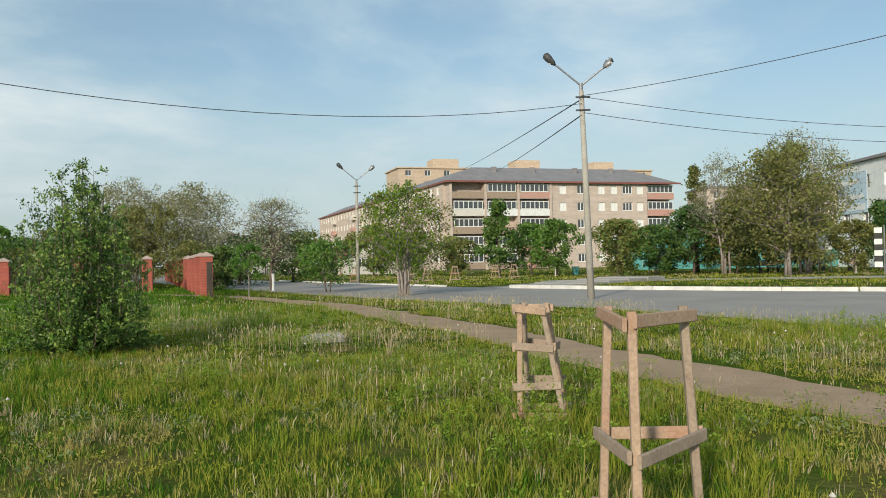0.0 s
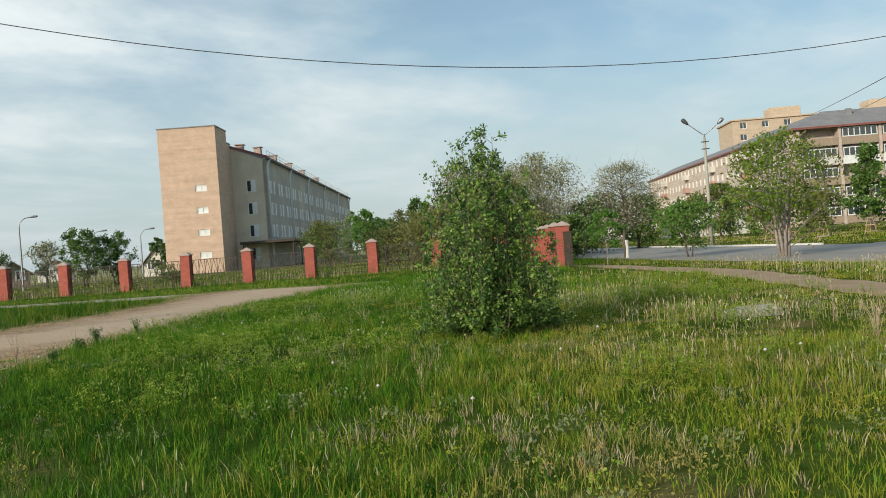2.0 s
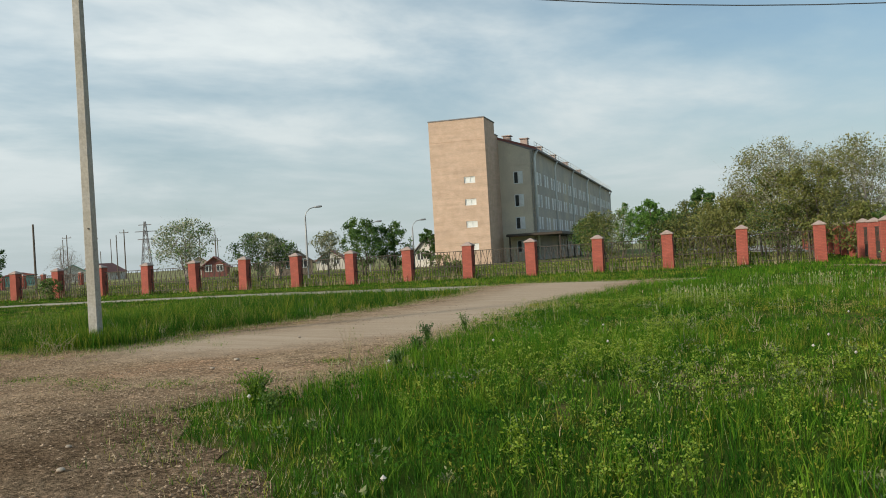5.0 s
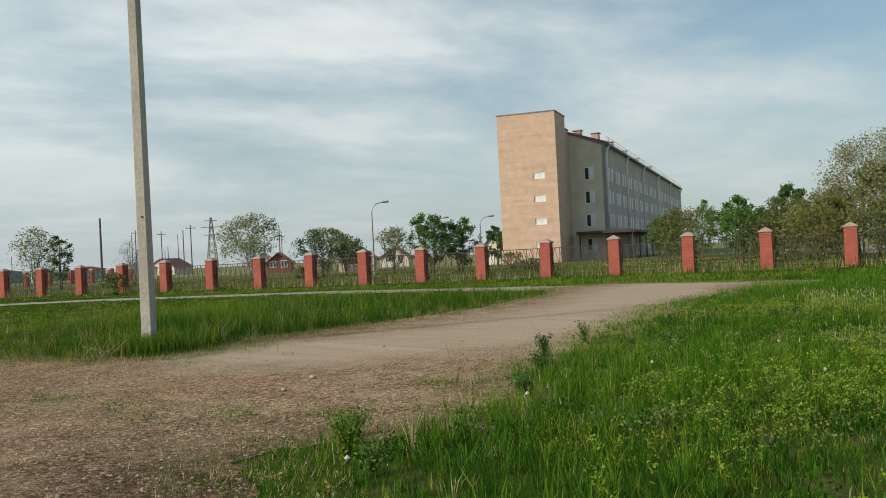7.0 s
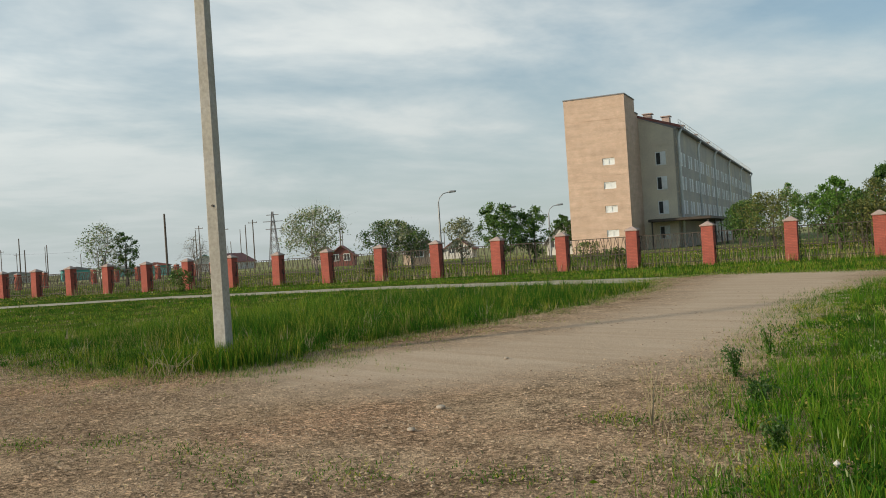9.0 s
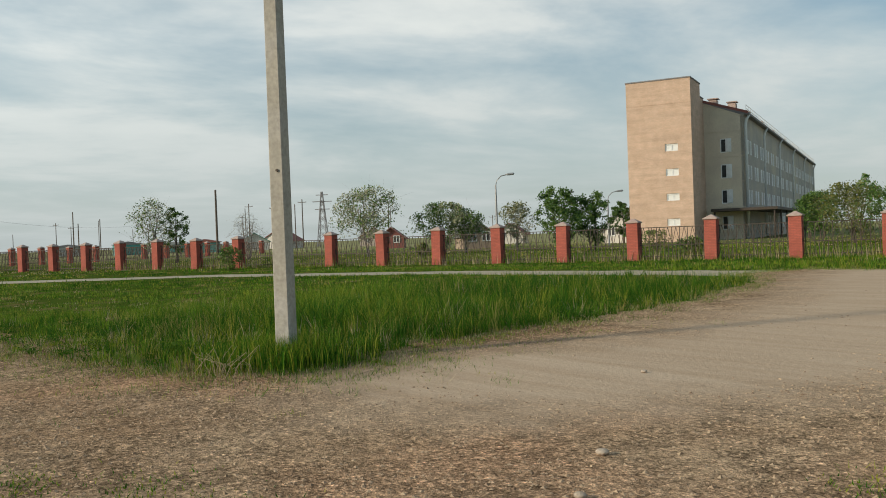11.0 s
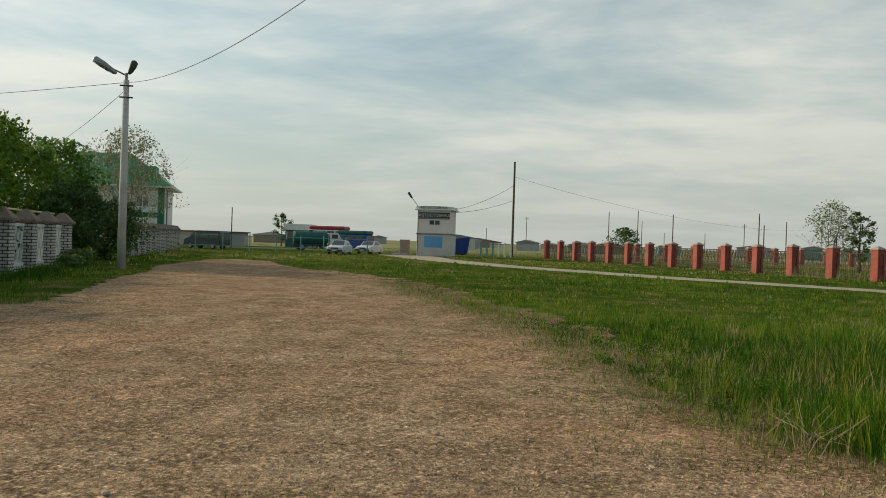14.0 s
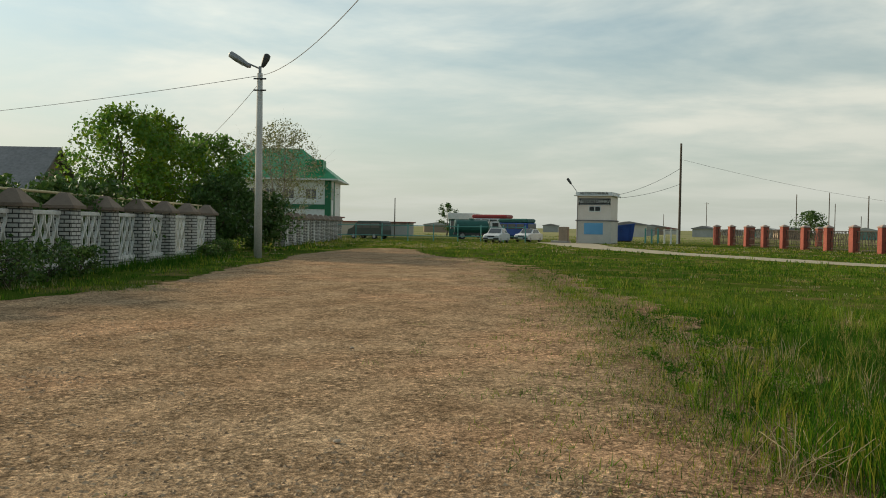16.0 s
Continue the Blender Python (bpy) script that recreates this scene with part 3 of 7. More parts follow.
def make_ground():
    rings, n = [0, 20, 45, 80, 120, 180, 280, 450, 800, 1500, 3000], 64
    g = Geo()
    v = [(-30 + r * math.cos(2 * math.pi * k / n), 30 + r * math.sin(2 * math.pi * k / n), 0.0) for r in rings[1:] for k in range(n)]
    f = [(i * n + k, (i + 1) * n + k, (i + 1) * n + (k + 1) % n, i * n + (k + 1) % n) for i in range(len(rings) - 2) for k in range(n)]
    f.append(tuple(range(n)))
    g.add(v, f)
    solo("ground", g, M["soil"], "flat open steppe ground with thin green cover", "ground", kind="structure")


make_ground()
sheet("dirt_road", DIRT_R, 0.012, M["dirt"], "wide bare dirt road of tan trodden gravelly earth", "road")
VERGE_WEST = [(-25.0, 19.5), (-24.5, 16.5), (-23.6, 14.6), (-23.6, 13.3), (-24.8, 12.7), (-27.2, 12.2), (-30.0, 11.6), (-33.1, 11.1), (-41.0, 8.8), (-50.6, 5.8), (-60.0, 0.8)]
VERGE_EAST = [(-20.8, 27.5), (-18.4, 21.3), (-17.0, 18.0), (-15.9, 15.3), (-14.9, 13.3), (-14.0, 11.8)]
sheet("verge", ragged(band(VERGE_WEST, [0.3, 0.35, 0.45, 0.5, 0.8, 1.15, 1.35, 1.3, 1.2, 1.1, 0.8]), 0.16, 0.75, 1.1), 0.0165, M["dirt"], "worn brown verge between the dirt road and grass", "verge")
sheet("verge", ragged(band(VERGE_EAST, [0.3, 0.35, 0.4, 0.5, 0.45, 0.35]), 0.16, 0.5, 1.1), 0.0165, M["dirt"], "worn brown verge between the dirt road and grass", "verge")
sheet("footpath", PATH_R, 0.010, M["trodden"], "narrow trodden earth footpath through the meadow", "path")
sheet("track", TRACK_R, 0.008, M["track"], "pale dusty track running along the brick fence", "road")
sheet("road", ROAD_R, 0.014, M["asphalt"], "grey asphalt street with a whitewashed kerb", "road")


# ---------------- plants ----------------
def leaf_mesh(name, centres, size, mat, rng, squash=0.6, lean=None):
    """Many small four-cornered leaves, folded along the middle, turned at random."""
    c = np.asarray(centres, float)
    n = len(c)
    d = rng.normal(size=(n, 3))
    if lean is not None:
        d += lean
    d /= np.linalg.norm(d, axis=1, keepdims=True) + 1e-9
    e = rng.normal(size=(n, 3))
    e -= d * (e * d).sum(1, keepdims=True)
    e /= np.linalg.norm(e, axis=1, keepdims=True) + 1e-9
    s = size * rng.uniform(0.6, 1.35, (n, 1))
    up = np.cross(d, e)
    v = np.stack([c - d * s * 0.5, c + e * s * squash * 0.5 + up * s * 0.12, c + d * s * 0.5, c - e * s * squash * 0.5 + up * s * 0.12], 1).reshape(-1, 3)
    return quads(name, v, mat)


def quads(name, v, mat, corners=4):
    """A mesh of separate faces with that many corners each."""
    n = len(v) // corners
    me = bpy.data.meshes.new(name)
    me.vertices.add(len(v))
    me.vertices.foreach_set("co", np.asarray(v, np.float32).ravel())
    me.loops.add(n * corners)
    me.loops.foreach_set("vertex_index", np.arange(n * corners, dtype=np.int32))
    me.polygons.add(n)
    me.polygons.foreach_set("loop_start", np.arange(0, n * corners, corners, dtype=np.int32))
    me.polygons.foreach_set("loop_total", np.full(n, corners, dtype=np.int32))
    for m in mat if isinstance(mat, (list, tuple)) else [mat]:
        me.materials.append(m)
    me.update(calc_edges=True)
    return me


def tree(name, x, y, height, spread, leaves, leaf_size, leaf_mat, bark, label, category="tree", seed=1, clear=0.18, stems=1, shape="oval",
         limbs=16, twigs=5, lime=0.0, group="", girth=None, second=None, scatter=1.0, dx=0.0):
    """A trunk with limbs and twigs, and leaves strung along the twigs. shape: oval, cone, column, round or vase."""
    rng = np.random.default_rng(seed)
    top = thing(name, x, y, 0, 0, label, category, group)
    g, tips = Geo(), []
    girth = girth or height * 0.022
    for st in range(stems):
        ang = rng.uniform(0, 6.28)
        off = 0.0 if stems == 1 else 0.10 * height * 0.3
        base = Vector((math.cos(ang) * off, math.sin(ang) * off, -0.1))
        out = Vector((math.cos(ang), math.sin(ang), 0)) * (0.0 if stems == 1 else spread * rng.uniform(0.15, 0.5))
        h = height * (rng.uniform(0.8, 0.97) if stems > 1 else 0.95)
        line = [base + out * (k / 6) ** 1.3 + Vector((rng.normal() * 0.03 * height * 0.3 + dx * (k / 6) ** 2, rng.normal() * 0.03 * height * 0.3, h * k / 6)) for k in range(7)]
        line[0] = base
        r0 = girth if stems == 1 else girth * 0.55
        g.tube(line, [r0 * (1.15 if k == 0 else 1 - 0.93 * k / 6) for k in range(7)], 7)
        for j in range(limbs):
            u = clear + (1 - clear) * ((j + rng.uniform(0, 0.9)) / limbs)
            i = min(5, int(u * 6))
            start = line[i].lerp(line[i + 1], u * 6 - i)
            w = (u - clear) / (1 - clear)
            reach = {"oval": math.sin(math.pi * (0.12 + 0.83 * w)) ** 0.7, "cone": (1 - w) ** 0.85 + 0.08, "column": 0.45 + 0.55 * math.sin(math.pi * w),
                     "round": math.sqrt(max(0.06, 1 - (2 * w - 0.85) ** 2)), "vase": 0.35 + 0.75 * math.sin(math.pi * min(1, 0.25 + 0.65 * w)), "bush": 1.0 if w < 0.35 else 0.12 + 0.88 * ((1 - w) / 0.65) ** 0.8}[shape]
            reach *= spread * rng.uniform(0.65, 1.12)
            a = j * 2.4 + rng.uniform(-0.5, 0.5)
            rise = {"oval": 0.55, "cone": 0.35, "column": 1.1, "round": 0.45, "vase": 0.9, "bush": 0.6}[shape] * reach * rng.uniform(0.5, 1.3)
            end = start + Vector((math.cos(a) * reach, math.sin(a) * reach, rise))
            flat = math.hypot(end.x - dx, end.y) / (1.2 * spread)
            end.z = min(end.z, height * (0.5 + 0.48 * math.sqrt(max(0.0, 1 - flat * flat))) * rng.uniform(0.92, 1.0))
            midp = start.lerp(end, 0.5) + Vector((0, 0, 0.08 * reach))
            lr = max(0.012, r0 * 0.38 * (1 - 0.7 * w))
            g.tube([start, midp, end], [lr, lr * 0.6, lr * 0.2], 5)
            for k in range(twigs):
                t = rng.uniform(0.25, 1.0)
                s = start.lerp(midp, t * 2) if t < 0.5 else midp.lerp(end, t * 2 - 1)
                tip = s + Vector(rng.normal(size=3)) * reach * 0.26 + Vector((0, 0, 0.1 * reach))
                g.tube([s, tip], [lr * 0.3, lr * 0.1], 3)
                tips.append((s, tip))
            tips.append((midp, end))
    part("trunk", g, bark, top, smooth=True)
    if lime:
        k = Geo()
        k.tube([(0, 0, 0.0), (0, 0, lime)], [girth * 1.2, girth * 1.08], 9)
        part("limewash_band", k, M["limewash"], top, "whitewashed lower trunk")
    t = np.array([[*a, *b] for a, b in tips])
    pick = rng.integers(0, len(t), leaves)
    u = rng.beta(1.6, 1.0, (leaves, 1))
    c = t[pick, :3] * (1 - u) + t[pick, 3:] * u + rng.normal(size=(leaves, 3)) * spread * 0.06 * scatter
    flat = np.hypot(c[:, 0], c[:, 1]) / (1.25 * spread)
    dome = height * (0.5 + 0.5 * np.sqrt(np.clip(1 - flat**2, 0, 1)))
    c[:, 2] = np.where(c[:, 2] > dome, dome - 0.12 * height * rng.random(leaves), c[:, 2])
    c[:, 2] = np.maximum(c[:, 2], 0.05)
    if shape == "bush":
        zh = c[:, 2] / height
        most = spread * 1.1 * np.where(zh < 0.35, 1.0, np.clip((1.03 - zh) / 0.68, 0.04, 1) ** 1.0) * (1 + 0.16 * np.sin(5 * np.arctan2(c[:, 1], c[:, 0]) + 9 * zh))
        r = np.hypot(c[:, 0], c[:, 1])
        ang = np.arctan2(c[:, 1], c[:, 0])
        most *= 1 + 0.20 * np.sin(4 * ang + 17 * zh) + 0.16 * np.sin(7 * ang - 31 * zh + 1) + 0.10 * np.sin(11 * ang + 53 * zh)
        cut = np.where((r > most) & ((rng.random(leaves) > 0.14) | (r > 1.25 * most)), most / (r + 1e-6) * np.sqrt(rng.uniform(0.1, 1.1, leaves)), 1.0)
        c[:, 0] *= cut
        c[:, 1] *= cut
    if second:
        cut = rng.random(leaves) < 0.5 + 0.35 * np.sin(c[:, 0] * 2.1 / spread + seed)
        part("crown", leaf_mesh("crown", c[cut], leaf_size, leaf_mat, rng), None, top)
        part("crown", leaf_mesh("crown", c[~cut], leaf_size, second, rng), None, top)
    else:
        part("crown", leaf_mesh("crown", c, leaf_size, leaf_mat, rng), None, top)
    return top


# ---------------- the brick fence ----------------
POST0, STEP = Vector((-28.575, 50.028)), Vector((-3.690, -1.411))   # post 0 and the way from post to post
BACK = Vector((-STEP.y, STEP.x)) * -1                                # into the fenced yard, away from the track
BACK = BACK if BACK.y > 0 else -BACK


def make_fence():
    rz = heading(*STEP)
    post = Geo().box(-0.30, 0.30, -0.30, 0.30, -0.05, 1.98, 0.012).mesh("post", M["red_brick"])
    cap = Geo()
    cap.box(-0.36, 0.36, -0.36, 0.36, 1.98, 2.05, 0.012)
    cap.loft([[(-0.33, -0.33, 2.05), (0.33, -0.33, 2.05), (0.33, 0.33, 2.05), (-0.33, 0.33, 2.05)], [(-0.04, -0.04, 2.22), (0.04, -0.04, 2.22), (0.04, 0.04, 2.22), (-0.04, 0.04, 2.22)]])
    cap = cap.mesh("cap", M["cap"])
    span = STEP.length - 0.6
    panel = Geo()
    for z in (0.22, 0.80, 1.70):
        panel.box(0, span, -0.02, 0.02, z - 0.02, z + 0.02)
    n = 16
    for i in range(n + 1):
        x = span * (i + 0.5) / (n + 1)
        panel.box(x - 0.016, x + 0.016, -0.012, 0.012, 0.1, 0.98 if i % 2 else 1.70)
    for i in range(8):
        a, b = span * i / 8, span * (i + 1) / 8
        panel.beam((a, 0, 0.80), ((a + b) / 2, 0, 1.70), 0.022, 0.022, 0.001)
        panel.beam(((a + b) / 2, 0, 1.70), (b, 0, 0.80), 0.022, 0.022, 0.001)
    panel = panel.mesh("panel", M["iron"])
    top_rail = Geo().box(0, span, -0.02, 0.02, 1.68, 1.72).mesh("panel", M["iron"])
    rail = Geo().box(0, span, -0.02, 0.02, -0.02, 0.02).mesh("rail", M["iron"])
    bars = [Geo().box(-0.016, 0.016, -0.012, 0.012, 0.1, z).mesh("bar", M["iron"]) for z in (1.70, 0.98)]
    slant = Geo().beam((0, 0, 0.80), (span / 16, 0, 1.70), 0.022, 0.022, 0.001).mesh("slanted_bar", M["iron"])

    def near_panel(fence, m):
        p = part("panel", top_rail, None, fence, m=m)
        for z in (0.22, 0.80):
            part("rail", rail, None, p, m=pose(0, 0, z))
        for i in range(n + 1):
            part("bar", bars[i % 2], None, p, m=pose(span * (i + 0.5) / (n + 1), 0, 0))
        for i in range(16):
            part("slanted_bar", slant, None, p, m=pose(span * (i + i % 2) / 16, 0.004, 0, 0, 0, 180 * (i % 2)))

    runs = [("front", POST0 - STEP * 2, STEP, 27), ("east", Vector((-14.15, 42.7)), Vector((-0.385, 0.923)) * STEP.length, 14), ("west", POST0 + STEP * 25 + BACK, BACK, 15)]
    for tag, start, step, count in runs:
        fence = thing("fence", start.x, start.y, 0, heading(*step), "long fence of red-painted brick posts with iron bar panels", "fence", "fences of the yard")
        if tag != "front":
            tagged(part("panel", panel, None, fence, m=pose(-step.length + 0.3, 0, 0)), kind="stuff")
        for k in range(count + 1):
            dz = 0.03 * math.sin(k * 1.7)
            p = part("post", post, None, fence, m=pose(k * step.length, 0, dz, 0.4 * math.sin(k * 2.3), 0.5 * math.cos(k * 3.1), 0))
            part("cap", cap, None, p, "grey-brown cement cap" if k == 0 else "")
            if k < count:
                if tag == "front" and 2 <= k < 10:
                    near_panel(fence, pose(k * step.length + 0.3, 0, 0))
                else:
                    tagged(part("panel", panel, None, fence, m=pose(k * step.length + 0.3, 0, 0)), kind="stuff")


make_fence()


# ---------------- windows ----------------
def window_meshes(w, h, bars=1, t=0.11, pane="glass"):
    f = Geo()
    step = (w - t) / (bars + 1)
    holes = [(-w / 2 + t + i * step, -w / 2 + (i + 1) * step, t, h - t) for i in range(bars + 1)]
    wall_with_holes(f, -w / 2, w / 2, 0, h, holes, -0.06, 0.04)
    p = Geo().box(-w / 2 + t / 2, w / 2 - t / 2, -0.01, 0.01, t / 2, h - t / 2)
    return f.mesh("window", M["white"]), p.mesh("pane", M[pane])


def put_window(meshes, parent, m):
    w = part("window", meshes[0], None, parent, m=m)
    part("pane", meshes[1], None, w)
    return w


def wall_with_holes(g, x0, x1, z0, z1, holes, y0, y1):
    """A wall along x from y0 to y1, in one piece, with rectangular openings (x0, x1, z0, z1) right through it."""
    xs = sorted({round(v, 4) for v in (x0, x1, *[h[0] for h in holes], *[h[1] for h in holes])})
    zs = sorted({round(v, 4) for v in (z0, z1, *[h[2] for h in holes], *[h[3] for h in holes])})
    nx, nz = len(xs), len(zs)
    full = np.ones((nx - 1, nz - 1), bool)
    for h in holes:
        for i in range(nx - 1):
            if h[0] < (xs[i] + xs[i + 1]) / 2 < h[1]:
                for k in range(nz - 1):
                    if h[2] < (zs[k] + zs[k + 1]) / 2 < h[3]:
                        full[i, k] = False
    at = lambda i, k, b: (i * nz + k) * 2 + b  # noqa: E731
    solid = lambda i, k: 0 <= i < nx - 1 and 0 <= k < nz - 1 and full[i, k]  # noqa: E731
    faces = []
    for i in range(nx - 1):
        for k in range(nz - 1):
            if not full[i, k]:
                continue
            faces.append((at(i, k, 0), at(i + 1, k, 0), at(i + 1, k + 1, 0), at(i, k + 1, 0)))
            faces.append((at(i, k, 1), at(i, k + 1, 1), at(i + 1, k + 1, 1), at(i + 1, k, 1)))
            if not solid(i - 1, k):
                faces.append((at(i, k, 0), at(i, k + 1, 0), at(i, k + 1, 1), at(i, k, 1)))
            if not solid(i + 1, k):
                faces.append((at(i + 1, k, 0), at(i + 1, k, 1), at(i + 1, k + 1, 1), at(i + 1, k + 1, 0)))
            if not solid(i, k - 1):
                faces.append((at(i, k, 0), at(i, k, 1), at(i + 1, k, 1), at(i + 1, k, 0)))
            if not solid(i, k + 1):
                faces.append((at(i, k + 1, 0), at(i + 1, k + 1, 0), at(i + 1, k + 1, 1), at(i, k + 1, 1)))
    g.add([(x, y, z) for x in xs for z in zs for y in (y0, y1)], faces)
    return g


# ---------------- the four-storey block with its stair tower ----------------
def make_hostel():
    # x runs along the tower's front, y back along the long facade; the origin is the tower's near corner
    rz = math.degrees(0.428)
    b = thing("hostel_building", -75.237, 94.447, 0, rz, "long four-storey plastered block with a tall tan brick stair tower", "building")
    # the wide windows' black panes stand in for dark rooms behind open sashes
    small, wide, tall = window_meshes(1.5, 0.85, 1, 0.14, "pale_pane"), window_meshes(1.3, 1.7, 1, 0.1, "black"), window_meshes(1.15, 1.75, 1, 0.16, "black")
    blinds = [Geo().box(a, b, -0.055, -0.02, 0.12, 1.63).mesh("blind", M["white"]) for a, b in ((-0.5, 0.1), (-0.1, 0.5), (-0.5, 0.3))]
    # one solid white leaf: white frame plus the glass's reflection as paint
    sash = Geo().box(0.06, 0.60, -0.16, -0.08, 0.1, 1.6, 0.01).mesh("sash", M["white"])
    g = Geo()
    holes = [(-3.1, -1.6, z, z + 0.85) for z in (1.9, 4.85, 7.75, 10.65)]
    wall_with_holes(g, -7.54, 0, 0, 19.0, holes, 0, 0.35)
    tower = part("tower_front", g, M["tan_brick"], b, "tan brick stair tower front with small windows")
    part("tower_body", Geo().box(-7.535, -0.005, 0.42, 5.9, 0, 18.995).box(-7.535, -0.005, 5.9, 7.78, 0, 17.4), M["tan_brick"], b, "tan brick stair tower")
    part("tower_coping", Geo().box(-7.62, 0.08, -0.08, 6.0, 19.0, 19.16, 0.03).box(-7.62, 0.08, 6.0, 7.86, 17.4, 17.55, 0.02), M["slate"], b)
    for h in holes:
        put_window(small, tower, pose(-2.35, 0.15, h[2]))
    # joints between the tower's brick courses
    for z in (9.4, 16.2):
        part("string_course", Geo().box(-7.56, 0.02, -0.03, 0.0, z, z + 0.10), M["tan_brick"], b)
    # end wall
    e = Geo()
    eh = [(1.9, 3.2, z, z + 1.7) for z in (1.2, 4.4, 7.5, 10.65)]
    wall_with_holes(e, 0.0, 4.7, 0, 15.0, eh, 7.78, 8.15)
    e.add([(0, 7.78, 15.0), (4.7, 7.78, 15.0), (0, 7.78, 16.9), (0, 8.15, 15.0), (4.7, 8.15, 15.0), (0, 8.15, 16.9)], [(0, 1, 2), (5, 4, 3), (0, 2, 5, 3), (1, 4, 5, 2), (0, 3, 4, 1)])
    end = part("end_wall", e, M["panel"], b)
    for h in eh:
        w = put_window(wide, end, pose(2.55, 7.83, h[2]))
        part("sash", sash, None, w, "white sash swung open")
    for z in (3.9, 7.0, 10.1, 13.2):
        part("ledge", Geo().box(0.0, 4.72, 7.73, 7.78, z, z + 0.12), M["panel"], b)
    # long facade
    cols = []
    y = 3.0
    while y < 106:
        cols += [y, y + 2.3]
        y += 7.1 if int(y) % 3 else 6.2
    f = Geo()
    fh = [(c - 0.575, c + 0.575, z, z + 1.75) for c in cols for z in (4.3, 7.4, 10.5)] + [(c - 0.575, c + 0.575, 1.2, 2.95) for c in cols[6:]]
    wall_with_holes(f, 0, 110.0, 0, 15.2, fh, 0.0, 0.37)
    fac = part("facade", f, M["shaded_panel"], b, "greyer panel facade with its shade in the colour", m=pose(4.7, 7.78, 0, 0, 0, 90))
    for h in fh:
        w = put_window(tall, fac, pose((h[0] + h[1]) / 2, 0.0, h[2]))
        part("blind", blinds[int(h[0] * 7 + h[2] * 3) % 3], None, w)
    body = Geo().box(-7.4, 4.3, 9.5, 117.0, 0, 14.6)
    part("core", body, M["panel"], b)
    roof = Geo()
    roof.loft([[(-8.0, y, 15.1), (5.3, y, 15.1), (5.3, y, 15.35), (-1.3, y, 17.4), (-8.0, y, 15.35)] for y in (8.17, 118.2)])
    part("roof", roof, M["slate"], b)
    verge = Geo()
    verge.beam((5.3, 7.55, 15.3), (-0.2, 7.55, 17.15), 0.1, 0.3)
    part("verge_board", verge, M["rust_roof"], b, "red metal verge along the gable")
    rail = Geo()
    for k in range(56):
        rail.box(4.98, 5.02, 8.0 + k * 2.0 - 0.02, 8.0 + k * 2.0 + 0.02, 15.3, 16.25)
    for z in (15.8, 16.23):
        rail.box(4.985, 5.015, 8.0, 118.0, z, z + 0.04)
    part("roof_railing", rail, M["offwhite"], b)
    pipe_g = Geo()
    pipe_g.tube([(0, 0, 0.3), (0, 0, 14.0), (0.15, 0, 14.6), (0.45, 0, 15.1)], 0.17, 8)
    pipe_m = pipe_g.mesh("drainpipe", M["white"], True)
    for y in (8.6, 26.5, 46.0, 68.0, 92.0, 117.3):
        part("drainpipe", pipe_m, None, b, m=pose(4.82, y, 0))
    vent = Geo().box(-0.5, 0.5, -0.6, 0.6, -0.3, 1.5, 0.02).box(-0.65, 0.65, -0.75, 0.75, 1.62, 1.74).box(-0.4, 0.4, -0.5, 0.5, 1.5, 1.62)
    vent = vent.mesh("roof_vent", [M["cap"]])
    for x, y in ((0.8, 10.5), (2.4, 15.0), (2.4, 27.0), (2.4, 41.0), (2.4, 56.0), (2.4, 75.0)):
        part("roof_vent", vent, None, b, m=pose(x, y, 15.95))
    canopy = Geo()
    canopy.box(1.0, 8.6, 5.0, 44.0, 3.4, 3.75, 0.04)
    part("canopy", canopy, M["iron"], b, "flat dark porch canopy")
    for x, y in ((1.4, 5.4), (8.2, 5.4), (8.2, 12.0), (8.2, 19.0), (8.2, 26.0), (8.2, 34.0), (8.2, 43.5)):
        part("canopy_post", Geo().tube([(x, y, 0), (x, y, 3.45)], 0.1, 8), M["iron"], b)


make_hostel()


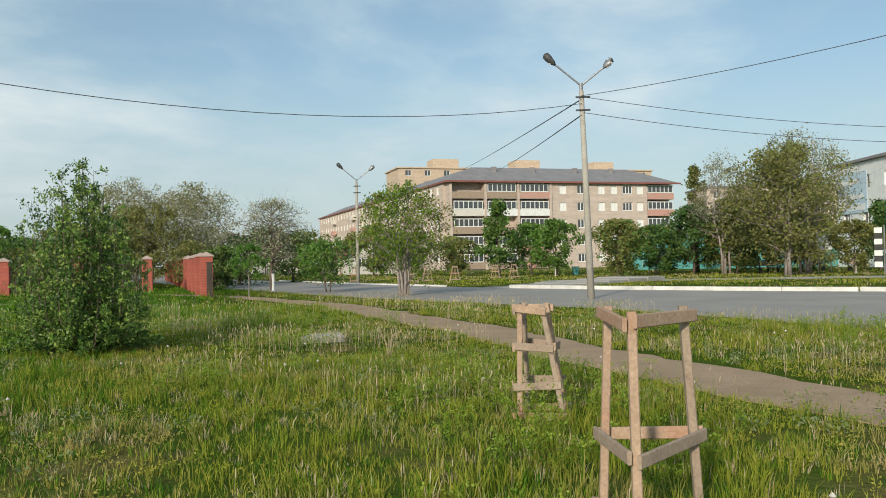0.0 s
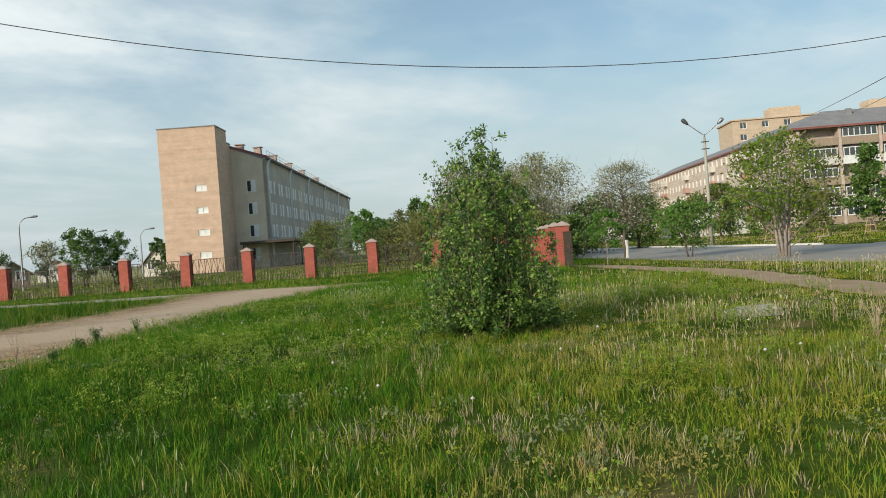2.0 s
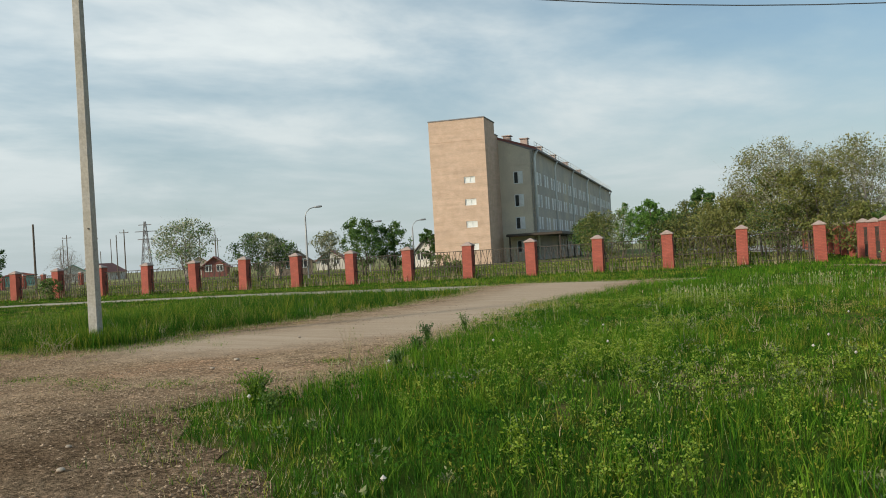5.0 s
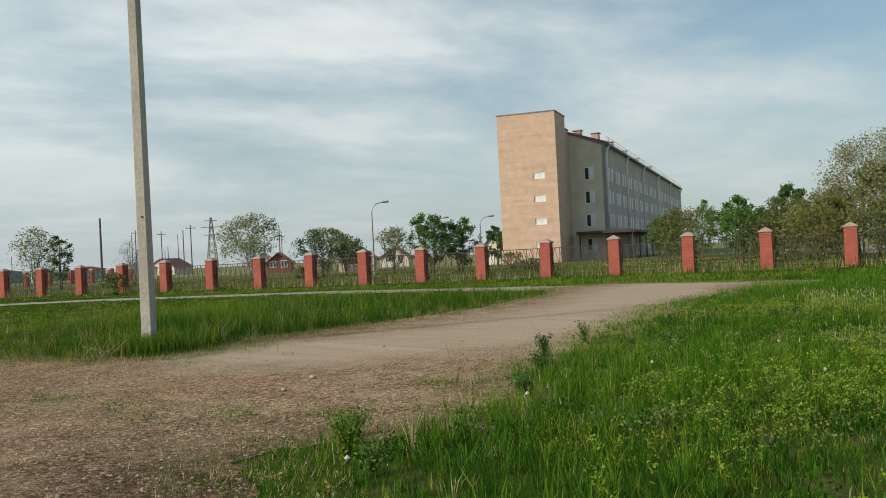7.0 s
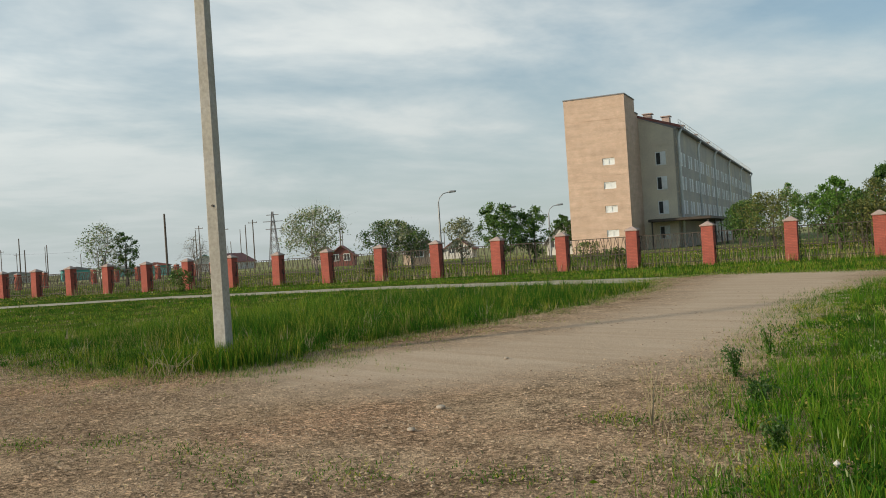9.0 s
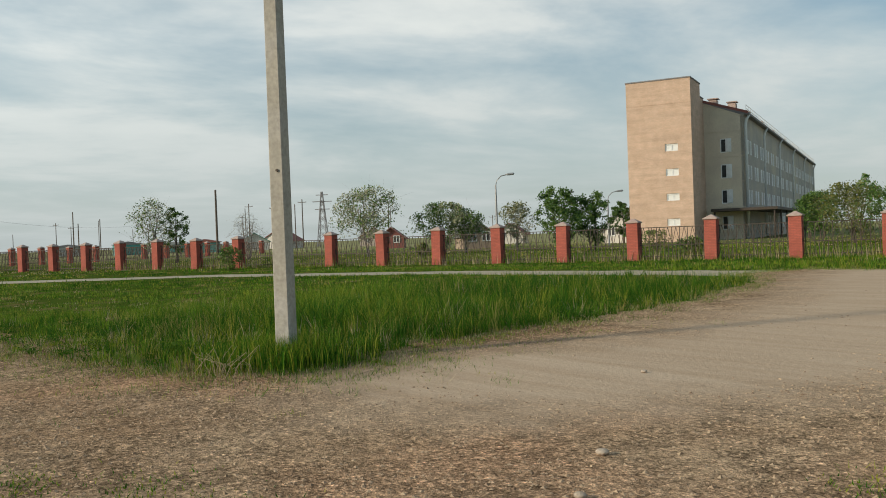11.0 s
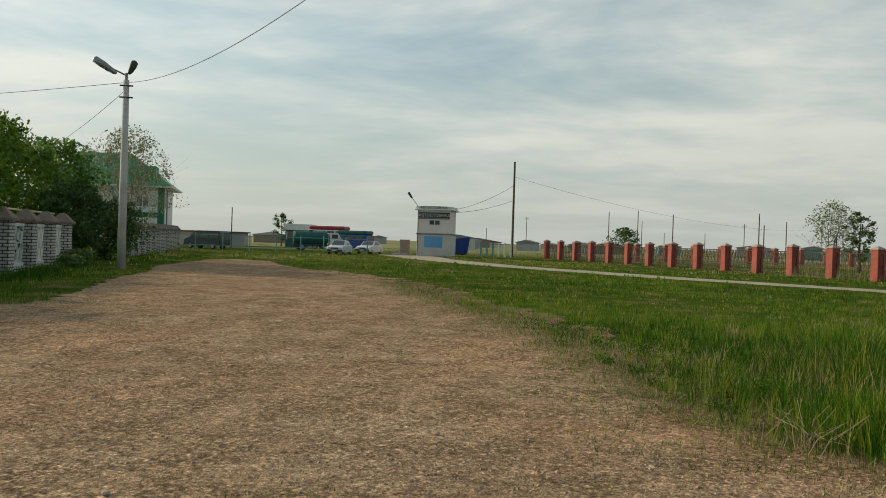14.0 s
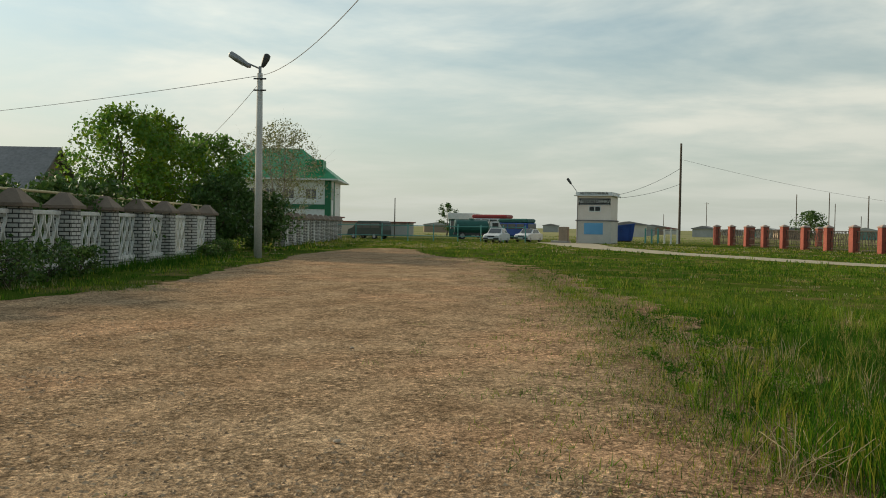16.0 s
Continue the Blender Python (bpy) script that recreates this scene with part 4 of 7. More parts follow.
# ---------------- the five-storey flats across the street ----------------
def make_flats():
    u = Vector((0.9318, 0.363))
    b = thing("apartment_building", -7.1, 140.5, 0, heading(*u), "five-storey rose-grey brick flats with glazed loggias and grey roof", "building", "blocks of flats")
    win, wide, glz = window_meshes(1.3, 1.45, 1, 0.13, "pale_pane"), window_meshes(1.9, 1.45, 2, 0.13), window_meshes(5.0, 1.35, 5, 0.12)
    F = 2.86
    # front wall, right of the loggias
    front = Geo()
    holes, wins = [], []
    for fl in range(5):
        z = 0.95 + fl * F
        for x, w in ((20.0, 0.65), (23.6, 0.95), (27.2, 0.65), (29.6, 0.65), (32.2, 0.95), (34.6, 0.65)):
            holes.append((x - w, x + w, z, z + 1.45))
            wins.append((x, z, wide if w > 0.8 else win))
    wall_with_holes(front, 17.9, 36.0, 0, 14.3, holes, 0, 0.4)
    fw = part("front_wall", front, M["pink_brick"], b)
    for x, z, m in wins:
        put_window(m, fw, pose(x, 0.2, z))
    # loggia bays: piers, slabs, parapets and glazing
    for x in (0.0, 5.95, 11.7, 17.5):
        part("loggia_pier", Geo().box(x, x + 0.4, -0.25, 1.6, 0, 14.3), M["pink_brick"], b)
    part("loggia_wall", Geo().box(0, 17.9, 1.6, 2.0, 0, 14.3), M["pink_brick"], b)
    for fl in range(5):
        part("loggia_slab", Geo().box(0.4, 17.5, -0.15, 1.6, fl * F + 0.1, fl * F + 0.3), M["offwhite"], b)
        for k, x in enumerate((0.4, 6.35, 12.1)):
            w = (5.55, 5.35, 5.4)[k]
            mat = M["white"] if (fl, k) in ((3, 1), (3, 2)) else M["rose_panel"] if k == 2 else M["offwhite"] if fl % 2 else M["wood_dark"]
            q = part("parapet", Geo().box(x, x + w, -0.2, -0.1, fl * F + 0.15, fl * F + 1.2), mat, b)
            if (fl + 2 * k) % 5 != 4:
                put_window(glz, q, pose(x + w / 2, -0.12, fl * F + 1.22))
    # set-back bay at the far end
    bay = Geo().box(36.0, 41.5, 1.8, 2.2, 0, 14.3)
    part("bay_wall", bay, M["pink_brick"], b)
    for fl in range(1, 5):
        q = part("parapet", Geo().box(36.1, 41.4, 0.2, 0.32, fl * F + 0.1, fl * F + 1.2), M["rose_panel"], b)
        part("loggia_slab", Geo().box(36.1, 41.4, 0.3, 1.8, fl * F + 0.1, fl * F + 0.28), M["offwhite"], b)
        put_window(glz, q, pose(38.75, 0.3, fl * F + 1.22))
    # long side wing
    side = Geo()
    sh = []
    y = 3.0
    while y < 112:
        for fl in range(5):
            sh.append((y - 0.65, y + 0.65, 0.95 + fl * F, 2.4 + fl * F))
        y += 3.5
    wall_with_holes(side, 0, 115.0, 0, 14.3, sh, 0, 0.4)
    sw = part("side_wall", side, M["pink_brick"], b, m=pose(0, 2.0, 0, 0, 0, 90) @ pose(0, 0, 0))
    for h in sh:
        put_window(win, sw, pose((h[0] + h[1]) / 2, 0.24, h[2], 0, 0, 180))
    for k, y in enumerate((22, 45, 68, 92)):
        for fl in range(1, 5):
            part("balcony", Geo().box(-1.3, 0, y, y + 3.2, fl * F + 0.1, fl * F + 1.2), M["rose_panel"] if fl % 2 else M["offwhite"], b)
    core = Geo().box(0.5, 41.4, 2.3, 13.0, 0, 14.2).box(0.5, 12.5, 13.0, 116.5, 0, 14.2)
    part("core", core, M["pink_brick"], b)
    roof = Geo()
    roof.add([(-0.7, -0.7, 14.3), (42.2, -0.7, 14.3), (42.2, 13.7, 14.3), (-0.7, 13.7, 14.3), (6.2, 6.5, 17.3), (36.0, 6.5, 17.3)],
             [(0, 1, 5, 4), (1, 2, 5), (2, 3, 4, 5), (3, 0, 4), (3, 2, 1, 0)])
    part("roof", roof, M["slate"], b)
    roof2 = Geo()
    roof2.add([(-0.7, 3.0, 14.35), (13.2, 3.0, 14.35), (13.2, 117.6, 14.35), (-0.7, 117.6, 14.35), (6.2, 8.0, 17.25), (6.2, 113.0, 17.25)],
              [(0, 1, 4), (1, 2, 5, 4), (2, 3, 5), (3, 0, 4, 5), (3, 2, 1, 0)])
    part("roof", roof2, M["slate"], b)
    eave = Geo().box(-0.75, 42.25, -0.78, -0.7, 14.1, 14.4).box(-0.78, -0.7, -0.75, 117.6, 14.1, 14.4)
    part("eaves_board", eave, M["rust_roof"], b, "rusty dark eaves line")
    for x in (9.0, 16.0, 24.0, 31.0):
        part("roof_vent", Geo().box(x, x + 0.8, 4.0, 4.6, 15.5, 17.2, 0.03), M["slate"], b)


def make_block(name, x, y, rz, w, d, h, wall, label, floors, cols, group="", roof=None, extra=()):
    """A plain block with real window openings on its front (its -y side) and on its left side."""
    b = thing(name, x, y, 0, rz, label, "building", group)
    win = window_meshes(1.6, 1.5, 1)
    F = h / floors
    g = Geo()
    holes = [(w * (c + 0.5) / cols - 0.8, w * (c + 0.5) / cols + 0.8, 0.9 + fl * F, 2.4 + fl * F) for c in range(cols) for fl in range(floors)]
    wall_with_holes(g, 0, w, 0, h, holes, 0, 0.4)
    f = part("front_wall", g, wall, b)
    for q in holes:
        put_window(win, f, pose((q[0] + q[1]) / 2, 0.22, q[2]))
    part("core", Geo().box(0.01, w - 0.01, 0.5, d, 0, h - 0.01), wall, b)
    part("roof", Geo().box(-0.4, w + 0.4, -0.4, d + 0.4, h, h + 0.35, 0.05), roof or M["slate"], b)
    for x0, x1, y0, y1, z1 in extra:
        part("roof_house", Geo().box(x0, x1, y0, y1, h + 0.35, z1, 0.05), wall, b)
    return b


make_flats()
make_block("tower_block", -24.0, 222.0, 19.7, 72.0, 14.0, 25.3, M["beige"], "tall beige brick block rising behind the flats", 9, 14, "blocks of flats", M["beige"],
           ((10.0, 17.0, 3, 9, 28.2), (33.0, 40.0, 3, 9, 28.2), (56.0, 62.0, 3, 9, 28.0)))
make_block("apartment_building", 41.0, 172.0, 4.0, 60.0, 13.0, 14.6, M["pink_brick"], "further five-storey brick flats half hidden by trees", 5, 15, "blocks of flats")


# ---------------- poles, lamps and wires ----------------
def street_lamp(x, y, lean, height, arms, label, rz=0.0, r=0.14, neck=0.70, bulk=1.0, heads=("lamp_black", "zinc")):
    """A concrete pole with a steel fork that carries two lamp heads. arms: (out, up) for each head along x."""
    top = thing("street_lamp", x, y, 0, rz, label, "street lamp", "street lamps")
    p = Vector((lean, 0, height))
    part("pole", Geo().tube([(0, 0, -0.1), tuple(p * 0.5), tuple(p)], [r, r * 0.85, r * 0.66], 12), M["pale_concrete" if r > 0.15 else "concrete"], top, smooth=True)
    part("fork", Geo().tube([tuple(p - Vector((0, 0, 0.35))), tuple(p + Vector((0, 0, 0.3)))], 0.07, 8), M["zinc"], top)
    for i, (o, up) in enumerate(arms):
        q = p + Vector((o, 0, up))
        d = Vector((o, 0, up)).normalized()
        part("arm", Geo().tube([tuple(p + Vector((0, 0, 0.2))), tuple(p + (q - p) * 0.75)], 0.035, 8), M["zinc"], top)
        a = p + (q - p) * neck
        head = Geo()
        head.tube([tuple(a), tuple(a + d * 0.12), tuple(a.lerp(q, 0.6)), tuple(q - d * 0.06), tuple(q)], [0.04 * bulk, 0.10 * bulk, 0.15 * bulk, 0.14 * bulk, 0.05 * bulk], 10)
        hd = part("lamp_head", head, M[heads[i]], top, "dark lamp housing" if heads[i] == "lamp_black" else "pale lamp housing", smooth=True)
        part("lens", Geo().tube([tuple(a.lerp(q, 0.35) - Vector((0, 0, 0.10))), tuple(a.lerp(q, 0.9) - Vector((0, 0, 0.10)))], [0.06, 0.06], 8), M["lens"], hd)
    for z in (0.25, 0.75):
        part("insulator", Geo().tube([(-0.25 + lean * 0.9, -0.1, height - z), (0.3 + lean * 0.9, -0.1, height - z)], 0.035, 6), M["lamp_black"], top)
    return top


street_lamp(3.60, 34.18, -0.22, 7.95, ((-1.38, 1.45), (1.2, 1.2)), "concrete street lamp pole with two lamps on a fork", 0)
street_lamp(-10.4, 66.5, 0.0, 7.6, ((-1.45, 1.5), (1.35, 1.3)), "concrete street lamp pole across the street with crossarm", 10)
street_lamp(-53.33, -6.21, 0.0, 8.1, ((-1.35, 0.85), (0.35, 0.85)), "slender concrete lamp pole at the dirt road's edge", 106, 0.185, 0.3, 1.05, ("zinc", "lamp_black"))


def concrete_post():
    top = thing("utility_pole", -24.47, 13.93, 0, 33, "square tapered concrete utility pole standing in tall grass", "utility pole")
    g = Geo()
    g.loft([[(sx * w, sy * w, z) for sx, sy in ((-1, -0.86), (-0.86, -1), (0.86, -1), (1, -0.86), (1, 0.86), (0.86, 1), (-0.86, 1), (-1, 0.86))] for z, w in ((-0.1, 0.112), (4.0, 0.100), (9.0, 0.085))])
    part("pole", g, M["concrete"], top)
    part("crossarm", Geo().beam((-0.5, -0.11, 8.2), (0.5, -0.11, 8.2), 0.06, 0.08), M["zinc"], top)
    for x in (-0.42, 0.42):
        part("insulator", Geo().tube([(x, -0.14, 8.24), (x, -0.14, 8.30), (x, -0.14, 8.36)], [0.03, 0.05, 0.03], 8), M["white"], top)
    for z, s in ((2.6, 1), (0.9, -1)):
        part("bolt", Geo().tube([(0.02, -0.10 * s, z), (0.02, -0.125 * s, z)], 0.02, 6), M["iron"], top)


concrete_post()


def wire(p, q, sag, r=0.012, label="thin dark overhead cable hanging between poles"):
    p, q = Vector(p), Vector(q)
    pts = [p.lerp(q, k / 24) - Vector((0, 0, 4 * sag * (k / 24) * (1 - k / 24))) for k in range(25)]
    solo("overhead_cable", Geo().tube(pts, r, 5), M["wire"], label, "cable", "overhead cables")


LA = (3.38, 34.08, 7.75)
wire((3.38, 34.08, 7.45), (-24.47, 13.93, 8.95), 2.0)
wire((-24.47, 13.93, 8.4), (-53.33, -6.21, 8.0), 1.3)
wire(LA, (22.0, 12.0, 8.9), 0.7)
wire((3.45, 34.08, 7.7), (36.0, 46.0, 8.3), 1.05)
wire((3.45, 34.08, 7.1), (36.0, 46.0, 7.6), 1.05)
wire((3.35, 34.08, 7.6), (-4.7, 140.5, 16.2), 0.15, 0.025)
wire((3.35, 34.08, 7.0), (0.8, 142.0, 16.0), 0.15, 0.025)
wire((-53.33, -6.21, 8.0), (-60.0, -60.0, 7.2), 0.9)
wire((-53.33, -6.21, 7.7), (-70.0, -22.0, 5.0), 0.5)


# ---------------- wooden tree guards ----------------
def tree_guard(x, y, feet, tops, height, rails, label, mat=None, ring=None):
    """Posts joined by nailed boards. feet and tops: each post's foot and head in plan."""
    top = thing("tree_guard", x, y, 0, 0, label, "tree guard", "wooden tree guards")
    P = [(Vector((fx, fy, -0.05)), Vector((tx, ty, height))) for (fx, fy), (tx, ty) in zip(feet, tops)]
    for i, (a, b) in enumerate(P):
        part("post", Geo().beam(a, b, 0.062, 0.05, 0.006), M["wood"] if i % 2 == 0 else M["wood_dark"], top)
    n = len(P)
    for z in rails:
        for i in range(n):
            if ring and (i, z) in ring:
                continue
            j = (i + 1) % n
            a, b = P[i][0].lerp(P[i][1], z / height), P[j][0].lerp(P[j][1], z / height)
            d = (b - a).normalized() * 0.055
            o = d.cross(Vector((0, 0, 1))).normalized() * 0.05
            tilt = Vector((0, 0, 0.02 * math.sin(i * 2.1 + z * 5)))
            part("rail", Geo().beam(a - d + o - tilt, b + d + o + tilt, 0.025, 0.075, 0.005), M["wood_dark"] if (i + int(z * 10)) % 2 else M["wood"], top)
    return top


tree_guard(0, 0, [(0.69, 5.25), (1.15, 5.85), (0.59, 6.0)], [(0.685, 5.32), (1.06, 5.80), (0.64, 5.95)], 1.27, (0.07, 0.52, 1.22),
           "rough three-legged wooden tree guard of nailed boards", ring={(1, 1.22)})
tree_guard(0, 0, [(0.17, 9.2), (0.60, 9.05), (0.66, 9.55), (0.27, 9.65)], [(0.19, 9.25), (0.40, 9.15), (0.46, 9.45), (0.24, 9.55)], 1.12, (0.08, 0.36, 0.72, 1.07),
           "old wooden tree guard of weathered boards, leaning slightly", ring={(1, 0.36), (1, 1.07), (3, 0.36)})


# ---------------- trees and bushes ----------------
def poplar_bush(x, y, height, spread, leaves, leaf_size):
    """Upright shoots from one root, tallest in the middle, each hung with short leafy twigs down to the ground."""
    rng = np.random.default_rng(3)
    top = thing("poplar_bush", x, y, 0, 0, "dense young poplar bush with glossy green leaves down to its foot", "bush")
    g, tips = Geo(), []
    for k in range(46):
        a, u = k * 2.4 + rng.uniform(-0.4, 0.4), ((k + 0.3) / 46) ** 0.62
        r = spread * u * rng.uniform(0.85, 1.1)
        h = height * (1 - 0.56 * u ** 1.7) * rng.uniform(0.84, 1.04) * (rng.uniform(0.35, 0.75) if k > 26 and k % 2 else 1)
        foot = Vector((math.cos(a), math.sin(a), 0)) * 0.18 * u + Vector((0, 0, -0.05))
        tip = Vector((math.cos(a) * r, math.sin(a) * r, h))
        mid = Vector((math.cos(a) * r * 0.84, math.sin(a) * r * 0.84, h * 0.33))
        lr = 0.010 + 0.010 * (1 - u)
        g.tube([foot, mid, tip], [lr, lr * 0.7, lr * 0.2], 5)
        count = 5 + int(9 * h)
        for j in range(count):
            t = 0.10 + 0.9 * (j + rng.random()) / count
            q = foot.lerp(mid, t * 2) if t < 0.5 else mid.lerp(tip, t * 2 - 1)
            b = rng.uniform(0, 6.28)
            long = rng.uniform(0.10, 0.50) * (1.15 - 0.55 * t)
            e = q + Vector((math.cos(b) * long, math.sin(b) * long, long * rng.uniform(0.1, 1.0)))
            g.tube([q, e], [lr * 0.3, lr * 0.1], 3)
            tips.append((q, e))
    for k in range(30):
        a, r = k * 2.4, spread * rng.uniform(0.45, 1.08)
        q = Vector((math.cos(a) * r * 0.3, math.sin(a) * r * 0.3, 0.12))
        e = Vector((math.cos(a) * r, math.sin(a) * r, rng.uniform(0.08, 0.55)))
        g.tube([q, e], [0.008, 0.003], 4)
        tips += [(q.lerp(e, 0.4), e)] * 7
    tagged(part("trunk", g, M["bark"], top, smooth=True), "thin grey-brown shoots")
    t = np.array([[*p, *q] for p, q in tips])
    pick = rng.integers(0, len(t), leaves)
    u = rng.beta(1.5, 0.9, (leaves, 1))
    c = t[pick, :3] * (1 - u) + t[pick, 3:] * u + rng.normal(size=(leaves, 3)) * 0.04
    c[:, 2] = np.maximum(c[:, 2], 0.04)
    cut = (pick * 7919 % 100) < 62
    hang = np.array((0.0, 0.0, -0.55))
    part("crown", leaf_mesh("crown", c[cut], leaf_size, M["poplar"], rng, 0.5, hang), None, top)
    part("crown", leaf_mesh("crown", c[~cut], leaf_size, M["leaf_dark"], rng, 0.5, hang), None, top)


poplar_bush(-7.48, 15.9, 3.52, 1.34, 34000, 0.066)
tree("shrub_tree", -4.2, 40.5, 5.3, 2.1, 6200, 0.14, M["leaf_olive"], M["pale_bark"], "many-stemmed small tree with thin olive foliage", "tree", 5, clear=0.09, stems=5, limbs=13, twigs=5, shape="vase", girth=0.13, second=M["weed"])

# across the street, in front of the flats
for k, (x, y, h, s, shape, mat, mat2, n, size, lime) in enumerate((
        (0.3, 82.6, 7.4, 2.4, "cone", "leaf", "leaf_dark", 2600, 0.30, 0.0), (3.4, 84.5, 5.1, 2.6, "oval", "leaf", "leaf_fresh", 2200, 0.28, 0.0),
        (5.5, 80.4, 5.2, 2.3, "oval", "leaf_fresh", "leaf", 2000, 0.28, 1.1), (9.6, 69.9, 4.6, 2.5, "oval", "leaf", "leaf_olive", 2600, 0.24, 0.0),
        (16.1, 85.0, 4.2, 2.2, "oval", "leaf_dark", "leaf", 1800, 0.28, 0.0), (19.4, 86.4, 10.9, 2.2, "cone", "leaf_olive", "thicket", 2300, 0.28, 0.0),
        (20.9, 77.8, 6.7, 3.6, "round", "leaf_olive", "leaf_dark", 3400, 0.28, 0.0), (27.8, 70.2, 4.2, 2.0, "oval", "leaf_olive", "leaf_rust", 1800, 0.24, 0.9),
        (34.6, 81.5, 6.6, 2.3, "cone", "leaf_dark", None, 2200, 0.28, 0.0), (32.3, 89.9, 5.6, 2.6, "oval", "leaf", "leaf_rust", 2000, 0.28, 0.0),
        (-13.1, 94.7, 5.6, 3.1, "round", "leaf", "leaf_olive", 2400, 0.30, 0.0), (-4.4, 92.5, 4.1, 2.6, "oval", "leaf_olive", "leaf", 2000, 0.28, 0.0),
        (14.0, 78.0, 4.4, 2.2, "oval", "leaf_dark", "leaf", 1800, 0.26, 0.0), (24.8, 82.0, 4.6, 2.8, "oval", "leaf_dark", "leaf_olive", 2000, 0.28, 0.0),
        (-8.5, 88.0, 4.6, 2.4, "oval", "leaf", None, 1800, 0.28, 0.0), (38.5, 86.0, 5.2, 2.2, "oval", "leaf_dark", "leaf", 1700, 0.28, 0.0),
        (17.8, 80.5, 6.2, 3.0, "round", "thicket", "leaf_dark", 3600, 0.26, 0.0), (22.6, 84.0, 6.4, 3.2, "round", "thicket", "leaf_olive", 3600, 0.26, 0.0),
        (26.6, 78.5, 5.2, 2.6, "round", "thicket", "leaf_olive", 2800, 0.26, 0.0), (12.2, 82.5, 3.9, 2.0, "oval", "thicket", "leaf", 1800, 0.26, 0.0))):
    tree("street_tree", x, y, h, s, int(n * 1.7), size, M[mat], M["bark"], {"cone": "slim upright poplar with dense green crown", "oval": "young broad-leaved street tree in full leaf", "round": "wide low tree with olive green foliage"}[shape] + (" and whitewashed trunk" if lime else ""),
         "tree", 40 + k, clear=0.07, limbs=18, twigs=4, shape=shape, lime=lime, group="trees across the street", second=M[mat2] if mat2 else None, scatter=1.5)
tree("willow_tree", 21.5, 66.1, 9.9, 4.7, 15500, 0.22, M["leaf_olive"], M["pale_bark"], "large spreading willow with dense olive foliage", "tree", 60, clear=0.12, stems=3, limbs=20, twigs=7, shape="round", girth=0.3, second=M["leaf_rust"], scatter=1.2)
for k, (x, y, h, sp, n) in enumerate(((24.6, 72.0, 12.0, 3.5, 5200), (19.8, 77.0, 11.0, 2.3, 3600))):
    tree("grey_tree", x, y, h, sp, n, 0.17, M["leaf_grey"], M["pale_bark"], "tall grey-twigged tree just coming into leaf", "tree", 64 + k, clear=0.25, stems=4, limbs=18, twigs=14, shape="vase", girth=0.2, second=M["thicket"], scatter=0.9, group="trees across the street")

for k, (x, y, h, sp, mat) in enumerate(((-18.4, 58.0, 3.0, 1.5, "thicket"), (-19.6, 66.5, 4.0, 2.2, "thicket"), (-17.0, 73.0, 4.4, 2.4, "leaf_olive"), (-31.0, 118.0, 7.0, 4.0, "thicket"), (-24.0, 112.0, 6.0, 3.4, "leaf_olive"),
                                       (-42.0, 126.0, 7.5, 4.2, "thicket"), (-15.0, 116.0, 6.0, 3.2, "thicket"), (-35.0, 100.0, 6.0, 3.0, "leaf_olive"))):
    tree("roadside_tree", x, y, h, sp, 3200, 0.13 + 0.0015 * y, M[mat], M["bark"], "leafy tree beside the street's far stretch", "tree", 260 + k, clear=0.06, stems=3, limbs=11, twigs=5, shape="round", girth=0.1, second=M["leaf"], scatter=1.5, group="trees down the street")

# near side of the street
tree("sapling", -12.1, 42.9, 2.7, 1.0, 1900, 0.12, M["leaf_fresh"], M["pale_bark"], "thin young tree with light green leaves", "tree", 71, clear=0.35, limbs=12, twigs=4, shape="oval", girth=0.035)
tree("leafless_tree", -13.0, 51.0, 5.5, 2.5, 4200, 0.10, M["leaf_grey"], M["bark"], "round-headed tree with bare grey twigs and limewashed trunk", "tree", 72, clear=0.28, limbs=40, twigs=18, shape="round", girth=0.12, lime=1.0, scatter=0.8)
tree("round_tree", -8.9, 46.8, 3.1, 1.55, 3600, 0.15, M["leaf_fresh"], M["bark"], "small round tree with dense bright green crown", "tree", 73, clear=0.22, stems=3, limbs=12, twigs=5, shape="round", girth=0.08, second=M["leaf"], scatter=1.5)

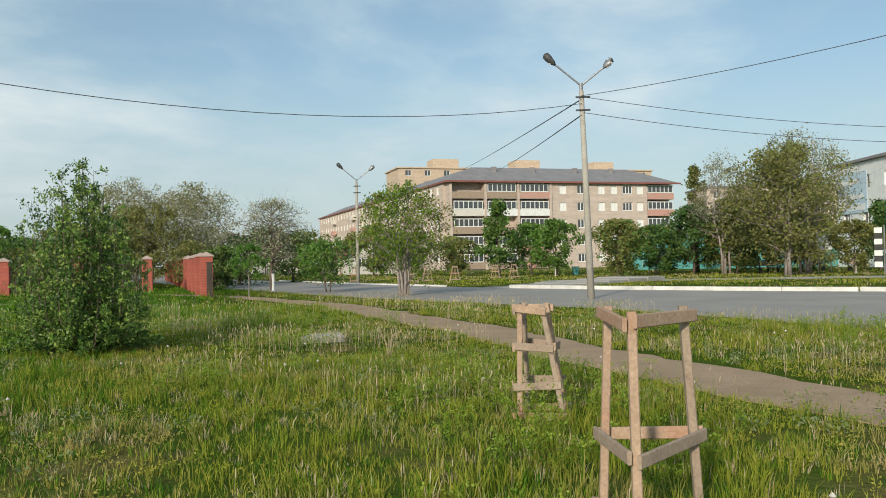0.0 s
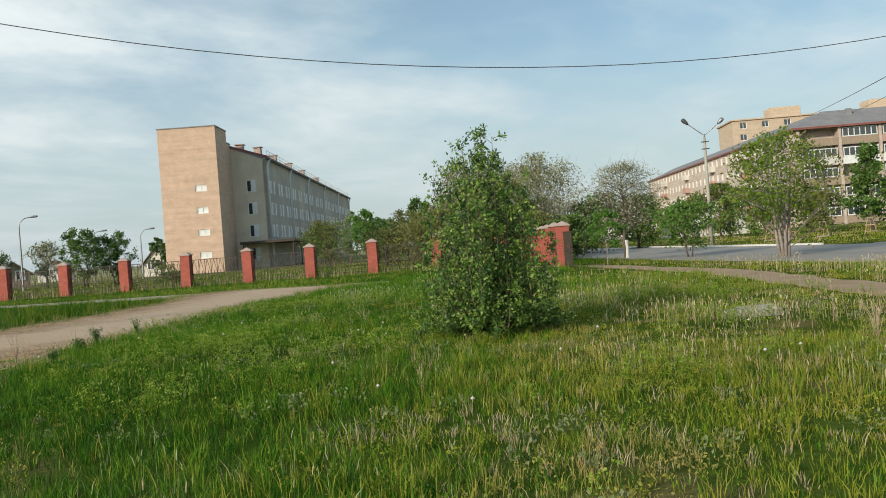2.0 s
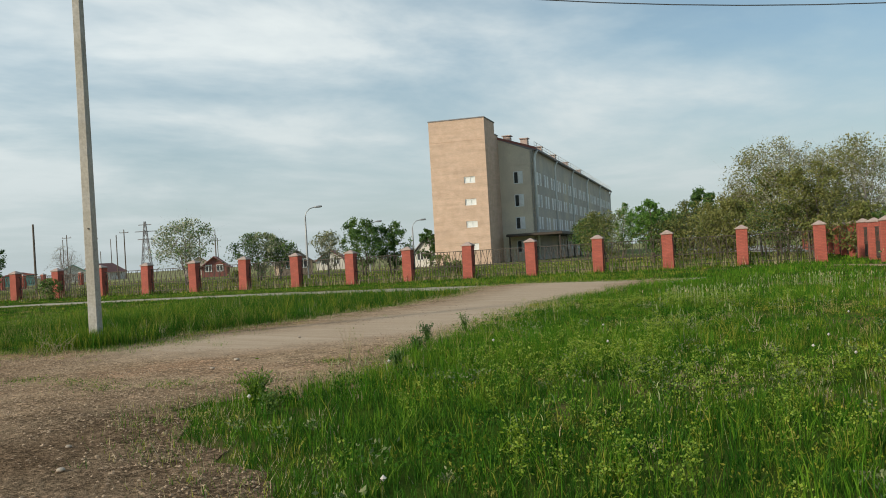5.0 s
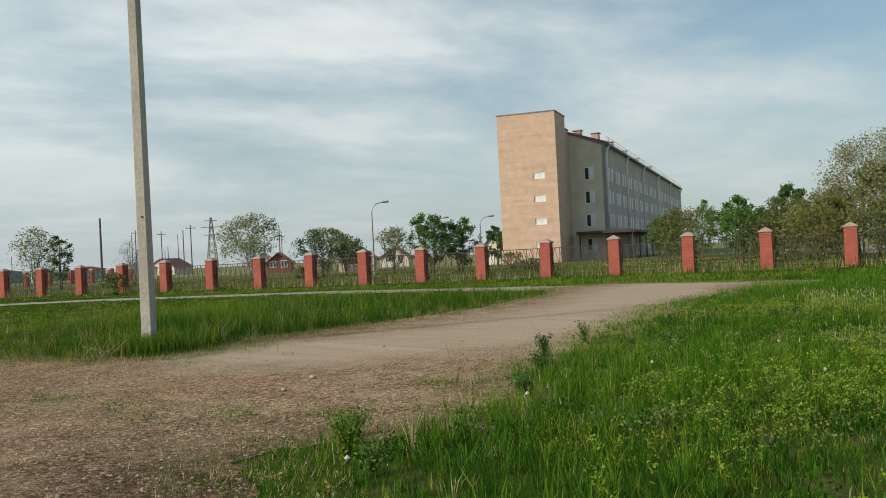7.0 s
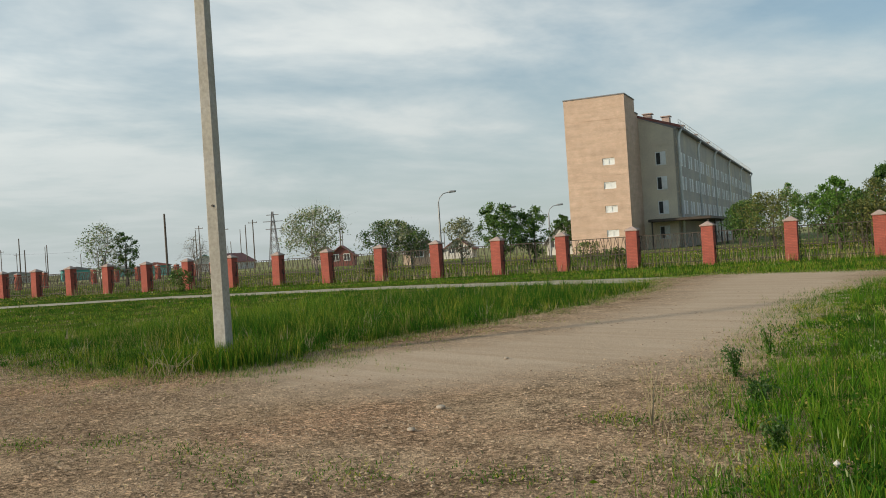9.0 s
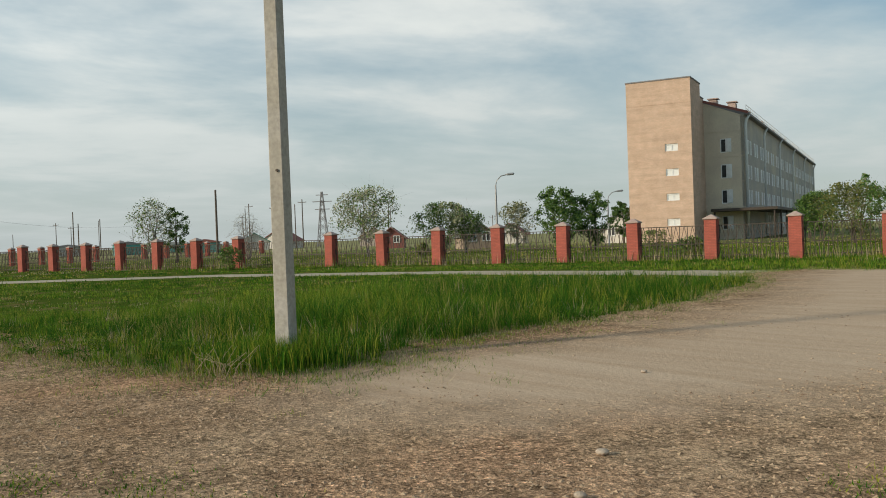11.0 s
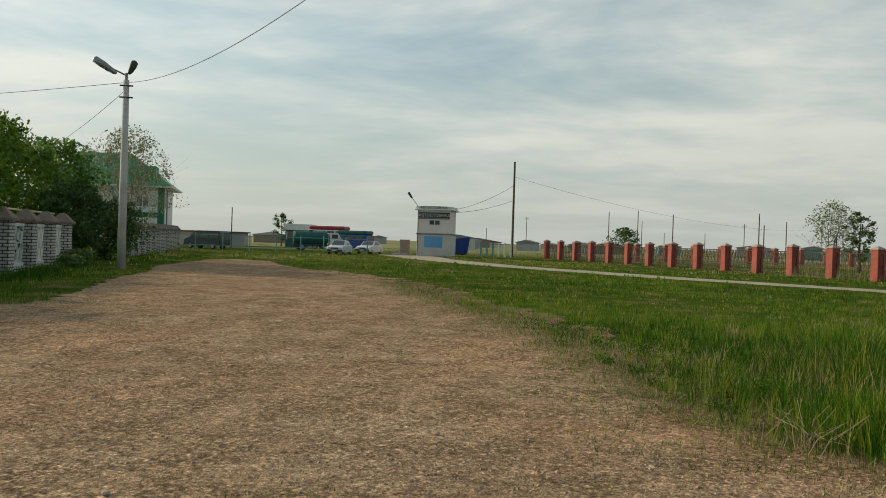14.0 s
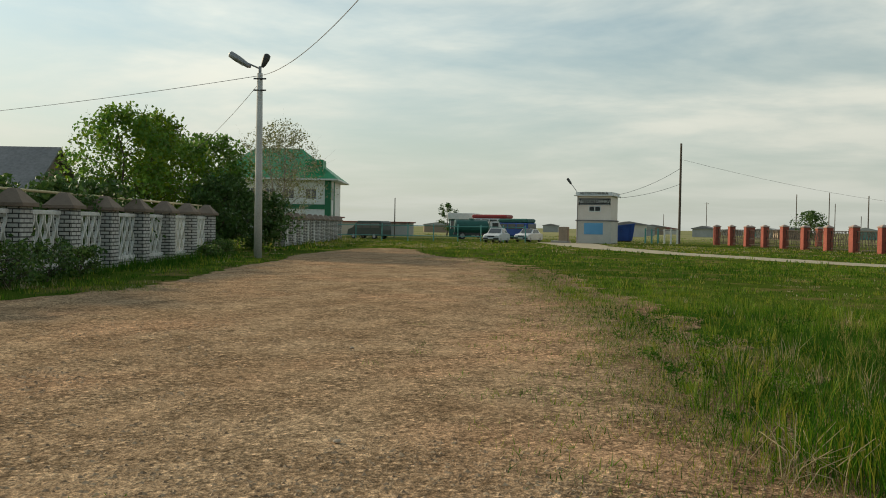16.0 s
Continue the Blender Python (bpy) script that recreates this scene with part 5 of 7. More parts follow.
# inside the fenced yard
for k, (x, y, h, s, mat, mat2, n, size, stems, what) in enumerate((
        (-21.7, 62.9, 7.7, 3.1, "leaf_grey", "leaf_olive", 4200, 0.15, 3, "pale"), (-28.1, 66.9, 8.7, 3.2, "leaf_grey", "leaf_olive", 4400, 0.15, 3, "pale"),
        (-24.0, 60.0, 6.0, 2.4, "leaf_olive", "leaf_rust", 3000, 0.17, 2, "olive"), (-37.1, 64.8, 5.0, 1.6, "leaf_fresh", "leaf", 1600, 0.18, 1, "green"),
        (-40.7, 76.5, 4.4, 2.2, "leaf_dark", "leaf", 1700, 0.22, 2, "green"), (-40.6, 82.0, 6.6, 2.0, "leaf", "leaf_dark", 2000, 0.24, 1, "green"),
        (-35.5, 76.6, 6.0, 2.6, "leaf_rust", "leaf_olive", 2800, 0.2, 2, "rust"), (-32.0, 73.7, 9.0, 2.9, "leaf_grey", "leaf_olive", 3600, 0.16, 3, "pale"),
        (-29.5, 69.5, 7.2, 2.6, "leaf_olive", "leaf", 3400, 0.19, 2, "olive"), (-25.7, 73.6, 8.6, 3.0, "leaf_grey", "leaf_olive", 3800, 0.16, 3, "pale"),
        (-33.0, 68.5, 4.6, 2.4, "leaf_olive", "leaf_rust", 2200, 0.2, 2, "olive"), (-59.9, 94.5, 5.0, 2.6, "leaf_dark", "leaf", 1700, 0.26, 2, "green"),
        (-64.4, 99.9, 4.4, 2.2, "leaf_dark", None, 1300, 0.26, 2, "green"), (-54.0, 90.0, 6.2, 2.0, "leaf_fresh", "leaf_grey", 1800, 0.2, 2, "green"),
        (-47.0, 84.0, 4.8, 2.6, "leaf", "leaf_dark", 1800, 0.24, 2, "green"),
        (-81.5, 53.5, 6.7, 3.0, "leaf_grey", "leaf", 3000, 0.2, 2, "pale"), (-79.1, 60.2, 5.0, 2.9, "leaf", "leaf_grey", 2600, 0.2, 2, "green"),
        (-77.8, 61.9, 4.3, 2.0, "leaf_grey", "leaf", 1600, 0.2, 2, "pale"), (-64.8, 61.5, 5.8, 2.0, "leaf_dark", "leaf", 2400, 0.2, 2, "green"),
        (-64.0, 64.4, 5.2, 2.0, "leaf", "leaf_dark", 2200, 0.2, 2, "green"), (-76.8, 67.7, 5.1, 1.8, "leaf_grey", "leaf_olive", 1500, 0.2, 2, "pale"),
        (-84.3, 92.7, 5.4, 1.5, "leaf_dark", None, 1600, 0.24, 1, "green"), (-97.8, 39.1, 6.6, 2.2, "leaf", "leaf_grey", 1100, 0.2, 3, "pale"),
        (-96.9, 41.2, 5.5, 1.5, "leaf_dark", "leaf", 900, 0.2, 1, "green"), (-99.6, 50.1, 5.2, 1.6, "leaf_grey", None, 160, 0.12, 3, "bare"))):
    label = {"pale": "tall tree with thin silvery foliage inside the yard", "olive": "bushy olive-green tree behind the brick fence", "green": "leafy green tree inside the fenced yard",
             "rust": "shrubby tree with rusty new foliage", "bare": "small leafless tree with thin spreading twigs"}[what]
    tree("yard_tree", x, y, h, s, int(n * (1.35 if what in ("pale", "bare") else 2.5)), size * (1.0 if what in ("pale", "bare") else 0.9), M[mat], M["pale_bark"] if what in ("pale", "bare") else M["bark"], label, "tree", 100 + k, clear=0.14, stems=stems, limbs=16, twigs=12 if what in ("pale", "bare") else 5,
         shape="vase" if what in ("pale", "bare") else "oval", girth=0.15, group="trees in the yard", second=M[mat2] if mat2 else None, scatter=1.05)
for k, (x, y, h, s) in enumerate(((-67.2, 33.0, 1.55, 0.9), (-41.5, 46.9, 1.2, 1.0), (-54.0, 60.0, 1.6, 1.3), (-67.0, 48.5, 1.3, 0.8))):
    tree("low_bush", x, y, h, s, 900, 0.14, M["leaf"], M["bark"], "low green bush beside the brick fence", "bush", 140 + k, clear=0.03, stems=3, limbs=8, twigs=4, shape="round", girth=0.05, second=M["leaf_olive"], scatter=1.6)

# thicket in the yard, between the fence and the long block
inward = BACK.normalized()
for k, (i, back, h, sp, mat) in enumerate(((-2.6, 6.0, 3.4, 2.0, "leaf_rust"), (-1.6, 9.0, 3.8, 2.3, "thicket"), (-0.6, 12.0, 3.6, 2.4, "leaf_olive"), (0.3, 15.5, 3.2, 2.2, "thicket"),
                                         (0.0, 24.0, 5.0, 2.6, "thicket"), (2.0, 28.0, 4.8, 2.8, "thicket"))):
    p = POST0 + STEP * i + inward * back
    tree("yard_bush", p.x, p.y, h, sp, 3000, 0.17, M[mat], M["bark"], "dense tangled bush in the yard behind the fence", "bush", 220 + k, clear=0.03, stems=4, limbs=11, twigs=5, shape="round", girth=0.08, second=M["leaf_olive"], scatter=1.6, group="thicket in the yard")

# by the walled garden and the car park
tree("garden_tree", -59.6, -16.9, 8.0, 3.5, 10500, 0.24, M["leaf_fresh"], M["bark"], "large fresh green garden tree behind the wall", "tree", 150, clear=0.15, stems=3, limbs=16, twigs=6, shape="round", girth=0.2, second=M["weed"], scatter=1.3, group="garden trees")
tree("garden_tree", -64.6, -15.8, 6.9, 3.4, 8500, 0.24, M["leaf_fresh"], M["bark"], "fresh green tree behind the garden wall", "tree", 151, clear=0.15, stems=2, limbs=14, twigs=5, shape="oval", girth=0.16, second=M["leaf"], scatter=1.4, group="garden trees")
tree("garden_tree", -71.2, -14.3, 8.6, 2.6, 4600, 0.15, M["leaf_grey"], M["pale_bark"], "tall thin tree with sparse olive twigs", "tree", 152, clear=0.2, stems=3, limbs=18, twigs=10, shape="vase", girth=0.14, second=M["leaf_rust"], scatter=1.0, group="garden trees")
tree("garden_bush", -60.8, -12.6, 4.3, 2.0, 6500, 0.2, M["leaf_dark"], M["bark"], "dark overgrown bush filling the gap in the wall", "bush", 153, clear=0.02, stems=4, limbs=12, twigs=5, shape="round", girth=0.1, scatter=1.6, group="garden trees")
tree("garden_bush", -65.2, -12.4, 3.5, 2.0, 5200, 0.2, M["leaf_dark"], M["bark"], "dark overgrown bush beside the lamp pole", "bush", 154, clear=0.02, stems=4, limbs=12, twigs=5, shape="round", girth=0.1, scatter=1.6, group="garden trees")
tree("lone_tree", -158.5, -27.1, 5.6, 1.7, 900, 0.3, M["leaf_dark"], M["bark"], "small lone tree beyond the car park", "tree", 155, clear=0.2, limbs=14, twigs=4, shape="oval", scatter=1.3)
tree("lone_bush", -189.6, 33.0, 5.6, 3.2, 1500, 0.4, M["leaf_dark"], M["bark"], "broad dark bush out on the steppe", "bush", 156, clear=0.04, stems=4, limbs=10, twigs=4, shape="round", scatter=1.5)
for k in range(7):
    p = Vector((-37.2, -4.7)) + Vector((-0.963, -0.267)) * (k * 3.2 - 8) + Vector((0.3, -1.9))
    tree("hedge_bush", p.x, p.y, 2.5 + 0.5 * (k % 3), 1.8, 2600, 0.2, M["leaf_dark"], M["bark"], "dark green hedge bush behind the garden wall", "bush", 170 + k, clear=0.03, stems=3, limbs=9, twigs=4, shape="round", girth=0.08, scatter=1.6, group="garden hedge")
for k, (along, out, h, s) in enumerate(((-3.0, 1.4, 1.1, 0.9), (-1.0, 1.3, 1.15, 0.8), (1.2, 1.2, 0.9, 0.7), (15.2, 0.9, 0.6, 0.7), (17.8, 0.8, 0.8, 0.8))):
    p = Vector((-37.2, -4.7)) + Vector((-0.963, -0.267)) * along + Vector((-0.267, 0.963)) * out
    tree("roadside_bush", p.x, p.y, h, s, 1100, 0.10, M["leaf_dark"], M["bark"], "dark weedy bush growing against the lattice wall", "bush", 190 + k, clear=0.03, stems=4, limbs=7, twigs=4, shape="round", girth=0.03, second=M["leaf"], scatter=1.5, group="bushes along the garden wall")


# ---------------- kerb, steps and street furniture ----------------
def along(line, step):
    """Points and headings every step metres along a line."""
    out, pts, left = [], [Vector(p) for p in line], 0.0
    for a, b in zip(pts, pts[1:]):
        d = b - a
        while left < d.length:
            out.append((a + d * (left / d.length), heading(*d)))
            left += step
        left -= d.length
    return out


kerb = thing("kerb", 0, 0, 0, 0, "whitewashed concrete kerb along the far side of the street", "kerb", kind="structure")
stone = Geo().box(0, 2.98, -0.09, 0.09, -0.05, 0.19, 0.015).mesh("kerbstone", M["kerb"])
for p, rz in along([(45.0, 8.0), (15.8, 36.2), (10.7, 39.6), (6.4, 43.0), (2.4, 46.8)], 3.0):
    part("kerbstone", stone, None, kerb, m=pose(p.x, p.y, 0, 0, 0, rz))
for p, rz in along([(-3.0, 53.0), (-9.5, 62.0), (-18.0, 76.0)], 3.0):
    part("kerbstone", stone, None, kerb, m=pose(p.x, p.y, -0.08, 0, 0, rz))

steps = thing("steps", 0.8, 48.8, 0, -38, "low wide concrete steps leading up from the street", "steps", kind="structure")
for k in range(6):
    part("step", Geo().box(-1.9, 1.9, k * 2.4, k * 2.4 + 2.3, 0, 0.05 + 0.05 * k, 0.02), M["paving"], steps)
tagged(sheet("pavement", ragged([(3.0, 60.0), (14.0, 58.0), (40.0, 56.0), (60.0, 60.0), (60.0, 63.0), (40.0, 60.0), (14.0, 62.5), (3.0, 64.0)], 2.0, 0.2), 0.011, M["paving"], "pale paved walk beyond the street verge", "pavement"))

for k, (x, y) in enumerate(((-6.6, 68.5), (-5.3, 69.0), (-3.2, 70.0), (0.0, 76.0), (1.6, 77.0), (-12.5, 70.5), (-11.4, 71.5))):
    tree_guard(x, y, [(-0.4, -0.35), (0.4, -0.35), (0.0, 0.4)], [(-0.16, -0.15), (0.16, -0.15), (0.0, 0.16)], 1.15, (0.12, 0.6, 1.1), "small pale wooden tree guard across the street")

slab = Geo()
slab.loft([[(-0.45 * s, -0.16 * s, z), (0.1 * s, -0.24 * s, z), (0.5 * s, -0.12 * s, z), (0.42 * s, 0.2 * s, z), (-0.2 * s, 0.26 * s, z)] for s, z in ((1.0, -0.02), (1.02, 0.09), (0.9, 0.14))])
o = solo("concrete_slab", slab, M["paving"], "broken pale concrete slab lying in the grass", "slab")
o.matrix_basis = pose(-3.55, 17.8, 0, 3, -3, 8)

for k, (x, y, h) in enumerate(((27.5, 75.6, 1.75),)):
    b = thing("notice_board", x, y, 0, -20, "white notice board on two posts", "notice board")
    part("board", Geo().box(-0.6, 0.6, -0.03, 0.03, 1.75, 3.2, 0.01), M["white"], b)
    for s in (-0.5, 0.5):
        part("post", Geo().tube([(s, 0, -0.05), (s, 0, 1.8)], 0.03, 8), M["zinc"], b)
st = thing("striped_sign", 28.2, 66.8, 0, -22, "black and white striped upright sign board", "sign")
for k in range(7):
    part("stripe", Geo().box(-0.32, 0.22, -0.03, 0.03, 0.5 + k * 0.42, 0.90 + k * 0.42), M["black"] if k % 2 else M["white"], st)
part("post", Geo().tube([(0.35, 0, -0.05), (0.35, 0, 3.6)], 0.05, 8), M["zinc"], st)
for k, (x, y, rz) in enumerate(((29.0, 82.0, 5), (32.0, 80.0, 5), (24.0, 79.0, 0))):
    bn = thing("bench", x, y, 0, rz, "dark park bench under the trees", "bench", "park benches")
    for j in range(3):
        part("slat", Geo().box(-0.9, 0.9, -0.25 + j * 0.18, -0.11 + j * 0.18, 0.43, 0.47, 0.008), M["wood_dark"], bn)
    part("backrest", Geo().box(-0.9, 0.9, 0.30, 0.34, 0.6, 0.95, 0.01), M["wood_dark"], bn)
    for s in (-0.75, 0.75):
        part("leg", Geo().box(s - 0.04, s + 0.04, -0.25, 0.34, 0, 0.43).box(s - 0.04, s + 0.04, 0.27, 0.31, 0.43, 0.95), M["iron"], bn)
tf = thing("site_fence", 15.5, 106.0, 0, 0, "teal green sheet metal fence before the flats", "fence")
for k in range(14):
    part("sheet", Geo().box(k * 2.0, k * 2.0 + 1.97, -0.03 - 0.02 * (k % 2), 0.03, 0.05, 3.6, 0.01), M["teal"], tf)
bn = thing("litter_bin", 7.4, 82.2, 0, 0, "small teal metal litter bin", "bin")
part("drum", Geo().tube([(0, 0, 0.05), (0, 0, 0.75)], [0.3, 0.33], 12), M["teal"], bn)
part("rim", Geo().tube([(0, 0, 0.75), (0, 0, 0.82)], [0.36, 0.36], 12), M["zinc"], bn)

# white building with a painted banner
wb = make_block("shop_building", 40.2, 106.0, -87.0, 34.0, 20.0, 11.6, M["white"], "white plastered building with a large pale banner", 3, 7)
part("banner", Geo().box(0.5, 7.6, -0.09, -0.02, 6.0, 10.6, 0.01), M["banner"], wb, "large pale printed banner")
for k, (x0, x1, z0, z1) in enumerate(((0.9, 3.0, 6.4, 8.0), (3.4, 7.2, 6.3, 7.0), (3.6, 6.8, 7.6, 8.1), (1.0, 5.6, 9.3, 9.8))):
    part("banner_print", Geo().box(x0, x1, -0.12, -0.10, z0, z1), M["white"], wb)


# ---------------- beyond the fence ----------------
def house(name, x, y, rz, w, d, h, rise, wall, roof, label, gable=None):
    b = thing(name, x, y, 0, rz, label, "house", "far houses")
    part("wall", Geo().box(-w / 2, w / 2, -d / 2, d / 2, 0, h), wall, b)
    part("gable", Geo().loft([[(-w / 2, yy, h), (w / 2, yy, h), (0, yy, h + rise)] for yy in (-d / 2 + 0.02, d / 2 - 0.02)]), gable or wall, b)
    e = 0.45
    for s in (-1, 1):
        part("roof", Geo().loft([[(0, yy, h + rise + 0.12), (0, yy, h + rise - 0.02), (s * (w / 2 + e), yy, h - 0.28), (s * (w / 2 + e), yy, h - 0.14)] for yy in (-d / 2 - e, d / 2 + e)]), roof, b)
    win = window_meshes(1.1, 1.2, 1)
    for s in (-1, 1):
        put_window(win, b, pose(s * w * 0.22, -d / 2 - 0.02, 0.9))
    put_window(win, b, pose(w / 2 + 0.02, 0, 0.9, 0, 0, 90))
    return b


house("brick_house", -134.5, 93.5, 50, 4.2, 6.0, 1.7, 1.7, M["rust_roof"], M["rust_roof"], "small red brick house with rusty roof")
house("cottage", -97.0, 79.5, 60, 4.0, 6.0, 1.7, 1.5, M["wood_dark"], M["slate"], "dark wooden cottage with grey roof")
house("cottage", -125.0, 112.0, 40, 5.0, 7.0, 1.7, 1.7, M["offwhite"], M["rust_roof"], "pale cottage with dark red roof")
house("cottage", -200.0, 134.0, 55, 7.0, 8.0, 2.3, 2.2, M["pink_brick"], M["rust_roof"], "distant brick cottage with red roof")
house("cottage", -215.0, 108.0, 65, 7.0, 9.0, 2.2, 2.0, M["offwhite"], M["teal"], "distant cottage with blue-green roof")
house("cottage", -232.0, 125.0, 30, 8.0, 9.0, 2.2, 2.2, M["offwhite"], M["rust_roof"], "distant cottage with red roof")
house("cottage", -88.5, 98.0, 20, 4.0, 5.0, 1.6, 2.4, M["offwhite"], M["zinc"], "small white gabled hut")
house("cottage", -18.0, 118.0, 30, 8.0, 9.0, 2.4, 2.4, M["offwhite"], M["rust_roof"], "white cottage with red roof beyond the trees")


def bent_lamp(x, y, h, rz, label):
    b = thing("street_lamp", x, y, 0, rz, label, "street lamp", "yard lamps")
    part("pole", Geo().tube([(0, 0, -0.1), (0, 0, h * 0.55), (0, 0, h - 0.9)], [0.11, 0.09, 0.07], 8), M["zinc"], b)
    part("arm", Geo().tube([(0, 0, h - 0.95), (0.12, 0, h - 0.5), (0.5, 0, h - 0.12), (1.0, 0, h - 0.02)], 0.045, 6), M["zinc"], b)
    part("lamp_head", Geo().tube([(0.9, 0, h), (1.1, 0, h), (1.6, 0, h + 0.03), (1.7, 0, h + 0.03)], [0.03, 0.10, 0.11, 0.04], 8), M["zinc"], b)


bent_lamp(-71.5, 60.3, 6.9, 40, "bent steel yard lamp")
bent_lamp(-77.6, 82.2, 5.9, 40, "bent steel yard lamp near the block")
bent_lamp(-81.5, 78.6, 6.0, 40, "bent steel yard lamp among trees")


def plain_pole(x, y, h, label, r=0.1, arm=0.0):
    b = thing("power_pole", x, y, 0, 40, label, "utility pole", "distant poles")
    part("pole", Geo().tube([(0, 0, -0.1), (0, 0, h)], [r, r * 0.75], 8), M["bark"], b)
    if arm:
        part("crossarm", Geo().box(-arm / 2, arm / 2, -0.06, 0.06, h - 0.9, h - 0.75), M["bark"], b)
        for s in (-arm / 2 + 0.1, arm / 2 - 0.1):
            part("insulator", Geo().tube([(s, 0, h - 0.75), (s, 0, h - 0.5)], 0.06, 6), M["slate"], b)


plain_pole(-89.9, 42.3, 6.7, "dark wooden pole inside the yard", 0.12)
plain_pole(-121.85, 10.67, 11.4, "tall wooden power pole beside the car park", 0.15)
plain_pole(-122.8, -23.9, 5.0, "short steel pole at the car park", 0.08)
plain_pole(-220.5, 125.2, 13.0, "distant power pole with crossarm", 0.18, 2.4)
plain_pole(-215.0, 140.0, 10.0, "distant power pole with crossarm", 0.16, 2.0)
rng_p = np.random.default_rng(5)
for k in range(34):
    a = radians(rng_p.uniform(-2, 42))
    d = rng_p.uniform(230, 420)
    plain_pole(-16 - d * math.cos(a), 9 + d * math.sin(a), rng_p.uniform(8.0, 15.0), "thin distant pole on the steppe", 0.16, 2.4 if k % 3 == 0 else 0.0)


def pylon(x, y, h):
    b = thing("pylon", x, y, 0, 45, "distant steel lattice power pylon", "pylon")
    w = 1.5
    legs = [(sx * w, sy * w) for sx, sy in ((-1, -1), (1, -1), (1, 1), (-1, 1))]
    for lx, ly in legs:
        part("leg", Geo().beam((lx, ly, 0), (lx * 0.12, ly * 0.12, h), 0.18, 0.18, 0.01), M["slate"], b)
    br = Geo()
    for k in range(7):
        z0, z1 = h * k / 7, h * (k + 1) / 7
        f0, f1 = 1 - 0.88 * k / 7, 1 - 0.88 * (k + 1) / 7
        for i in range(4):
            (ax, ay), (bx, by) = legs[i], legs[(i + 1) % 4]
            br.beam((ax * f0, ay * f0, z0), (bx * f1, by * f1, z1), 0.1, 0.1, 0.005)
            br.beam((bx * f0, by * f0, z0), (ax * f1, ay * f1, z1), 0.1, 0.1, 0.005)
    tagged(part("bracing", br, M["slate"], b), kind="stuff")
    for z, a in ((h * 0.68, 2.2), (h * 0.82, 2.9), (h * 0.94, 1.8)):
        part("crossarm", Geo().beam((-a, 0, z), (a, 0, z), 0.2, 0.22, 0.01), M["slate"], b)


pylon(-235.0, 140.0, 16.0)


house("far_house", -38.0, 148.0, 20, 8.0, 8.0, 3.0, 2.6, M["offwhite"], M["rose_panel"], "small white house with a faded red roof")


# ---------------- garden wall with lattice panels ----------------
WALL0, WALL_DIR = Vector((-37.2, -4.7)), Vector((-0.963, -0.267))


def make_wall():
    pier = Geo().box(-0.34, 0.34, -0.34, 0.34, -0.05, 1.86, 0.01).mesh("pier", M["silicate"])
    cap = Geo()
    cap.box(-0.46, 0.46, -0.46, 0.46, 1.86, 1.98, 0.015)
    cap.loft([[(-0.42, -0.42, 1.98), (0.42, -0.42, 1.98), (0.42, 0.42, 1.98), (-0.42, 0.42, 1.98)], [(-0.1, -0.1, 2.34), (0.1, -0.1, 2.34), (0.1, 0.1, 2.34), (-0.1, 0.1, 2.34)]])
    cap = cap.mesh("cap", M["brown_cap"])
    span = 3.0 - 0.72
    rail = Geo().box(0, span, -0.06, 0.06, 0, 0.12, 0.01).mesh("rail", M["lattice"])
    bar = Geo()
    pts = [(0.075 * math.sin(z * 9.0), 0, z) for z in np.linspace(0.32, 1.72, 12)]
    bar.loft([[(x - 0.03, -0.04, z), (x + 0.03, -0.04, z), (x + 0.03, 0.04, z), (x - 0.03, 0.04, z)] for x, _, z in pts])
    bar = bar.mesh("bar", M["lattice"])
    plinth = Geo().box(0, span, -0.12, 0.12, -0.05, 0.22, 0.01).mesh("plinth", M["silicate"])
    for first, count in ((-4, 10), (12, 10)):
        p0 = WALL0 + WALL_DIR * 3.0 * first
        w = thing("garden_wall", p0.x, p0.y, 0, heading(*WALL_DIR), "garden wall of grey brick piers and whitewashed concrete lattice", "wall", "garden walls")
        for k in range(count + 1):
            q = part("pier", pier, None, w, m=pose(k * 3.0, 0, 0, 0, 0, 0))
            part("cap", cap, None, q)
            if k < count:
                f = part("lattice_panel", rail, None, w, m=pose(k * 3.0 + 0.36, 0, 1.68))
                part("rail", rail, None, w, m=pose(k * 3.0 + 0.36, 0, 0.22))
                part("plinth", plinth, None, w, m=pose(k * 3.0 + 0.36, 0, 0))
                for j in range(9):
                    part("bar", bar, None, w, m=pose(k * 3.0 + 0.36 + span * (j + 0.5) / 9, 0, 0, 0, 0, 180 * (j % 2)))


make_wall()
gp = thing("gas_pipe", WALL0.x, WALL0.y - 0.9, 0, heading(*WALL_DIR), "yellowed gas pipe on posts behind the garden wall", "pipe")
part("pipe", Geo().tube([(-12, 0, 2.36), (4, 0, 2.37), (20, 0, 2.34)], 0.04, 8), M["yellow"], gp, smooth=True)
for k in range(9):
    part("post", Geo().tube([(-11 + k * 3.8, 0, -0.05), (-11 + k * 3.8, 0, 2.33)], 0.04, 8), M["yellow"], gp)

house("garden_house", -59.7, -27.7, 197, 6.4, 9.0, 3.1, 2.5, M["offwhite"], M["slate"], "low house with grey slate roof and dark wooden gable", M["wood_dark"])
plain_pole(-68.0, -24.0, 6.8, "wooden pole behind the garden house", 0.1, 1.6)


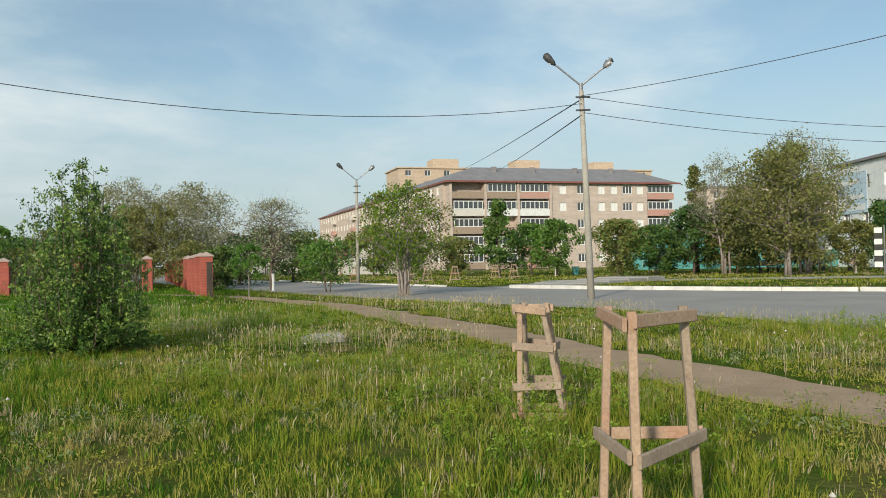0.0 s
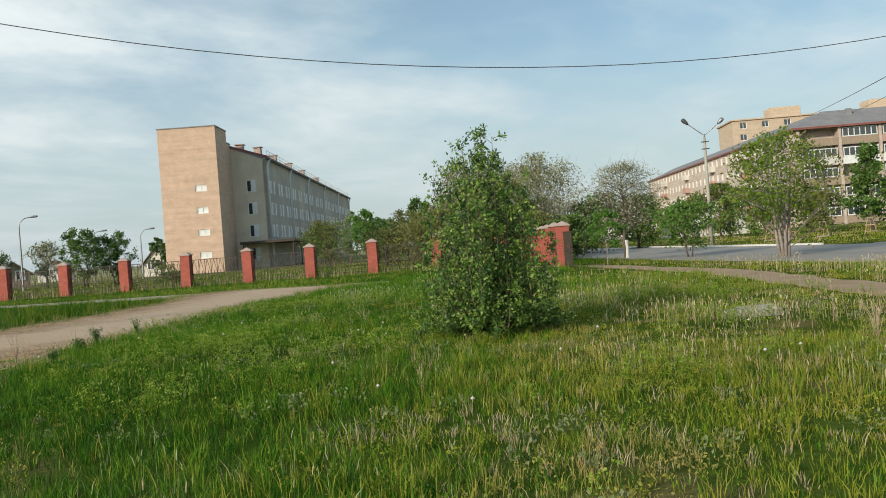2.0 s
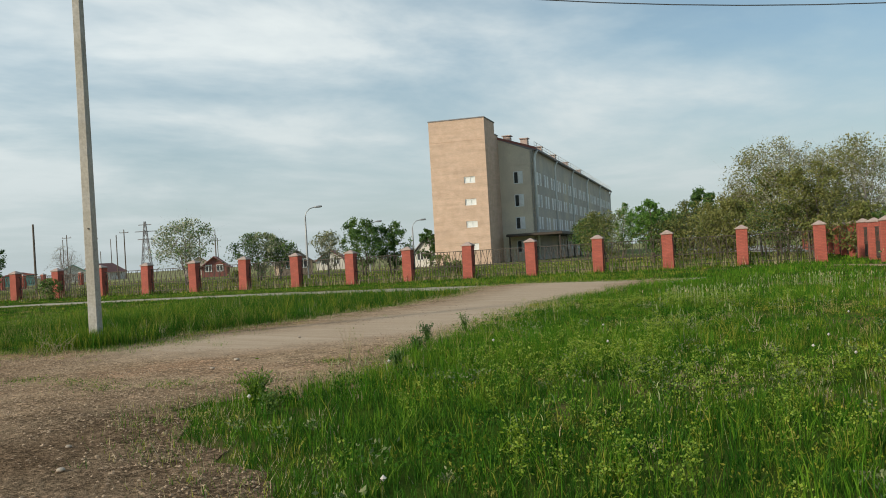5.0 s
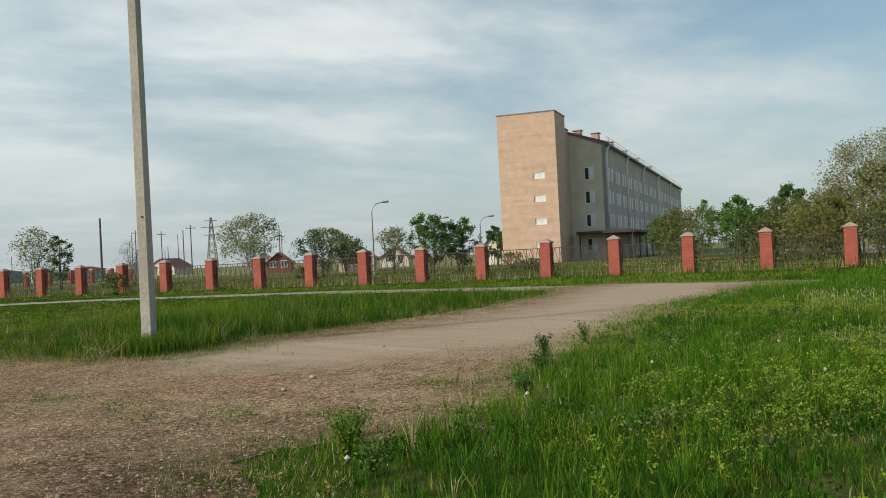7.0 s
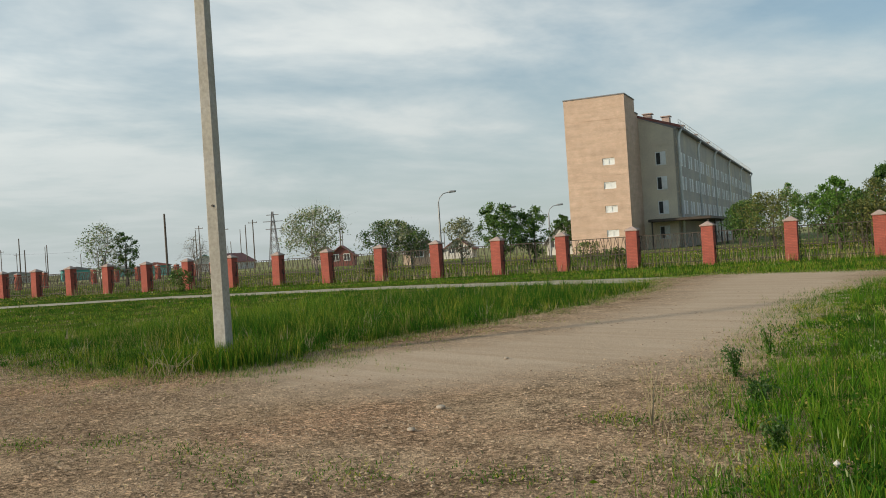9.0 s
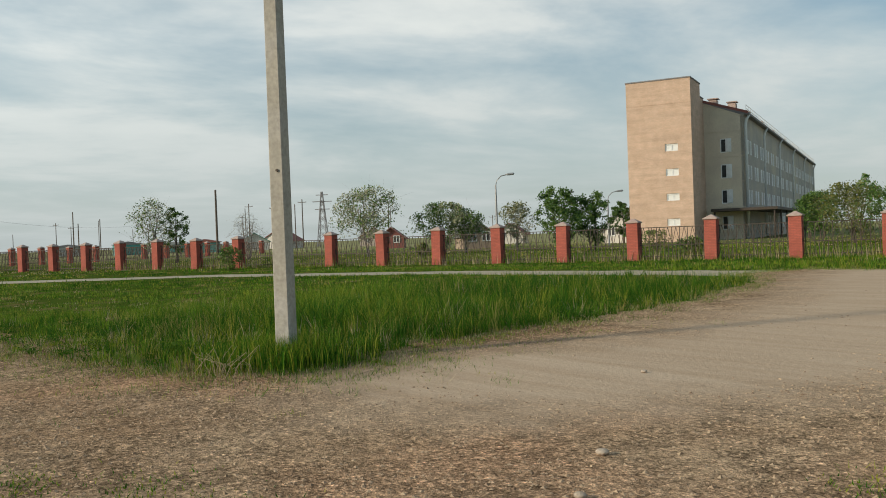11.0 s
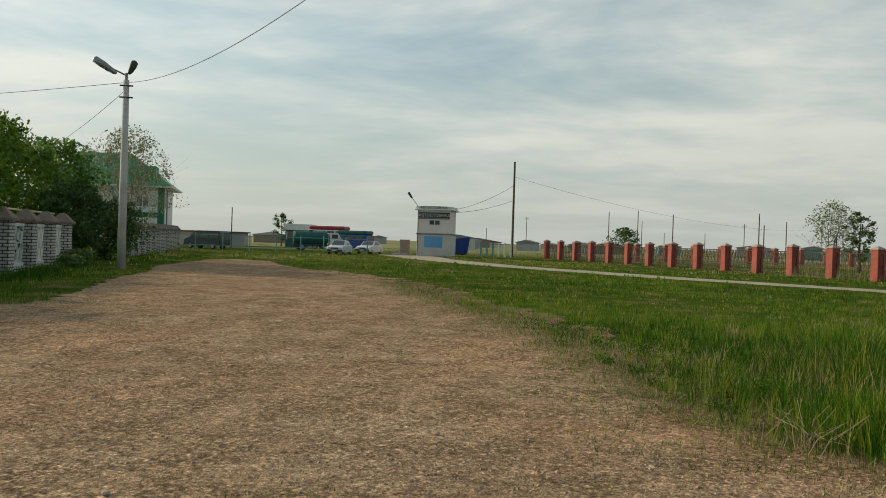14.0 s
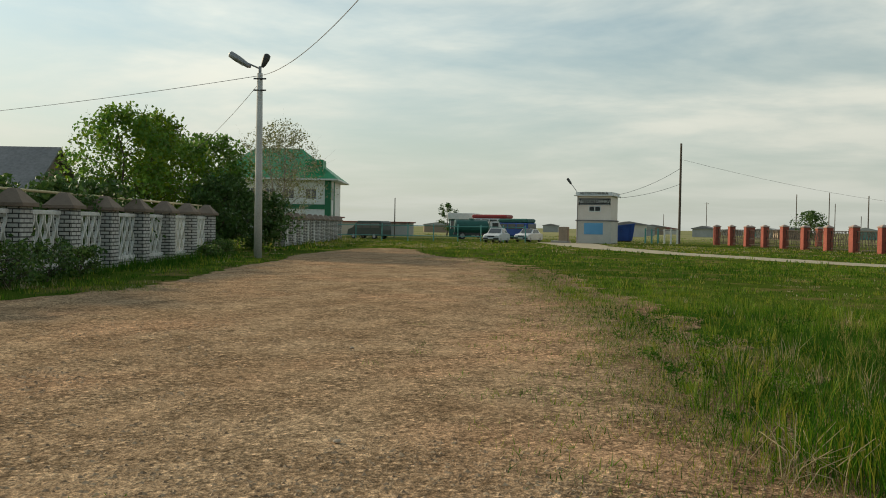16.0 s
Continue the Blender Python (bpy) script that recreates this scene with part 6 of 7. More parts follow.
def green_building():
    b = thing("villa", -120.2, -31.6, 0, 16, "two-storey white building with green roof and corner pilasters", "building")
    win = window_meshes(1.5, 1.4, 1)
    holes = [(y - 0.75, y + 0.75, z, z + 1.4) for y in (-12.4, -10.0, -7.6, -5.2, -2.4) for z in (1.2, 4.6)]
    g = wall_with_holes(Geo(), -14.0, 0, 0, 7.3, holes, 0.0, 0.3)
    w = part("front_wall", g, M["white"], b, m=pose(0, 0, 0, 0, 0, 90))
    for h in holes:
        put_window(win, w, pose((h[0] + h[1]) / 2, 0.12, h[2]))
    side = wall_with_holes(Geo(), -11.0, -0.3, 0, 7.3, [(-3.2, -1.8, z, z + 1.5) for z in (1.2, 4.6)], -0.3, 0.0)
    w2 = part("side_wall", side, M["white"], b)
    for z in (1.2, 4.6):
        put_window(win, w2, pose(-2.5, -0.17, z))
    part("core", Geo().box(-10.9, -0.4, -13.95, -0.4, 0, 7.25), M["white"], b)
    for x, y in ((-0.7, -0.65), (-0.7, -14.05)):
        part("pilaster", Geo().box(x, x + 0.78, y, y + 0.75, 0, 7.3, 0.02), M["green_paint"], b)
    part("pilaster", Geo().box(-4.3, -3.6, -0.2, 0.08, 0, 7.3, 0.02), M["green_paint"], b)
    part("belt", Geo().box(-0.02, 0.06, -13.3, -0.66, 3.4, 4.0), M["green_paint"], b)
    r = Geo()
    r.add([(-11.9, -15.0, 7.2), (1.0, -15.0, 7.2), (1.0, 1.0, 7.2), (-11.9, 1.0, 7.2), (-5.5, -10.5, 11.4), (-5.5, -4.5, 11.4)],
          [(0, 1, 4), (1, 2, 5, 4), (2, 3, 5), (3, 0, 4, 5), (3, 2, 1, 0)])
    part("roof", r, M["green_roof"], b)
    part("fascia", Geo().box(-12.0, 1.1, -15.1, 1.1, 7.0, 7.19), M["white"], b)
    part("dormer", Geo().box(-2.8, 0.2, -3.2, -0.9, 7.4, 9.6, 0.05), M["green_roof"], b)


green_building()


# ---------------- car park: kiosk, gate, vehicles ----------------
def text_part(body, size, parent, m, mat, name="lettering"):
    cu = bpy.data.curves.new(name, "FONT")
    cu.body, cu.size, cu.align_x, cu.align_y, cu.extrude = body, size, "CENTER", "CENTER", 0.01
    t = bpy.data.objects.new(name, cu)
    me = bpy.data.meshes.new_from_object(t)
    bpy.data.objects.remove(t)
    me.materials.clear()
    me.materials.append(mat)
    return part(name, me, None, parent, "white block lettering", m)


def make_kiosk():
    k = thing("kiosk", -113.9, 2.25, 0, -6, "two-storey car park kiosk, cream above grey, with signs", "kiosk")
    part("lower_storey", Geo().box(-1.9, 1.9, -1.85, 1.85, 0, 2.35, 0.02), M["offwhite"], k, "grey plastered lower storey")
    part("ledge", Geo().box(-2.0, 2.0, -1.95, 1.95, 2.35, 2.47, 0.02), M["slate"], k)
    part("upper_storey", Geo().box(-1.85, 1.85, -1.8, 1.8, 2.47, 5.0, 0.02), M["cream"], k, "cream metal upper storey")
    part("roof", Geo().box(-2.15, 2.25, -2.1, 2.1, 5.0, 5.1, 0.02).box(-2.0, 2.1, -1.95, 1.95, 5.1, 5.42, 0.02), M["white"], k, "white roof edge")
    part("sign_board", Geo().box(1.86, 1.94, -1.65, 1.75, 4.05, 4.75, 0.01), M["black"], k, "black sign board with white letters")
    text_part("АВТОСТОЯНКА", 0.46, k, pose(1.95, 0.05, 4.42, 90, 0, 90), M["white"])
    text_part("АВТОСТОЯНКА", 0.40, k, pose(2.13, 0.0, 5.27, 90, 0, 90), M["black"], "roof_lettering")
    for j in range(12):
        part("dash", Geo().box(1.95, 1.97, -1.5 + j * 0.27, -1.36 + j * 0.27, 4.10, 4.16), M["white"], k)
    w = window_meshes(1.3, 0.62, 1, 0.08)
    put_window(w, k, pose(1.88, 0.1, 3.35, 0, 0, 90))
    part("poster", Geo().box(1.91, 1.95, -1.0, 1.0, 0.95, 2.15, 0.01), M["skyblue"], k, "blue painted sign panel")
    part("door", Geo().box(0.3, 1.1, -1.93, -1.86, 0.05, 2.0, 0.01), M["wood_dark"], k)
    part("lamp_arm", Geo().tube([(1.7, -1.7, 5.2), (1.7, -2.3, 6.0), (1.7, -2.7, 6.5)], 0.035, 6), M["zinc"], k)
    part("lamp_head", Geo().tube([(1.7, -2.5, 6.25), (1.7, -2.62, 6.4), (1.7, -2.95, 6.85), (1.7, -3.0, 6.9)], [0.04, 0.12, 0.14, 0.05], 8), M["lamp_black"], k)
    part("drainpipe", Geo().tube([(1.95, -1.75, 0.1), (1.95, -1.75, 5.0)], 0.045, 6), M["slate"], k)
    wire((-115.0, 4.0, 5.2), (-121.85, 10.67, 8.6), 0.4, 0.02)
    wire((-115.0, 4.0, 4.9), (-121.85, 10.67, 6.8), 0.3, 0.02)
    wire((-121.85, 10.67, 9.6), (-225.0, 90.0, 8.0), 3.0, 0.014)


make_kiosk()
shed = thing("small_cabinet", -111.6, -1.0, 0, -6, "narrow brown metal cabinet beside the kiosk", "cabinet")
part("body", Geo().box(-0.5, 0.5, -0.45, 0.45, 0, 1.7, 0.02), M["wood_dark"], shed)
part("plinth", Geo().box(-0.8, 0.8, -1.2, 0.6, 0, 0.22, 0.02), M["paving"], shed)

gate = thing("barrier_fence", -97.0, -30.0, 0, 0, "teal steel pipe railing along the car park", "fence")
gl = along([(0, 0), (-2.0, 8.0), (-6.5, 18.0), (-13.5, 26.5)], 2.6)
for p, rz in gl:
    part("post", Geo().tube([(p.x, p.y, -0.05), (p.x, p.y, 1.75)], 0.055, 8), M["teal"], gate)
for (p, rz), (q, _) in zip(gl, gl[1:]):
    for z in (0.55, 1.55):
        part("rail", Geo().tube([(p.x, p.y, z), (q.x, q.y, z)], 0.035, 6), M["teal"], gate)
gate2 = thing("gate", -120.5, 7.0, 0, 70, "short run of teal and white gate posts", "gate")
for j in range(6):
    part("post", Geo().box(-0.08 + j * 0.75, 0.08 + j * 0.75, -0.08, 0.08, -0.02, 1.7 - 0.1 * (j % 2), 0.01), M["teal"] if j < 3 else M["white"], gate2)
part("rail", Geo().box(0, 3.75, -0.03, 0.03, 1.45, 1.53), M["zinc"], gate2)


def wheel(parent, x, y, r=0.31, w=0.19):
    t = Geo().tube([(x, y - w / 2, r), (x, y - w / 2 + 0.03, r), (x, y + w / 2 - 0.03, r), (x, y + w / 2, r)], [r * 0.92, r, r, r * 0.92], 16)
    q = part("wheel", t, M["rubber"], parent)
    part("rim", Geo().tube([(x, y - w / 2 - 0.012, r), (x, y + w / 2 + 0.012, r)], r * 0.6, 12), M["zinc"], q)


def sedan(x, y, rz, label):
    """A small saloon, nose along +x."""
    c = thing("car", x, y, 0, rz, label, "car", "parked cars")
    prof = [(-2.02, 0.38), (-2.05, 0.62), (-1.98, 0.88), (-1.3, 0.95), (0.75, 0.93), (1.75, 0.82), (2.02, 0.66), (2.05, 0.40), (1.9, 0.24), (-1.9, 0.24)]
    body = Geo().loft([[(px * f, yy, 0.24 + (pz - 0.24) * g) for px, pz in prof] for yy, f, g in ((-0.82, 0.97, 0.94), (-0.74, 1, 1), (0.74, 1, 1), (0.82, 0.97, 0.94))])
    bd = part("body", body, M["car_white"], c)
    cab = [(-1.45, 0.93), (-0.95, 1.38), (0.15, 1.42), (0.85, 0.92)]
    part("cabin", Geo().loft([[(px, yy * (0.84 if pz > 1 else 1.0), pz) for px, pz in cab] for yy in (-0.74, 0.74)]), M["car_white"], c)
    part("windscreen", Geo().add([(0.80, -0.64, 0.96), (0.80, 0.64, 0.96), (0.20, 0.55, 1.38), (0.20, -0.55, 1.38), (0.77, -0.64, 0.95), (0.77, 0.64, 0.95), (0.17, 0.55, 1.37), (0.17, -0.55, 1.37)],
                                 [(0, 1, 2, 3), (7, 6, 5, 4), (0, 4, 5, 1), (1, 5, 6, 2), (2, 6, 7, 3), (3, 7, 4, 0)]).mesh("windscreen", M["glass"]), None, c, m=pose(0.03, 0, 0.02))
    part("rear_window", Geo().beam((-1.42, 0, 0.98), (-1.03, 0, 1.34), 1.15, 0.03), M["glass"], c)
    for s in (-1, 1):
        part("side_window", Geo().loft([[(-1.1, s * yy, 0.98), (0.5, s * yy, 0.98), (0.05, s * (yy - 0.1), 1.34), (-0.85, s * (yy - 0.1), 1.34)] for yy in (0.72, 0.755)]), M["glass"], c)
        part("headlight", Geo().box(1.96, 2.05, s * 0.55 - 0.16, s * 0.55 + 0.16, 0.56, 0.72, 0.02), M["lens"], c)
        part("tail_lamp", Geo().box(-2.06, -1.98, s * 0.6 - 0.14, s * 0.6 + 0.14, 0.62, 0.8, 0.02), M["tail"], c)
        for wx in (-1.25, 1.28):
            wheel(c, wx, s * 0.72)
    part("grille", Geo().box(2.0, 2.06, -0.36, 0.36, 0.55, 0.70, 0.01), M["black"], c)
    part("bumper", Geo().box(1.95, 2.14, -0.8, 0.8, 0.32, 0.50, 0.03), M["lamp_black"], c)
    part("number_plate", Geo().box(2.14, 2.16, -0.26, 0.26, 0.36, 0.47), M["white"], c)


sedan(-104.8, -6.8, -4, "white saloon car parked facing the road")
sedan(-113.3, -5.1, -14, "white saloon car parked beside another car")


def van(x, y, rz):
    c = thing("van", x, y, 0, rz, "dark green minivan parked by the wall", "van", "parked cars")
    prof = [(-2.5, 0.35), (-2.5, 1.0), (-2.42, 1.85), (-2.2, 2.0), (0.9, 2.0), (1.75, 1.25), (2.4, 1.05), (2.5, 0.7), (2.5, 0.35)]
    part("body", Geo().loft([[(px * f, yy, 0.3 + (pz - 0.3) * f) for px, pz in prof] for yy, f in ((-0.92, 0.97), (-0.82, 1), (0.82, 1), (0.92, 0.97))]), M["car_dark"], c)
    for s in (-1, 1):
        for x0, x1 in ((-2.2, -1.0), (-0.9, 0.2), (0.3, 1.05)):
            part("side_window", Geo().box(x0, x1, s * 0.915 - 0.01, s * 0.915 + 0.01, 1.22, 1.75, 0.004), M["glass"], c)
        part("headlight", Geo().box(2.38, 2.49, s * 0.65 - 0.18, s * 0.65 + 0.18, 0.72, 0.92, 0.02), M["lens"], c)
        for wx in (-1.5, 1.55):
            wheel(c, wx, s * 0.82, 0.34, 0.2)
    part("windscreen", Geo().beam((1.72, 0, 1.30), (0.98, 0, 1.95), 1.5, 0.04), M["glass"], c)
    part("bumper", Geo().box(2.4, 2.58, -0.88, 0.88, 0.32, 0.55, 0.03), M["lamp_black"], c)


van(-110.4, -22.6, -110)


def tank_truck(x, y, rz):
    c = thing("tank_truck", x, y, 0, rz, "truck with white cab and dark green tank", "truck", "parked cars")
    part("chassis", Geo().box(-3.0, 3.2, -0.45, 0.45, 0.55, 0.8, 0.02), M["lamp_black"], c)
    part("tank", Geo().tube([(-2.9, 0, 1.55), (-2.75, 0, 1.55), (1.1, 0, 1.55), (1.25, 0, 1.55)], [0.7, 0.85, 0.85, 0.7], 20), M["tank_green"], c, smooth=False)
    prof = [(1.4, 0.6), (1.4, 2.2), (2.4, 2.25), (2.85, 1.5), (3.3, 1.35), (3.35, 0.6)]
    part("cab", Geo().loft([[(px, yy, pz) for px, pz in prof] for yy in (-0.95, -0.9, 0.9, 0.95)]), M["car_white"], c)
    part("windscreen", Geo().beam((2.86, 0, 1.54), (2.46, 0, 2.16), 1.6, 0.05), M["glass"], c)
    for s in (-1, 1):
        part("side_window", Geo().box(1.65, 2.4, s * 0.955 - 0.01, s * 0.955 + 0.01, 1.5, 2.05), M["glass"], c)
        for wx in (-2.0, 2.5):
            wheel(c, wx, s * 0.8, 0.45, 0.26)
    part("hatch", Geo().tube([(-0.8, 0, 2.35), (-0.8, 0, 2.55)], 0.3, 12), M["tank_green"], c)


tank_truck(-123.0, -13.2, 112)


def bus(x, y, rz, l, h, low, high, label):
    c = thing("bus", x, y, 0, rz, label, "bus", "parked cars")
    part("body", Geo().box(-l / 2, l / 2, -1.2, 1.2, 0.4, h - 0.55, 0.1), low, c)
    part("roof", Geo().box(-l / 2 + 0.05, l / 2 - 0.05, -1.15, 1.15, h - 0.55, h, 0.15), high, c)
    for s in (-1, 1):
        for k in range(int(l / 1.3)):
            x0 = -l / 2 + 0.4 + k * 1.3
            part("side_window", Geo().box(x0, x0 + 1.1, s * 1.2 - 0.015, s * 1.2 + 0.015, 1.35, h - 0.7, 0.004), M["glass"], c)
        for wx in (-l * 0.3, l * 0.32):
            wheel(c, wx, s * 1.08, 0.46, 0.26)
    part("windscreen", Geo().box(l / 2 - 0.01, l / 2 + 0.03, -1.0, 1.0, 1.3, h - 0.7, 0.01), M["glass"], c)


bus(-140.8, -15.4, 76, 5.6, 3.3, M["car_white"], M["red_paint"], "white minibus with dark red roof panel")
bus(-133.5, -10.4, 70, 4.6, 2.7, M["blue"], M["tank_green"], "dark blue truck body parked behind cars")
cb = thing("cabin", -144.6, -20.6, 0, 0, "white-roofed site cabin with dark window strip", "cabin")
part("wall", Geo().box(-2, 2, -1.7, 1.7, 0, 2.6, 0.02), M["tank_green"], cb)
part("window", Geo().box(2.0, 2.04, -1.5, 1.5, 1.2, 2.4), M["glass"], cb)
for j in range(4):
    part("mullion", Geo().box(2.04, 2.08, -1.5 + j * 0.95, -1.4 + j * 0.95, 1.2, 2.4), M["white"], cb)
part("roof", Geo().box(-2.2, 2.3, -1.9, 1.9, 2.6, 3.5, 0.05), M["white"], cb)
ct = thing("waste_container", -130.0, 3.4, 0, 12, "large dark blue steel waste container, tilted", "container")
part("body", Geo().loft([[(-1.3, -1.35, 0.15), (1.3, -1.35, 0.15), (1.3, 1.35, 0.15), (-1.3, 1.35, 0.15)], [(-1.6, -1.6, 1.8), (1.6, -1.6, 1.8), (1.6, 1.6, 2.25), (-1.6, 1.6, 2.25)]]), M["blue"], ct)
part("rim", Geo().beam((1.62, -1.65, 1.8), (1.62, 1.65, 2.25), 0.1, 0.12), M["blue"], ct)
for j in range(3):
    part("rib", Geo().beam((1.33, -1.0 + j, 0.2), (1.63, -1.1 + j * 1.1, 2.0), 0.08, 0.1), M["blue"], ct)
for sx in (-1.0, 1.0):
    part("skid", Geo().box(sx - 0.1, sx + 0.1, -1.2, 1.2, 0, 0.16), M["iron"], ct)

# sheds far out on the steppe
rng_s = np.random.default_rng(8)
for k in range(26):
    a = radians(rng_s.uniform(-24, 24))
    d = rng_s.uniform(190, 340)
    w, dd, h = rng_s.uniform(4, 9), rng_s.uniform(4, 7), rng_s.uniform(1.6, 2.5)
    s = thing("far_shed", -16 - d * math.cos(a), 9 + d * math.sin(a), 0, 90 + math.degrees(-a) + rng_s.uniform(-20, 20), "low distant shed with a plain roof", "shed", "far sheds")
    part("wall", Geo().box(-w / 2, w / 2, -dd / 2, dd / 2, 0, h), M[("shed", "offwhite", "wood_dark", "teal")[k % 4]], s)
    part("roof", Geo().loft([[(-w / 2 - 0.3, yy, h), (w / 2 + 0.3, yy, h), (w / 2 + 0.3, yy, h + 0.15), (0, yy, h + 0.8), (-w / 2 - 0.3, yy, h + 0.15)] for yy in (-dd / 2 - 0.3, dd / 2 + 0.3)]), M[("slate", "rust_roof", "shed")[k % 3]], s)
for k, (x, y, w, d, h) in enumerate(((-140.0, -32.5, 10.0, 5.0, 1.9), (-126.0, -37.0, 8.0, 4.0, 2.4))):
    s = thing("garage_shed", x, y, 0, 100, "low grey garage shed behind the wall", "shed", "garage sheds")
    part("wall", Geo().box(-w / 2, w / 2, -d / 2, d / 2, 0, h), M["shed"], s)
    part("roof", Geo().box(-w / 2 - 0.3, w / 2 + 0.3, -d / 2 - 0.3, d / 2 + 0.3, h, h + 0.18, 0.02), M["rust_roof"], s)


# ---------------- grass ----------------
def inside(outline, x, y):
    o = np.asarray(outline)
    res = np.zeros(len(x), bool)
    j = len(o) - 1
    for i in range(len(o)):
        yi, yj, xi, xj = o[i, 1], o[j, 1], o[i, 0], o[j, 0]
        c = ((yi > y) != (yj > y))
        if c.any():
            res ^= c & (x < (xj - xi) * (y - yi) / (yj - yi + 1e-12) + xi)
        j = i
    return res


def lumps(x, y, scale, seed):
    """Smooth noise from a few crossed waves, about -1 to 1."""
    r = np.random.default_rng(seed)
    out = np.zeros(len(x))
    for k in range(7):
        a, s, p = r.uniform(0, 6.28), scale * r.uniform(0.6, 2.2), r.uniform(0, 6.28)
        out += np.sin((x * math.cos(a) + y * math.sin(a)) * s + p)
    return out / 3.2


PLANT_FREE = [DIRT_R, PATH_R, TRACK_R, ROAD_R]


def open_ground(x, y):
    ok = np.ones(len(x), bool)
    for o in PLANT_FREE:
        ok &= ~inside(o, x, y)
    return ok


def blades(name, x, y, h, w, mat_ids, mats, label, rng, bend=0.35, segments=2, aim=None, foot=None, category="grass"):
    """Tapered, bent grass blades in one mesh. aim: the way each one leans; foot: the height at which each one starts."""
    n = len(x)
    b = rng.uniform(0, 2 * math.pi, n) if aim is None else aim
    a = b + math.pi / 2 + rng.normal(0, 0.7, n)
    side = np.stack([np.cos(a), np.sin(a), np.zeros(n)], 1)
    lean = np.stack([np.cos(b), np.sin(b), np.zeros(n)], 1) * (h * bend * rng.uniform(0.1, 1.3, n))[:, None]
    base = np.stack([x, y, np.full(n, -0.01) if foot is None else foot], 1)
    up = np.stack([np.zeros(n), np.zeros(n), h], 1)
    ww = (w / 2)[:, None]
    if segments == 2:
        mid = base + up * 0.55 + lean * 0.3
        v = np.stack([base - side * ww * 0.7, base + side * ww * 0.7, mid + side * ww, base + up + lean, mid - side * ww], 1).reshape(-1, 3)
        me = bpy.data.meshes.new(name)
        me.vertices.add(5 * n)
        me.vertices.foreach_set("co", v.astype(np.float32).ravel())
        me.loops.add(7 * n)
        me.loops.foreach_set("vertex_index", (np.arange(n)[:, None] * 5 + np.array([0, 1, 2, 4, 4, 2, 3])).astype(np.int32).ravel())
        me.polygons.add(2 * n)
        me.polygons.foreach_set("loop_start", (np.arange(n)[:, None] * 7 + np.array([0, 4])).astype(np.int32).ravel())
        me.polygons.foreach_set("loop_total", np.tile(np.array([4, 3], np.int32), n))
        for mt in mats:
            me.materials.append(mt)
        me.update(calc_edges=True)
        mat_ids = np.repeat(mat_ids, 2)
    else:
        v = np.stack([base - side * ww, base + side * ww, base + up + lean], 1).reshape(-1, 3)
        me = quads(name, v, mats, 3)
    me.polygons.foreach_set("material_index", np.asarray(mat_ids, np.int32))
    me.update()
    return tagged(new(name, me), label, category, kind="stuff")


WAY = np.array([(-0.1, 0.6), (-4.0, 3.2), (-9.3, 6.5), (-14.7, 8.5), (-18.9, 12.2)])


def sow(rng, x0, x1, y0, y1, density, near, far):
    """Places on open ground whose distance from the walked line lies between near and far."""
    n = int((x1 - x0) * (y1 - y0) * density)
    x, y = rng.uniform(x0, x1, n), rng.uniform(y0, y1, n)
    d = np.full(n, 1e9)
    for a, b in zip(WAY, WAY[1:]):
        t = np.clip(((x - a[0]) * (b - a)[0] + (y - a[1]) * (b - a)[1]) / ((b - a) @ (b - a)), 0, 1)
        d = np.minimum(d, np.hypot(x - a[0] - t * (b - a)[0], y - a[1] - t * (b - a)[1]))
    keep = (d >= near) & (d < far)
    x, y, d = x[keep], y[keep], d[keep]
    keep = open_ground(x, y)
    return x[keep], y[keep], d[keep]


def lushness(x, y):
    """Near 1 on the green side, west of the poplar bush and along the dirt road; near 0 on the dry side."""
    return 1 / (1 + np.exp((x + 0.5 + 0.47 * np.minimum(y, 15) + 0.12 * np.maximum(0, y - 15) + 1.6 * lumps(x, y, 0.3, 21)) / 1.3))


def tallness(x, y):
    """Where the grass stands high: round the concrete pole and on the verge behind it."""
    return np.exp(-(((x + 28) / 5.0) ** 2 + ((y - 16.3) / 3.4) ** 2)) + 0.9 * np.exp(-(((x + 31) / 6) ** 2 + ((y - 25) / 8) ** 2))


